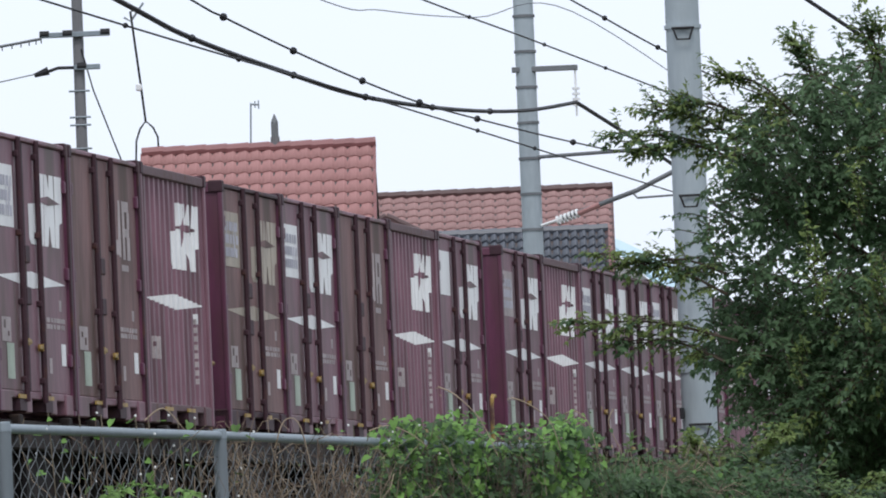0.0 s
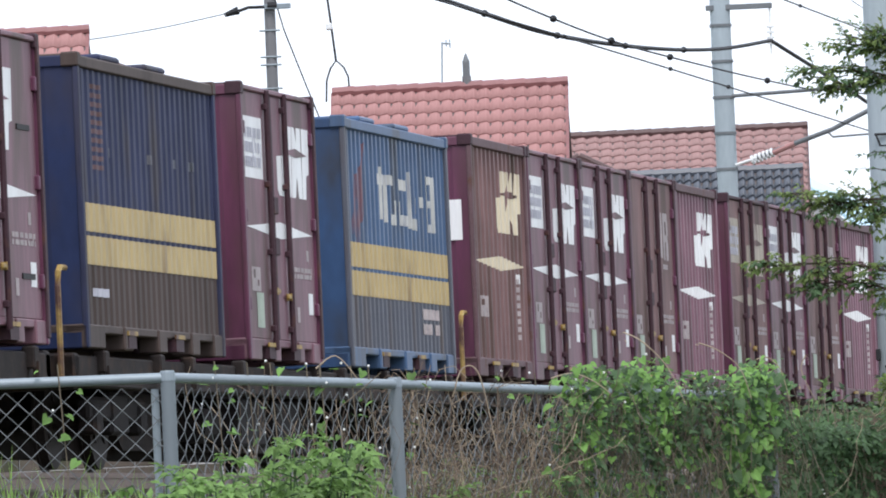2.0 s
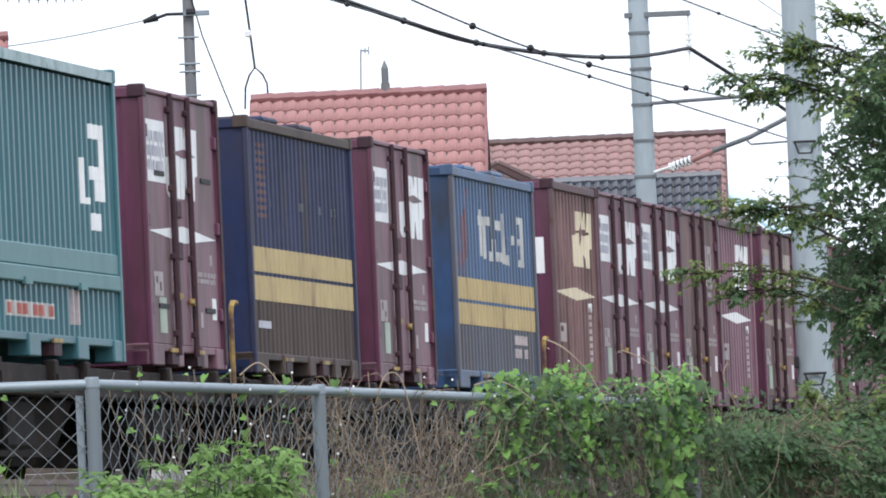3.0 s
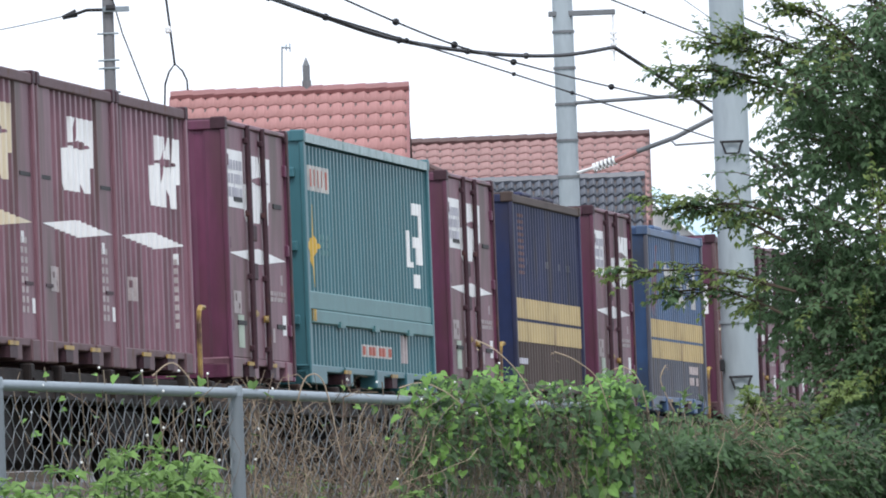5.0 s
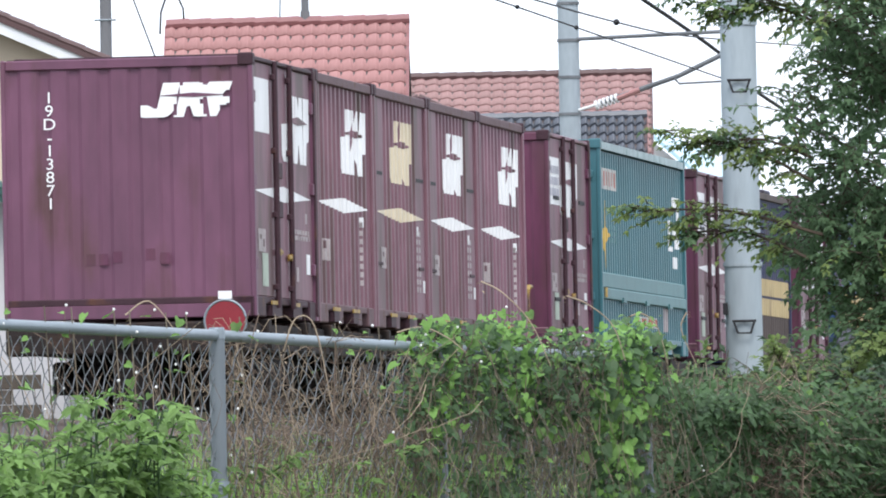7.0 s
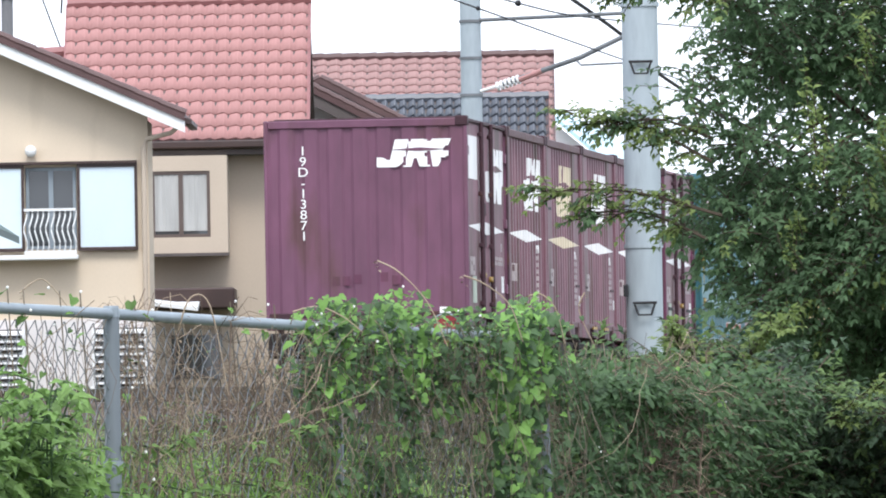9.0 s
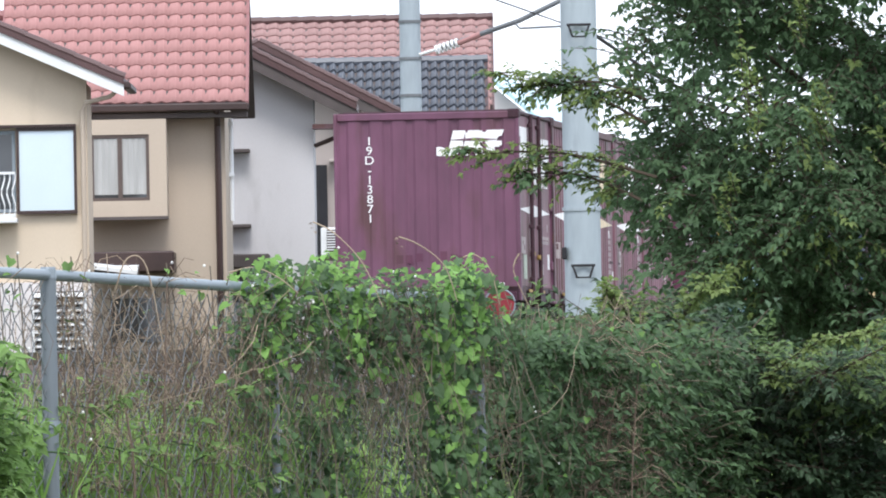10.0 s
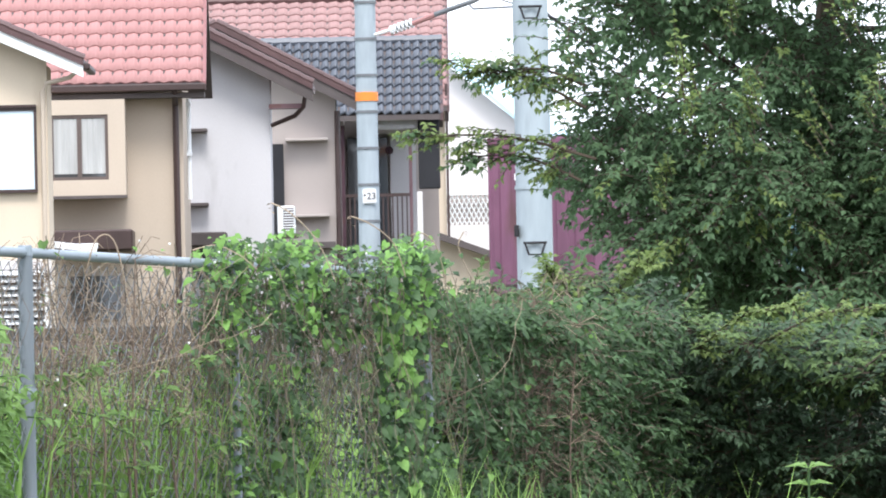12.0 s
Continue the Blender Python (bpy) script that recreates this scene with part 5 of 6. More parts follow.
# ---- roof fittings, poles and wires ----
def roof_fittings():
    a = thing("tv_antenna", "thin television antenna mast with a looped foot", "antenna")
    part("mast", Mesh().tube([(-7.66, 152.4, 9.75), (-7.72, 152.4, 10.4), (-7.8, 152.4, 11.2), (-7.84, 152.4, 11.6)], 0.022, 6), WIRE, a)
    part("loop", Mesh().tube([(-7.85, 152.4, 9.1), (-7.83, 152.4, 9.45), (-7.76, 152.4, 9.65), (-7.66, 152.4, 9.78), (-7.54, 152.4, 9.66), (-7.47, 152.4, 9.5), (-7.46, 152.4, 9.1)], 0.018, 6), WIRE, a)
    part("booster_box", box(-7.8, -7.7, 152.3, 152.42, 10.28, 10.4, c=0.02), PORCELAIN, a, "small white booster box")
    part("dipole", Mesh().tube([(-7.62, 152.4, 11.75), (-7.84, 152.4, 11.45), (-7.95, 152.4, 11.52)], 0.02, 5).tube([(-7.86, 152.4, 11.6), (-7.66, 152.4, 11.68)], 0.014, 5), GALV, a)
    b = thing("tv_antenna", "short bent television antenna on the ridge", "antenna")
    part("mast", Mesh().tube([(-5.93, 152.4, 9.25), (-5.9, 152.4, 10.0)], 0.014, 6), GALV, b)
    part("dipole", Mesh().tube([(-5.9, 152.4, 9.98), (-5.76, 152.4, 9.97)], 0.02, 6).tube([(-5.83, 152.4, 9.92), (-5.83, 152.4, 10.03)], 0.012, 5).tube([(-5.77, 152.4, 9.9), (-5.77, 152.4, 10.04)], 0.012, 5), GALV, b)
    c = thing("flue", "grey metal flue with a pointed cap", "chimney")
    part("pipe", Mesh().tube([(-5.52, 152.4, 9.25), (-5.52, 152.4, 9.42)], 0.075, 12), CONCRETE, c)
    part("cap", Mesh().tube([(-5.52, 152.4, 9.42), (-5.52, 152.4, 9.66)], 0.06, 12).tube([(-5.52, 152.4, 9.66), (-5.52, 152.4, 9.8)], 0.062, 12, 0.008), WIRE_PALE, c)


def banded_pole(name, label, x, y, r, top, bands, mat):
    t = thing(name, label, "pole", group="line-side poles")
    part("shaft", Mesh().tube([(x, y, z) for z in (ground_z(x, y) - 0.3, ground_z(x, y) - 0.28, 3.5, 5.5, 7.5, 9.5, 11.5, top - 0.02, top)], r, 28, r * 0.9), mat, t)
    smooth(t.children[0])
    for z in bands:
        part("band", Mesh().tube([(x, y, z), (x, y, z + 0.05)], r * 1.03, 28), WIRE_PALE if r < 0.21 else mat, t)
    return t


def line_poles():
    p = banded_pole("catenary_pole", "grey tubular steel catenary pole with step brackets", 1.07, 119, 0.235, 14.0, [2.9 + 1.5 * k for k in range(7)], POLE_STEEL)
    for z in (3.72, 6.71, 8.9):
        m = Mesh().tube([(1.07 - 0.15, 118.74, z), (1.07 + 0.15, 118.74, z)], 0.018, 6).tube([(1.07 - 0.13, 118.74, z), (1.07 - 0.08, 118.7, z - 0.15)], 0.014, 6).tube([(1.07 + 0.13, 118.74, z), (1.07 + 0.08, 118.7, z - 0.15)], 0.014, 6).tube([(1.07 - 0.09, 118.7, z - 0.15), (1.07 + 0.09, 118.7, z - 0.15)], 0.012, 6)
        part("step_bracket", m, WIRE, p, "small dark step bracket")
    part("lock_clip", box(0.81, 0.87, 118.8, 118.9, 3.8, 3.95, c=0.01), WIRE, p)
    q = banded_pole("catenary_pole", "grey tubular catenary pole with an orange band and number plate", -1.46, 170, 0.2, 14.5, [4.4 + 0.66 * k for k in range(15)], POLE_STEEL)
    part("orange_band", Mesh().tube([(-1.46, 170, 7.26), (-1.46, 170, 7.42)], 0.207, 28), ORANGE, q)
    plate = part("number_plate", box(-1.57, -1.32, 169.76, 169.79, 5.4, 5.66, c=0.02), WHITE_PAINT, q, "white plate marked 23")
    cu = bpy.data.curves.new("digits", "FONT")
    cu.body, cu.size, cu.align_x, cu.align_y, cu.extrude = "23", 0.17, "CENTER", "CENTER", 0.002
    o = new("digits_text", cu)
    me = o.to_mesh().copy()
    bpy.data.objects.remove(o)
    me.transform(pose(-1.41, 169.75, 5.53, 90, 0, 0))
    part("number_mark", me, WIRE, plate)
    part("dot", Mesh().disc((-1.53, 169.755, 5.55), 0.02, (0, 1, 0), 0.004, 10), WIRE, plate)
    part("top_arm", Mesh().box(-1.72, -0.5, 169.85, 169.95, 11.3, 11.4, c=0.01), WIRE_PALE, q)
    ins = Mesh().tube([(-0.55, 169.9, 11.35), (-0.55, 169.9, 10.45)], 0.02, 6)
    for k in range(4):
        ins.disc((-0.55, 169.9, 10.66 + k * 0.1), 0.07, (0, 0, 1), 0.02, 12)
    part("insulator", ins, PORCELAIN, q)
    part("stay_tube", Mesh().tube([(-1.3, 169.9, 9.72), (1.4, 169.0, 9.76)], 0.035, 8), WIRE_PALE, q)
    part("bracket_tube", Mesh().tube([(-0.9, 169.8, 8.56), (0.5, 169.3, 9.0), (1.6, 169.0, 9.5)], 0.045, 8), WIRE_PALE, q)
    part("tube_sleeve", Mesh().tube([(-0.62, 169.7, 8.63), (-0.2, 169.55, 8.78)], 0.052, 8), TILE_RED, q, "rust red tube sleeve")
    ins = Mesh().tube([(-1.3, 169.9, 8.45), (-0.9, 169.8, 8.56)], 0.03, 6)
    for k in range(6):
        u = k / 5
        ins.disc((-0.98 + 0.36 * u, 169.82 - 0.1 * u, 8.53 + 0.11 * u), 0.085, (1, -0.25, 0.3), 0.02, 12)
    part("insulator", ins, PORCELAIN, q, "white ribbed insulator")
    part("register_arm", Mesh().tube([(0.42, 169.3, 8.95), (0.5, 169.3, 8.86), (1.5, 169.0, 8.88)], 0.022, 6), WIRE_PALE, q)
    u = thing("utility_pole", "concrete utility pole with crossarms and a street light", "pole", group="line-side poles")
    part("shaft", Mesh().tube([(-10.05, 175, 2.3), (-10.0, 175, 14.5)], 0.125, 16, 0.10), CONCRETE, u)
    for z, x0, x1 in ((12.68, -10.72, -9.4), (12.05, -10.1, -9.6)):
        arm = part("crossarm", box(x0, x1, 174.8, 174.9, z - 0.05, z + 0.05, c=0.01), GALV, u)
        for x in ((x0 + 0.08, -10.2, x1 - 0.08) if z > 12.3 else (-9.95,)):
            part("insulator", Mesh().disc((x, 174.85, z + 0.02), 0.07, (1, 0, 0), 0.09, 10), WIRE, arm)
    part("street_light", Mesh().tube([(-10.05, 174.9, 12.05), (-10.4, 174.8, 12.05), (-10.6, 174.7, 11.98)], 0.035, 6).tube([(-10.58, 174.7, 12.0), (-10.85, 174.7, 11.92)], 0.08, 8, 0.04), WIRE, u, "dark lantern on a short arm")
    part("stay_wire", Mesh().tube([(-9.95, 174.9, 12.4), (-9.75, 174.9, 11.6), (-9.4, 174.9, 10.6), (-8.9, 174.9, 9.2)], 0.015, 5), WIRE, u)
    for z in (11.6, 11.1, 10.95, 10.5):
        part("step_bolt", Mesh().tube([(-10.22, 174.9, z), (-9.82, 174.9, z)], 0.02, 5), GALV, u)


def spline(pts, n=8):
    """A smooth run through points."""
    out = []
    p = [Vector(q) for q in pts]
    for i in range(len(p) - 1):
        a, b, c, d = p[max(i - 1, 0)], p[i], p[i + 1], p[min(i + 2, len(p) - 1)]
        for k in range(n):
            t = k / n
            out.append(0.5 * (2 * b + (c - a) * t + (2 * a - 5 * b + 4 * c - d) * t * t + (3 * b - 3 * c + d - a) * t ** 3))
    return out + [p[-1]]


def wires():
    def wire(label, r, pts, radius, mat=WIRE, clamps=(), clamp_r=0.04):
        t = thing("overhead_wire", label, "wire", group="overhead wires")
        path = spline([track_point(s, r, z) for s, z in pts])
        part("cable", Mesh().tube(path, radius, 6), mat, t)
        for s in clamps:
            best = min(path, key=lambda q: abs((q.x - TRACK_X) * SH + (q.y - TRACK_Y) * CH - s))
            part("clamp", Mesh().ball(best, clamp_r, 8), WIRE, t)
        return t
    wire("thick dark sagging feeder cable", -5.7, [(-20, 10.4), (10, 10.5), (34.2, 9.59), (40.5, 9.37), (49.2, 9.3), (56.1, 9.31), (65.6, 9.56), (74.1, 9.93), (81.4, 10.42)], 0.036, WIRE, (40.5, 49, 56, 63, 70), 0.055)
    wire("thick dark feeder cable beyond the pole", -5.7, [(81.4, 10.42), (96.1, 9.86), (104, 9.3), (125, 8.9), (150, 10.4)], 0.036)
    wire("thin straight contact wire over the track", -1.2, [(-60, 7.63), (4.9, 7.62), (30, 7.68), (60, 7.69), (140, 7.7)], 0.011, WIRE, (11.2, 16.2, 26, 36, 42), 0.03)
    wire("sagging messenger wire with clamps", -1.2, [(-30, 9.5), (0, 8.75), (13.8, 8.14), (16.1, 8.06), (20.9, 7.94), (26.1, 7.85), (30.8, 7.81), (36, 7.84), (45.7, 7.95), (53.3, 8.11), (70, 8.7)], 0.012, WIRE, (16.1, 20.9, 26.1, 30.8, 36, 45.7), 0.045)
    wire("thin straight contact wire over the far track", -5.0, [(20, 10.84), (56, 10.86), (72, 10.92), (100, 10.97), (160, 11.0)], 0.014, WIRE, (63.7, 72.6, 80.5), 0.035)
    wire("messenger wire over the far track", -5.0, [(50, 12.35), (74, 11.93), (80.4, 11.84), (88.2, 11.73), (100.8, 11.65), (130, 12.0)], 0.016, WIRE, (80.4, 88, 94), 0.05)
    wire("thin grey auxiliary wire", -5.7, [(20, 10.9), (50.6, 10.57), (58.3, 10.76), (68.8, 11.24), (81.4, 12.05), (110, 11.2)], 0.009, WIRE_PALE)
    t = thing("overhead_wire", "dark cable crossing high beside the tree", "wire", group="overhead wires")
    part("cable", Mesh().tube([(-2.0, 80, 9.7), (1.88, 80, 6.76), (2.59, 80, 6.24), (5.5, 80, 4.3), (9, 80, 2.2)], 0.02, 6), WIRE, t)
    t = thing("overhead_wire", "bundled street cable with hanging rings", "wire", group="overhead wires")
    path = spline([(-10.7, 174.8, 12.62), (-12.0, 174.8, 12.46), (-13.4, 174.8, 12.5), (-15.5, 174.8, 12.85), (-20, 174.8, 13.9)])
    m = Mesh().tube(path, 0.03, 6)
    for q in path:
        m.tube([q, q - Vector((0, 0, 0.09))], 0.012, 4)
    part("cable", m, WIRE_PALE, t)
    t = thing("overhead_wire", "thin service wire to the utility pole", "wire", group="overhead wires")
    part("cable", Mesh().tube(spline([(-10.8, 174.7, 11.95), (-13, 174.7, 11.62), (-18, 174.7, 11.2)]), 0.012, 5), WIRE_PALE, t)


def boundary_wall():
    w = thing("boundary_wall", "low weathered block wall before the houses", "wall", kind="structure")
    for k in range(26):
        for row in range(3):
            x = -24.0 + k * 0.8 + (0.4 if row % 2 else 0)
            part("block", box(x, x + 0.785, 137.6, 137.75, 2.36 + row * 0.2, 2.55 + row * 0.2, c=0.008), BLOCK_WALL, w)


    for k in range(20):
        for row in range(5):
            x = -24.2 + k * 0.8 - (0.4 if row % 2 else 0)
            part("block", box(x, x + 0.785, 127.0, 127.15, 2.36 + row * 0.2, 2.55 + row * 0.2, c=0.008), BLOCK_WALL, w)


boundary_wall()
roof_fittings()
line_poles()
wires()

# ---- chain-link fence ----
FENCE = [(-6.1, 28.5, 2.19), (-4.07, 28.5, 2.18), (-2.04, 28.5, 2.165), (-1.38, 30.4, 2.145), (-0.755, 32.2, 2.12), (-0.1, 34.1, 2.1), (0.55, 36.0, 2.08)]


def build_fence():
    f = thing("chain_link_fence", "grey galvanised chain-link fence overgrown with vines", "fence")
    for i, (x, y, z) in enumerate(FENCE[:6]):
        m = Mesh().tube([(x, y, q) for q in (ground_z(x, y) - 0.2, ground_z(x, y) - 0.195, z - 0.5, z + 0.007, z + 0.012)], 0.0243, 14)
        p = part("post", m, POST_STEEL, f)
        smooth(p)
        part("post_cap", Mesh().tube([(x, y, z - 0.01), (x, y, z + 0.018), (x, y, z + 0.024)], 0.0262, 14, 0.022), GALV, p)
        part("collar", Mesh().tube([(x, y, z - 0.46), (x, y, z - 0.44)], 0.03, 12), GALV, p)
    part("brace_post", Mesh().tube([(-2.085, 28.52, 1.0), (-2.085, 28.52, 2.13)], 0.013, 8), GALV, f)
    for (ax, ay, az), (bx, by, bz) in zip(FENCE[:5], FENCE[1:6]):
        a, b = Vector((ax, ay, az)), Vector((bx, by, bz))
        smooth(part("top_rail", Mesh().tube([a, a.lerp(b, 0.002), a.lerp(b, 0.5), a.lerp(b, 0.998), b], 0.017, 12), GALV, f))
        m = Mesh()
        L = (b - a).length
        n = int(L / 0.0377)
        side = (b - a).normalized()
        out = Vector((-side.y, side.x, 0)) * 0.004
        top, low = -0.03, -0.98
        rows = 26
        for k in range(n):
            u0, u1 = L * k / n, L * (k + 1) / n
            pts = []
            for j in range(rows + 1):
                zz = top + (low - top) * j / rows
                u = u0 if (j + k) % 2 else u1
                q = a + (b - a) * (u / L)
                pts.append(q + Vector((0, 0, zz)) + out * (1 if j % 2 else -1))
            v = []
            for q in pts:
                v += [q + out * 0.5, q - out * 0.25 + side * 0.0019, q - out * 0.25 - side * 0.0019]
            m.add(v, [(3 * j + c, 3 * j + (c + 1) % 3, 3 * j + 3 + (c + 1) % 3, 3 * j + 3 + c) for j in range(rows) for c in range(3)])
        tagged(part("mesh_wire", m, WIRE_PALE, f, "woven diamond wire mesh"), kind="stuff")


build_fence()


# ---- plants ----
def leaf(m, p, d, up, length, width, droop=0.2):
    """A pointed leaf folded along its midrib."""
    d = d.normalized()
    s = d.cross(up)
    if s.length < 1e-3:
        s = d.cross(Vector((1, 0, 0)))
    s.normalize()
    n = s.cross(d)
    tip = p + d * length - n * droop * length
    mid = p + d * length * 0.45
    m.add([p, mid + s * width * 0.5 + n * width * 0.18, tip, mid - s * width * 0.5 + n * width * 0.18, mid], [(0, 1, 4), (1, 2, 4), (2, 3, 4), (3, 0, 4)])


def heart(m, p, d, up, size):
    """A heart-shaped vine leaf hanging from p."""
    d = d.normalized()
    s = d.cross(up)
    if s.length < 1e-3:
        s = d.cross(Vector((1, 0, 0)))
    s.normalize()
    n = s.cross(d)
    q = lambda a, b, c: p + s * a * size + d * b * size + n * c * size
    m.add([q(0, 0, 0), q(0.3, -0.16, 0.06), q(0.48, 0.16, 0.1), q(0.3, 0.6, 0.04), q(0, 1.0, -0.12), q(-0.3, 0.6, 0.04), q(-0.48, 0.16, 0.1), q(-0.3, -0.16, 0.06), q(0, 0.45, 0)],
          [(0, 1, 2, 8), (8, 2, 3, 4), (8, 4, 5, 6), (0, 8, 6, 7)])


def rand_dir(rng, z=0.0, flat=1.0):
    a = rng.uniform(0, 2 * math.pi)
    return Vector((math.cos(a) * flat, math.sin(a) * flat, z + rng.uniform(-0.5, 0.5))).normalized()


def sprig(leaves, stems, rng, p, d, length, pairs, leaf_l, leaf_w, droop=0.5):
    """A twig with leaves in pairs."""
    pts = []
    q, v = Vector(p), Vector(d).normalized()
    for k in range(pairs + 1):
        pts.append(q.copy())
        v = (v + Vector((rng.uniform(-0.12, 0.12), rng.uniform(-0.12, 0.12), -droop * 0.12))).normalized()
        q = q + v * (length / pairs)
        side = v.cross(Vector((0, 0, 1)))
        if side.length < 1e-3:
            side = Vector((1, 0, 0))
        side.normalize()
        for sgn in (1, -1):
            ld = v * 0.5 + side * sgn * 0.7 + Vector((rng.uniform(-0.6, 0.6), rng.uniform(-0.6, 0.4), rng.uniform(-0.6, 0.3)))
            up = Vector((rng.uniform(-0.6, 0.6), rng.uniform(-1.0, 0.1), 1))
            leaf(leaves, q, ld, up, leaf_l * rng.uniform(0.7, 1.25), leaf_w * rng.uniform(0.7, 1.2))
    leaf(leaves, q, v, Vector((0, 0, 1)), leaf_l, leaf_w)
    stems.tube([pts[0], pts[len(pts) // 2], pts[-1]], 0.0035, 3, 0.0015)


def in_crown(x, z):
    """Whether a place in the tree's upright section lies in its crown."""
    for cx, cz, rx, rz in ((1.6, 3.0, 0.95, 1.1), (1.12, 3.5, 0.48, 0.46), (2.36, 3.5, 0.86, 0.98), (1.42, 3.78, 0.46, 0.34), (1.15, 2.65, 0.5, 0.5), (0.78, 2.74, 0.3, 0.15), (0.97, 3.25, 0.46, 0.36), (2.2, 2.5, 1.0, 0.9)):
        if ((x - cx) / rx) ** 2 + ((z - cz) / rz) ** 2 < 1:
            return True
    return False


def build_tree():
    rng = random.Random(11)
    t = thing("tree", "leafy tree with small dark green leaves beside the fence", "tree")
    base = Vector((1.75, 43.2, ground_z(1.75, 43.2) - 0.1))
    trunk = Mesh().tube(spline([base, base + Vector((0.05, 0, 0.9)), base + Vector((-0.08, -0.05, 1.7)), base + Vector((0.0, 0, 2.6)), base + Vector((0.1, 0.1, 3.4))]), 0.11, 10, 0.03)
    part("trunk", trunk, BARK, t)
    leaves, stems, young, limbs = Mesh(), Mesh(), Mesh(), Mesh()
    ends = []
    for k in range(18):
        while True:
            x, z = rng.uniform(0.4, 3.1), rng.uniform(2.0, 4.6)
            if in_crown(x, z):
                break
        e = Vector((x, rng.uniform(42.6, 44.6), z))
        s = base + Vector((0, 0, rng.uniform(0.9, 2.8)))
        mid = (s + e) / 2 + Vector((rng.uniform(-0.15, 0.15), 0, rng.uniform(0.0, 0.25)))
        limbs.tube(spline([s, mid, e], 5), 0.022, 6, 0.005)
        ends.append(e)
    # long sprays that reach out past the crown
    sprays = [((0.75, 42.0, 3.6), (0.12, 41.9, 3.74)), ((0.7, 42.0, 3.7), (0.3, 41.9, 3.86)), ((0.66, 42.0, 3.62), (0.24, 41.9, 3.66)),
              ((0.62, 42.0, 2.95), (0.06, 41.8, 3.14)), ((0.66, 42.0, 2.72), (-0.12, 41.8, 2.83)), ((0.6, 42, 2.62), (0.1, 41.9, 2.74)), ((0.8, 42.0, 3.75), (0.45, 41.9, 3.88)),
              ((1.0, 42.0, 3.8), (0.66, 41.9, 4.02)), ((1.1, 42, 3.9), (1.02, 41.9, 4.12)), ((1.42, 42, 4.0), (1.36, 41.9, 4.18)), ((0.62, 42, 3.05), (0.2, 41.8, 3.1)), ((1.62, 42, 4.5), (1.36, 41.9, 4.42))]
    for a, b in sprays:
        a, b = Vector(a), Vector(b)
        path = spline([a, (a + b) / 2 + Vector((0, 0, 0.05)), b], 6)
        limbs.tube(path, 0.008, 5, 0.003)
        for q in path[2:]:
            for _ in range(4):
                d = (b - a).normalized() + Vector((rng.uniform(-0.8, 0.8), rng.uniform(-0.6, 0.6), rng.uniform(-0.7, 0.6)))
                sprig(leaves if rng.random() < 0.35 else young, stems, rng, q + Vector((rng.uniform(-0.03, 0.03), 0, rng.uniform(-0.03, 0.03))), d, rng.uniform(0.06, 0.12), 4, 0.037, 0.02)
    n = 0
    while n < 7200:
        x, z = rng.uniform(0.3, 3.2), rng.uniform(1.8, 4.8)
        hole = noise.noise(Vector((x * 3.3, z * 3.3, 5.0)))
        if not in_crown(x, z) or (hole < (-0.5 if z < 2.9 else (-0.12 if x < 1.4 else -0.1))):
            continue
        lump = noise.noise(Vector((x * 2.6, z * 2.6, 1.0)))
        y = 42 + 1.0 * rng.random() ** 1.5 - 0.75 * lump
        d = Vector((rng.uniform(-0.9, 0.9), rng.uniform(-1, -0.1), rng.uniform(-0.6, 0.5)))
        pick = young if y < 42.0 and lump > 0.05 and rng.random() < 0.1 else leaves
        sprig(pick, stems, rng, (x, y, z), d, rng.uniform(0.12, 0.24), 5, 0.043, 0.023, 0.8)
        n += 1
    # young upright shoots on the face of the crown
    for x, y, z, h in ((1.02, 41.4, 3.1, 0.2), (1.08, 41.4, 3.0, 0.15), (1.36, 41.4, 2.92, 0.16), (1.36, 41.4, 3.0, 0.1), (1.66, 41.4, 2.82, 0.2), (1.9, 41.4, 2.98, 0.14), (2.05, 41.4, 2.75, 0.18), (0.95, 41.6, 2.62, 0.12), (1.78, 41.4, 3.35, 0.15), (1.25, 41.5, 3.4, 0.12)):
        for k in range(5):
            sprig(young, stems, rng, (x + rng.uniform(-0.02, 0.05), y + rng.uniform(-0.04, 0.04), z - 0.04 * k), Vector((rng.uniform(-0.7, 0.0), rng.uniform(-0.4, 0.1), 1)), h * rng.uniform(0.7, 1.0), 6, 0.036, 0.019, 0.3)
    for k in range(1000):  # the far side of the crown
        x, z = rng.uniform(0.8, 3.0), rng.uniform(1.7, 3.9)
        if in_crown(x, z):
            sprig(leaves, stems, rng, (x, 43.3 + rng.random(), z), Vector((rng.uniform(-1, 1), rng.uniform(-1, 1), rng.uniform(-0.5, 0.5))), 0.2, 4, 0.075, 0.036, 0.8)
    tagged(part("limb_growth", limbs, BARK, t), kind="stuff")
    tagged(part("twig_growth", stems, BARK, t), kind="stuff")
    tagged(part("crown", leaves, LEAF_TREE, t), kind="stuff")
    tagged(part("young_growth", young, LEAF_YOUNG, t, "yellow green young shoots"), kind="stuff")


def bush_top(x):
    return 2.02 + 0.09 * math.sin(2.1 * x + 0.9) + 0.09 * noise.noise(Vector((x * 4, 0, 0))) - (0.12 if x > 0.75 else 0.0) - (0.1 if x < 0.35 else 0.0)


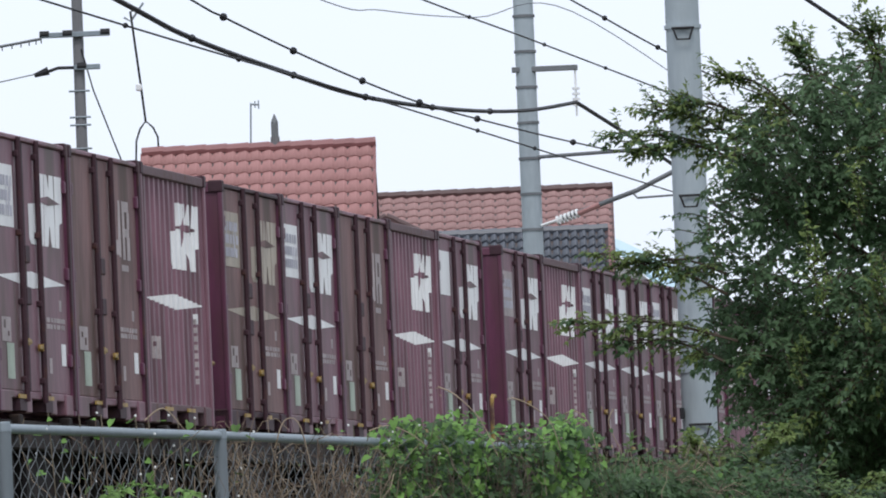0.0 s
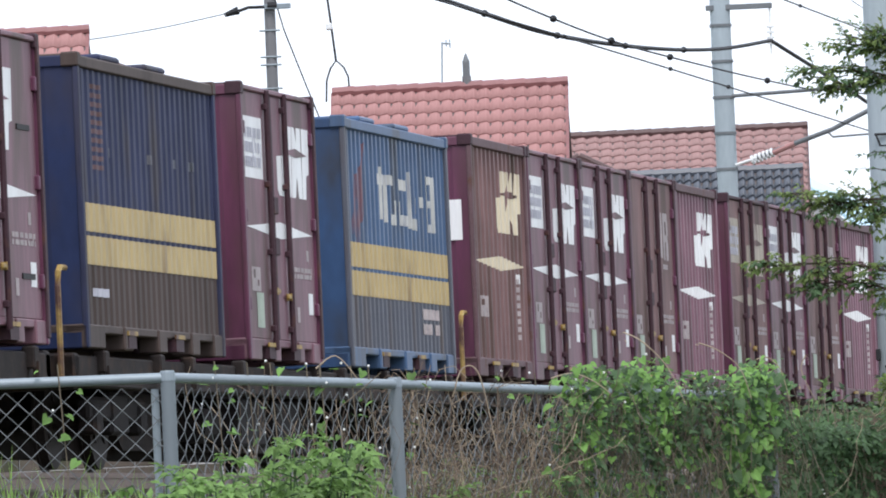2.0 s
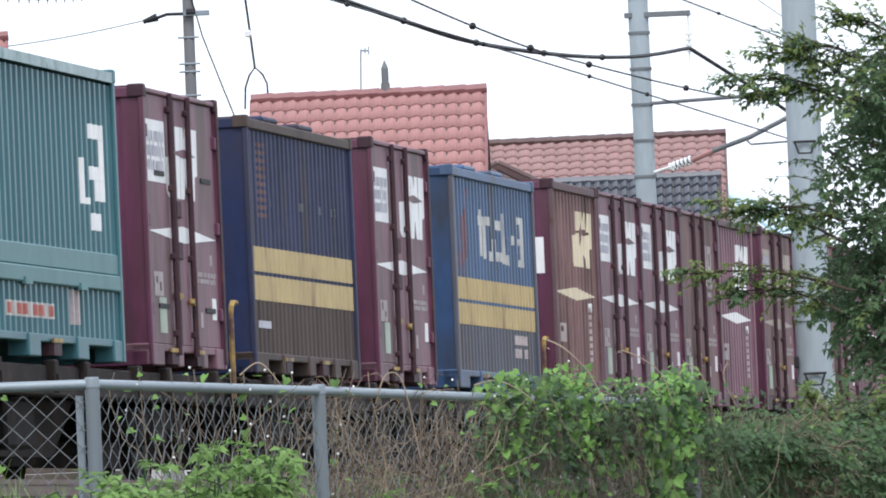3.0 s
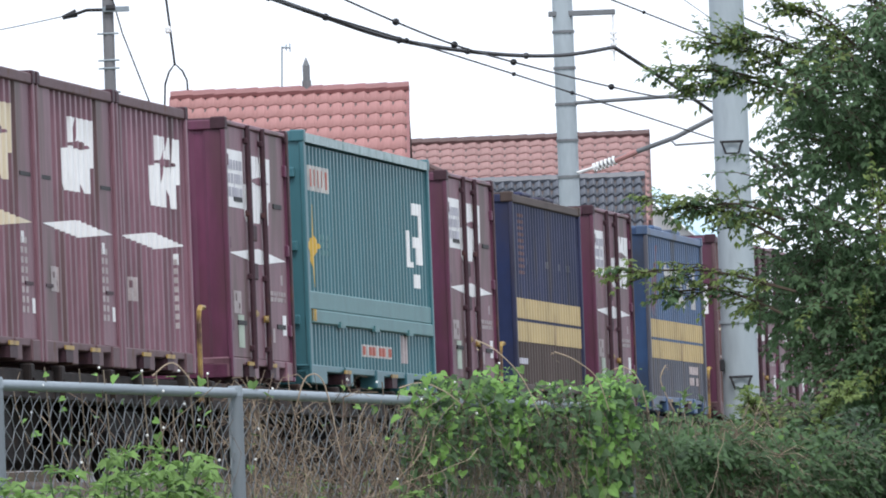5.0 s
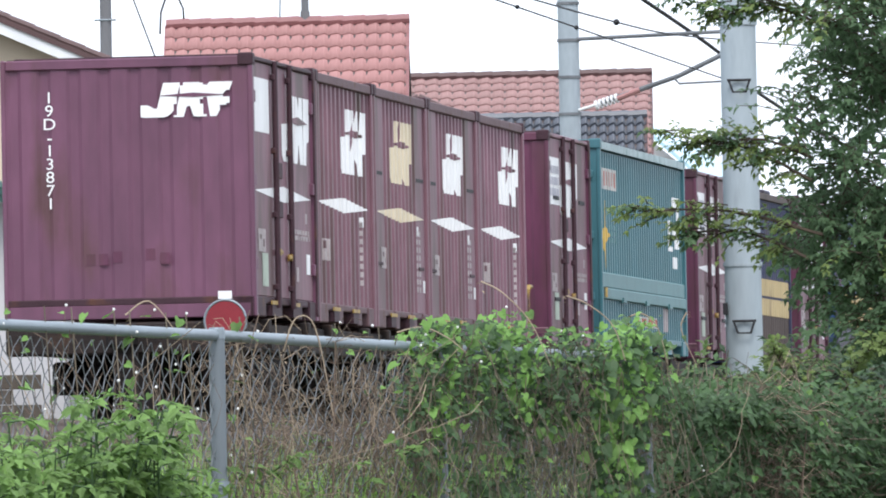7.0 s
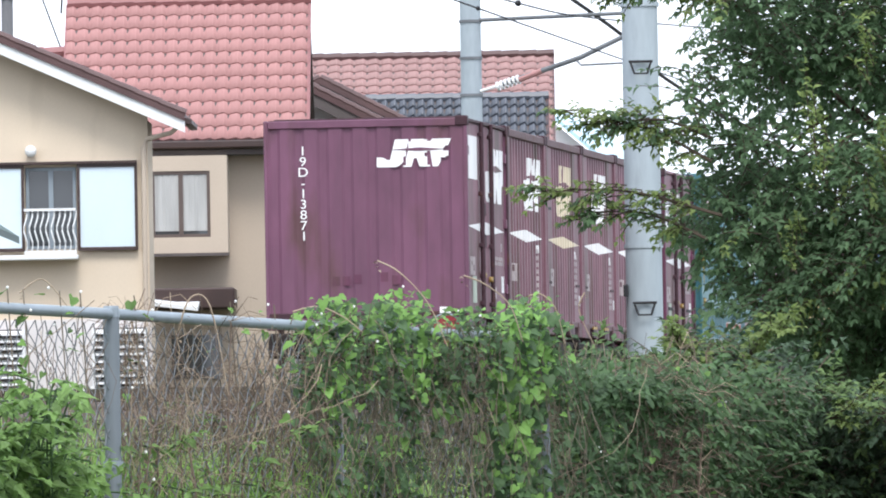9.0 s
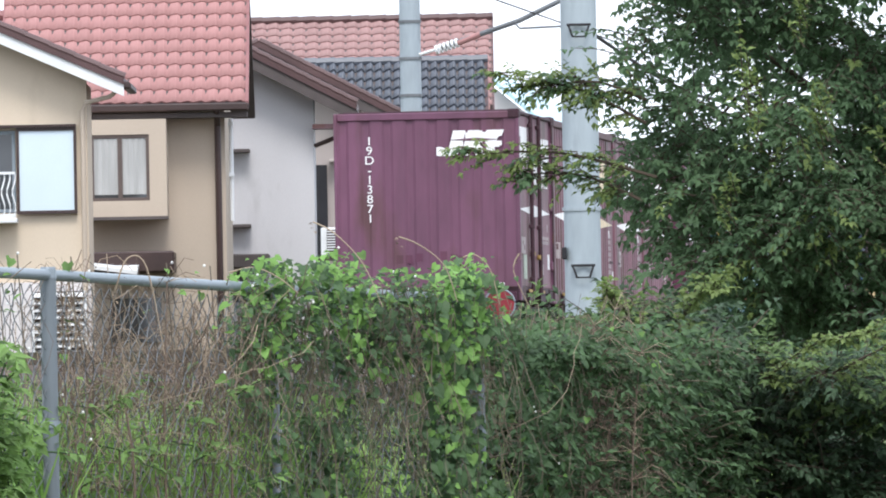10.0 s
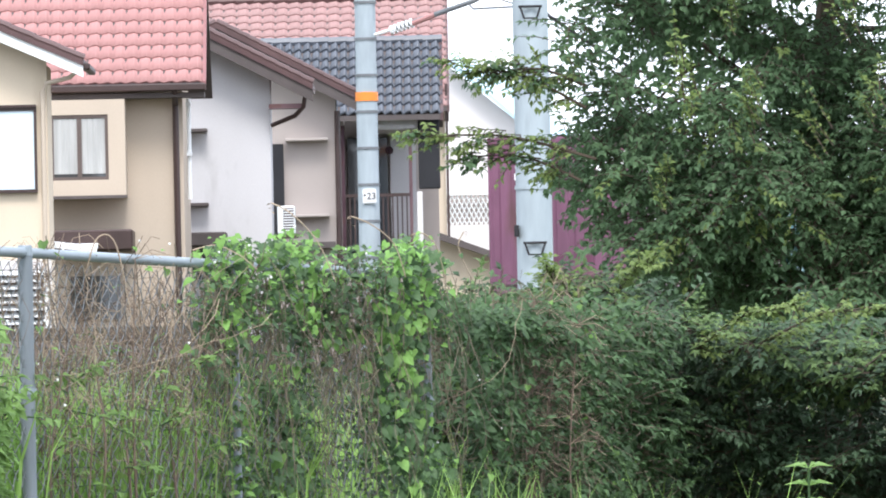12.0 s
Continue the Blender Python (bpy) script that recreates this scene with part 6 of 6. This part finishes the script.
def build_bush():
    rng = random.Random(12)
    t = thing("bush", "dense dark green bush below the tree", "bush")
    leaves, young, tips, stems = Mesh(), Mesh(), Mesh(), Mesh()
    n = 0
    while n < 5200:
        x = rng.uniform(-0.25, 3.0)
        top = bush_top(x)
        z = 0.95 + (top - 0.95) * rng.random() ** 0.62
        lump = noise.noise(Vector((x * 3.2, z * 4.2, 3))) + 0.5 * noise.noise(Vector((x * 8, z * 9, 6)))
        if lump < -0.12 and z < top - 0.08 and rng.random() < 0.9:
            continue
        y = 37.2 + min(0, x - 0.6) * 1.6 + 1.5 * max(0.0, top - 0.26 - z) + 0.5 * rng.random() ** 1.6 - 0.8 * lump
        d = Vector((rng.uniform(-1, 1), rng.uniform(-1, 0.1), rng.uniform(-0.3, 0.7)))
        # paler leaves near the top and on lumps also paint the light there
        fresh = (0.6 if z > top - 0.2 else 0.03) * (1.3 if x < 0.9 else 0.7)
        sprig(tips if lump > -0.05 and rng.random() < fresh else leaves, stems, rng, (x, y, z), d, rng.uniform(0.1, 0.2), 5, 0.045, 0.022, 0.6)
        n += 1
    # leafy shoots that arch out of the bush
    for a, b in (((0.95, 36.9, 1.82), (1.32, 36.7, 1.98)), ((1.2, 36.9, 1.84), (1.72, 36.6, 1.97)), ((0.5, 36.6, 1.95), (0.38, 36.4, 2.12)), ((0.62, 36.8, 2.0), (0.78, 36.6, 2.16)), ((1.9, 36.9, 1.8), (2.25, 36.7, 1.95))):
        path = spline([a, (Vector(a) + Vector(b)) / 2 + Vector((0, 0, 0.05)), b], 7)
        stems.tube(path, 0.004, 4, 0.002)
        for q in path:
            for _ in range(2):
                sprig(young, stems, rng, q, Vector(b) - Vector(a) + Vector((rng.uniform(-0.3, 0.3), -0.1, rng.uniform(-0.25, 0.25))), 0.07, 3, 0.036, 0.02, 0.4)
    for k in range(900):  # the far side of the bush
        x, z = rng.uniform(0.2, 3.0), rng.uniform(0.95, 1.95)
        sprig(leaves, stems, rng, (x, 38.6 + 0.6 * rng.random(), z), Vector((rng.uniform(-1, 1), rng.uniform(-1, 1), rng.uniform(-0.5, 0.5))), 0.2, 4, 0.07, 0.034, 0.7)
    tagged(part("twig_growth", stems, BARK, t), kind="stuff")
    branches = Mesh()
    for k in range(24):
        x = rng.uniform(0.3, 2.8)
        branches.tube(spline([(x, 38.2, ground_z(x, 38.2) - 0.05), (x + rng.uniform(-0.2, 0.2), 38, 1.4), (x + rng.uniform(-0.4, 0.4), 37.8, 1.9)], 4), 0.012, 5, 0.004)
    tagged(part("branch_growth", branches, BARK, t), kind="stuff")
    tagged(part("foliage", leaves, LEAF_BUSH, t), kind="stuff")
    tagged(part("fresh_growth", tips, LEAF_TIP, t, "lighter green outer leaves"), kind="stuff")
    tagged(part("young_growth", young, LEAF_YOUNG, t, "fresh yellow green tips"), kind="stuff")


def fence_at(u):
    """A place on the fence's slanting run; u from 0 at the corner post to 1 at its far end."""
    k = min(3.999, u * 4)
    i = int(k)
    a, b = Vector(FENCE[2 + i]), Vector(FENCE[3 + i])
    return a + (b - a) * (k - i)


def fresh_column(u, z):
    """How thick the fresh leaves hang at a place along the fence, z below its rail."""
    drift = 0.02 * math.sin(z * 5)
    main = 1.4 * math.exp(-((u - 0.735 - drift) / 0.032) ** 2)
    slant = 0.9 * math.exp(-((u - 0.575 - 0.22 * max(0.0, -z)) / 0.03) ** 2) if z > -0.26 else 0.0
    low = 0.5 * math.exp(-((u - 0.565) / 0.016) ** 2) * (1 if -0.75 < z < -0.3 else 0)
    first = 0.8 * math.exp(-((u - 0.505) / 0.02) ** 2) * (1 if z > -0.25 else 0)
    return min(1.0, main + slant + low + first)


def build_vines():
    rng = random.Random(13)
    t = thing("climbing_vine", "green heart-leaved vine draped over the fence", "vine")
    light, dark, stems, dots = Mesh(), Mesh(), Mesh(), Mesh()
    # thin trailing stems
    for k in range(430):
        u = 0.46 + (0.5 if k % 4 == 0 else 0.31) * rng.random()
        q = fence_at(u) + Vector((rng.uniform(-0.05, 0.05), rng.uniform(-0.14, 0.06), rng.uniform(-0.1, 0.05)))
        length = rng.uniform(0.3, 1.0)
        sway = rng.gauss(0, 0.09)
        steps = int(length / 0.08) + 2
        pts = [q + Vector((sway * j / steps + rng.gauss(0, 0.012), rng.gauss(0, 0.015), -length * j / steps)) for j in range(steps)]
        stems.tube(pts, rng.uniform(0.001, 0.0022), 3, 0.001)
    # fresh leaves hang in columns, overlapping like shingles
    n = 0
    while n < 1200:
        u, z = rng.uniform(0.46, 0.9), 0.09 - 1.05 * rng.random() ** 1.15
        if rng.random() > fresh_column(u, z) ** 1.3:
            continue
        c = fence_at(u) + Vector((rng.uniform(-0.02, 0.02), rng.uniform(-0.26, -0.1) if u > 0.69 else rng.uniform(-0.2, -0.02), z))
        d = Vector((rng.uniform(-0.7, 0.7), rng.uniform(-0.7, -0.15), rng.uniform(-1.1, -0.1)))
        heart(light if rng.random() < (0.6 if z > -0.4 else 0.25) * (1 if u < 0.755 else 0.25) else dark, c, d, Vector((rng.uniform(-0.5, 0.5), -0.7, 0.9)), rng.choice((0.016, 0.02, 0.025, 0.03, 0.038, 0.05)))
        n += 1
    # the crest that spills over the top
    for k in range(4600):
        u = 0.46 + 0.49 * rng.random()
        column = fresh_column(u, 0)
        h = (0.03 + 0.045 * math.exp(-((u - 0.655) / 0.04) ** 2) if u < 0.765 else -0.10 - 0.5 * max(0.0, u - 0.8)) + 0.1 * column + 0.06 * noise.noise(Vector((u * 30, 2, 0)))
        c = fence_at(u) + Vector((rng.uniform(-0.06, 0.06), rng.uniform(-0.18, 0.12), rng.uniform(-0.22, max(0.03 if u < 0.765 else -0.14, h))))
        d = Vector((rng.uniform(-1, 1), rng.uniform(-1, 0.1), rng.uniform(-0.7, 0.35)))
        # brighter copy mostly high on the crest, shade-toned copy below it
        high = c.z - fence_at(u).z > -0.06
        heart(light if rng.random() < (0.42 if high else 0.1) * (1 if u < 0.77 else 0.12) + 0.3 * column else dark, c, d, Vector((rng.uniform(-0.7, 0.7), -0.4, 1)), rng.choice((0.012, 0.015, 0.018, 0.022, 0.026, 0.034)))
        if high and rng.random() < 0.012:
            dots.ball(c + Vector((0, -0.05, 0.01)), 0.0045, 5)
    # small leaves lower down, shade put into their colour, in drifts with gaps between
    for k in range(6400):
        u, z = 0.46 + 0.6 * rng.random(), -rng.uniform(0.05, 1.0)
        drift = noise.noise(Vector((u * 15, z * 2.2, 4))) + 0.4 * noise.noise(Vector((u * 50, z * 9, 1)))
        if drift < (0.06 if u < 0.74 else -0.08) and not 0.485 < u < 0.515:
            continue
        p = fence_at(min(u, 1.0)) + (fence_at(1.0) - fence_at(0.8)) * max(0, (u - 1.0) / 0.2)
        c = p + Vector((rng.uniform(-0.04, 0.04), rng.uniform(-0.1, 0.1) - 0.1 * drift, z))
        d = Vector((rng.uniform(-1, 1), rng.uniform(-0.8, 0.1), rng.uniform(-1, 0.2)))
        if u > 0.9 and abs(u - 0.93) < 0.03 and -0.75 < z < -0.28:  # a thin patch where dry stalks show
            continue
        if u > 0.8 and rng.random() < 0.5:
            leaf(dark, c, d, Vector((rng.uniform(-0.8, 0.8), -0.5, 0.8)), rng.uniform(0.03, 0.06), rng.uniform(0.016, 0.03))
        else:
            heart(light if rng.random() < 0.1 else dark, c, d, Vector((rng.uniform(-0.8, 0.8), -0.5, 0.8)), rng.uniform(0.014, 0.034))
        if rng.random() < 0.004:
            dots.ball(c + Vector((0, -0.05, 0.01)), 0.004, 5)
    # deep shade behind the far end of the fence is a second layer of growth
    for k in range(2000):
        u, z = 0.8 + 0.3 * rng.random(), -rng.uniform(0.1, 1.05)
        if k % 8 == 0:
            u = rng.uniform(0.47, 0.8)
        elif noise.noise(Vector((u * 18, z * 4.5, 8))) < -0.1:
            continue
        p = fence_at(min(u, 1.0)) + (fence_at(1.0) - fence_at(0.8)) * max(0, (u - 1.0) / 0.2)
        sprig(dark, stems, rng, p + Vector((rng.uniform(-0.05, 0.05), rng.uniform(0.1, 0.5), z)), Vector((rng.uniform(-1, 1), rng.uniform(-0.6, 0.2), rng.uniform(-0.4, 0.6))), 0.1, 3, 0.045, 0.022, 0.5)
    # growth wound round the two overgrown posts
    for u, n in ((0.5, 170), (0.75, 260)):
        p = fence_at(u)
        for k in range(n):
            c = p + Vector((rng.gauss(0, 0.035), rng.uniform(-0.1, -0.03), -rng.random()))
            heart(light if rng.random() < 0.12 else dark, c, Vector((rng.uniform(-1, 1), rng.uniform(-0.8, 0), rng.uniform(-1, 0.1))), Vector((rng.uniform(-0.8, 0.8), -0.6, 0.8)), rng.uniform(0.016, 0.036))
    # a few leaves on the near bays
    for u, n in ((0.05, 6), (0.085, 9), (0.11, 6), (0.15, 14), (0.165, 16), (0.2, 10), (0.22, 5), (0.275, 14), (-0.06, 6), (0.38, 3), (0.43, 7)):
        p = fence_at(max(0, u)) + (Vector((min(0, u) * 6, 0, 0)))
        for k in range(n):
            c = p + Vector((rng.uniform(-0.07, 0.07), -0.03, 0.04 - 0.085 * k * rng.uniform(0.5, 1.1)))
            heart(light, c, Vector((rng.uniform(-0.8, 0.8), -0.5, rng.uniform(-0.8, 0.2))), Vector((rng.uniform(-0.9, 0.9), rng.uniform(-0.9, 0.2), 0.8)), rng.uniform(0.018, 0.046))
            if rng.random() < 0.35:
                dots.ball(c + Vector((0.02, -0.03, 0.02)), 0.0045, 5)
        stems.tube([p + Vector((0, -0.02, 0.06)), p + Vector((0.02, -0.02, -0.3)), p + Vector((-0.02, -0.02, -0.9))], 0.0025, 3)
    tagged(part("stem_growth", stems, VINE_STEM, t), kind="stuff")
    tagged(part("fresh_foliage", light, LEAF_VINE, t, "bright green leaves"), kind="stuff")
    tagged(part("shaded_foliage", dark, LEAF_VINE_DARK, t, "leaves toned darker green for shade"), kind="stuff")
    tagged(part("blossom", dots, FLOWER, t, "tiny white flowers"), kind="stuff")


def build_dry_tangle():
    rng = random.Random(14)
    t = thing("dead_vine_tangle", "tangle of dry brown stems woven through the fence", "dead vines")
    straw, brown = Mesh(), Mesh()
    for k in range(470):  # thin wandering stems
        u = rng.uniform(0.2, 0.74) if k % 3 else rng.uniform(0.26, 0.5)
        if k >= 360:
            u = rng.uniform(0.07, 0.25)
        if noise.noise(Vector((u * 30, 0, 7))) < -0.12:
            continue
        p = fence_at(u)
        y = rng.uniform(0.0, 0.45) if u > 0.48 else rng.uniform(-0.06, 0.4)
        c = p + Vector((0, y, rng.uniform(-0.62, -0.25)))
        v = Vector((rng.gauss(0, 0.22), rng.gauss(0, 0.1), 1)).normalized()
        top = p.z + (rng.uniform(-0.4, -0.03) if k % 11 else rng.uniform(0, 0.05))
        pts = [c]
        while len(pts) < 14 and c.z < top:
            v = (v + Vector((rng.gauss(-0.14 * v.x, 0.3), rng.gauss(0, 0.1), rng.gauss(0.1, 0.15)))).normalized()
            c = c + v * 0.06
            pts.append(c)
        (straw if rng.random() < 0.35 else brown).tube(pts, rng.uniform(0.0008, 0.0018), 3)
    stalks = [0.285, 0.325, 0.36, 0.372, 0.405, 0.42, 0.445] + [rng.uniform(0.27, 0.5) for _ in range(12)] + [rng.uniform(0.88, 0.99) for _ in range(16)]
    for k, u in enumerate(stalks):  # tall dead stalks
        p = fence_at(u) + Vector((rng.uniform(-0.03, 0.03), rng.uniform(-0.05, 0.25), 0))
        g = ground_z(p.x, p.y)
        high = p.z + rng.uniform(-0.35, 0.0)
        path = spline([(p.x + rng.uniform(-0.05, 0.05), p.y, g - 0.05), (p.x + rng.uniform(-0.05, 0.05), p.y, (g + high) / 2), (p.x + rng.uniform(-0.08, 0.08), p.y, high)], 5)
        brown.tube(path, 0.0065 if k < 7 else 0.004, 5, 0.002)
        for q in path[4:]:
            for _ in range(7):  # drooping seed twigs
                d = Vector((rng.gauss(0, 1), rng.gauss(0, 0.5), rng.uniform(0.1, 1.4))).normalized()
                m = q + d * rng.uniform(0.04, 0.1)
                (brown if rng.random() < 0.7 else straw).tube([q, m, m + Vector((d.x * 0.05, 0, -rng.uniform(0.0, 0.06)))], 0.0011, 3)
    for k in range(620):  # fine dry haze half-way up the near bays
        u = rng.uniform(0.27, 0.5)
        p = fence_at(u) + Vector((0, rng.uniform(0.05, 0.6), rng.triangular(-0.52, -0.12, -0.36)))
        d = Vector((rng.gauss(0, 0.7), rng.gauss(0, 0.4), rng.uniform(0.0, 1.0))).normalized() * rng.uniform(0.05, 0.13)
        (straw if rng.random() < 0.3 else brown).tube([p, p + d * 0.5 + Vector((0, 0, 0.01)), p + d], 0.0011, 3)
    for k in range(55):  # loops and arcs
        u = rng.uniform(0.25, 0.68)
        p = fence_at(u)
        r = rng.uniform(0.05, 0.16)
        a0, a1 = rng.uniform(0, 3), rng.uniform(3.5, 6)
        z = rng.uniform(-0.45, -0.1)
        pts = [p + Vector((r * 0.6 * math.cos(a), -0.05, z + r * 1.2 * math.sin(a))) for a in np.linspace(a0, a1, 9)]
        straw.tube(pts, rng.uniform(0.0008, 0.0015), 3)
    tagged(part("stem_tangle", brown, DRY_BROWN, t), kind="stuff")
    tagged(part("pale_stem_tangle", straw, STRAW, t, "pale straw stems"), kind="stuff")
    shoots = thing("dry_tendrils", "pale arching tendrils above the fence", "dead vines")
    for path in ([(-0.62, 32.6, 2.34), (-0.55, 32.5, 2.3), (-0.46, 32.5, 2.2), (-0.4, 32.5, 2.06)], [(-0.35, 33.2, 2.3), (-0.28, 33.2, 2.27), (-0.2, 33.2, 2.2), (-0.16, 33.2, 2.08)],
                 [(-0.88, 32.0, 2.17), (-0.8, 32.0, 2.185), (-0.72, 32.0, 2.15), (-0.66, 32.0, 2.1)], [(0.05, 34.4, 2.26), (0.03, 34.4, 2.2), (0.08, 34.4, 2.08)], [(-0.15, 34, 2.24), (-0.1, 34, 2.25), (-0.05, 34, 2.2), (-0.02, 34, 2.08)],
                 [(-1.2, 30.9, 2.1), (-1.16, 30.9, 2.2), (-1.1, 30.9, 2.17), (-1.05, 30.9, 1.9)], [(-1.62, 29.8, 2.2), (-1.55, 29.8, 2.24), (-1.48, 29.8, 2.16)]):
        m = Mesh().tube(spline(path, 5), 0.003, 5, 0.0014)
        p = Vector(path[0])
        for k in range(4):
            leaf(m, p + Vector((0, 0, -0.01 * k)), rand_dir(rng), Vector((0, 0, 1)), 0.02, 0.01)
        part("tendril", m, STRAW, shoots)


def build_weeds():
    rng = random.Random(15)
    t = thing("weeds", "bright green leafy weeds at the foot of the fence", "weeds", kind="stuff")
    leaves, stems = Mesh(), Mesh()
    for k in range(330):
        u = rng.random()
        x = -3.6 + 2.15 * u
        y = 27.9 - 0.5 * rng.random() + max(0, (x + 2.0)) * 2.4 - 0.3
        top = 1.62 + 0.28 * math.exp(-((x + 1.62) / 0.45) ** 2) + 0.12 * math.exp(-((x + 3.0) / 0.5) ** 2) + rng.uniform(-0.2, 0.04)
        g = ground_z(x, y)
        pts = [Vector((x, y, g - 0.03)), Vector((x + rng.uniform(-0.06, 0.06), y, (g + top) / 2)), Vector((x + rng.uniform(-0.1, 0.1), y, top))]
        stems.tube(pts, 0.003, 3)
        for j in range(11):
            f = 0.3 + 0.7 * j / 10
            c = pts[0].lerp(pts[2], f)
            sprig(leaves, stems, rng, c, rand_dir(rng, 0.25), 0.07, 3, 0.05, 0.026, 0.6)
    for k in range(360):  # low growth just behind the fence
        p = fence_at(rng.uniform(0.1, 0.6)) + Vector((rng.uniform(-0.1, 0.1), rng.uniform(0.06, 0.9), 0))
        if noise.noise(Vector((p.x * 5, p.y, 2))) < -0.1:
            continue
        sprig(leaves, stems, rng, (p.x, p.y, ground_z(p.x, p.y) + 0.68 * rng.random() ** 0.9), rand_dir(rng, 0.3), 0.1, 3, 0.05, 0.022, 0.5)
    part("stem_growth", stems, LEAF_VINE_DARK, t)
    tagged(part("foliage", leaves, WEED, t), kind="stuff")
    g = Mesh()
    def blade(x, y, h, w):
        z = ground_z(x, y)
        a = rng.uniform(0, 6.28)
        d = Vector((math.cos(a), math.sin(a), 0))
        s = Vector((-d.y, d.x, 0)) * w
        b = rng.uniform(0.1, 0.5) * h
        p0, p1, p2 = Vector((x, y, z - 0.03)), Vector((x, y, z + h * 0.6)) + d * b * 0.3, Vector((x, y, z + h)) + d * b
        g.add([p0 - s, p0 + s, p1 - s * 0.8, p1 + s * 0.8, p2], [(0, 1, 3, 2), (2, 3, 4)])
    for k in range(5200):
        x, y = rng.uniform(-6.5, 2.5), 30 + 32 * rng.random() ** 1.6
        if r_of(x, y) > 2.0 and (x < -2.0 or y > 28.8 + (x + 2.04) * 2.9):
            blade(x, y, rng.uniform(0.25, 0.62), 0.006)
    for k in range(900):
        x, y = rng.uniform(-2.6, 1.4), rng.uniform(26.5, 34)
        if r_of(x, y) > 9.3 and (x > 0.1 or x < -1.5) and noise.noise(Vector((x * 2.2, 3.0, 0))) > 0.1:
            blade(x, y, rng.uniform(0.2, 0.5), 0.005)
    for k in range(9000):  # grass on the slope up to the line
        x, y = rng.uniform(-4.2, 0.2), 32 + 26 * rng.random()
        if y > 29.6 + (x + 2.04) * 2.9 and r_of(x, y) > 2.5:
            blade(x, y, rng.uniform(0.18, 0.5), rng.uniform(0.004, 0.01))
    for k in range(2200):  # tall grass just behind the near bays
        p = fence_at(rng.uniform(0.12, 0.6))
        x, y = p.x + rng.uniform(-0.12, 0.06), p.y + rng.uniform(0.08, 1.6)
        blade(x, y, 0.25 + 0.5 * rng.random() ** 0.8, rng.uniform(0.003, 0.008))
    for k in range(300):  # blades near the camera's side
        x, y = rng.gauss(0.12, 0.35), rng.uniform(24, 28)
        blade(x, y, 1.6 - 0.0092 * y - ground_z(x, y) + rng.uniform(-0.14, 0.0) + (0.18 * rng.random() ** 1.5 if x > -0.5 else 0), rng.uniform(0.003, 0.006))
    tagged(part("grass", g, GRASS), "long green grass on the verge", "grass", kind="stuff")
    p = thing("weed_plant", "small green plant with lobed leaves", "plant")
    m, st = Mesh(), Mesh()
    c = Vector((1.0, 26.5, 1.42))
    st.tube([Vector((1.0, 26.5, ground_z(1.0, 26.5) - 0.03)), c], 0.004, 5)
    for z in (0.0, -0.05, -0.1):
        for k in range(6):
            a = k * 1.05 + z * 20
            leaf(m, c + Vector((0, 0, z)), Vector((math.cos(a), math.sin(a) * 0.6, 0.25)), Vector((0, -0.4, 1)), 0.07, 0.03)
    part("stem", st, LEAF_VINE_DARK, p)
    part("leaf_rosette", m, WEED, p)


build_tree()
build_bush()
build_vines()
build_dry_tangle()
build_weeds()


motions()
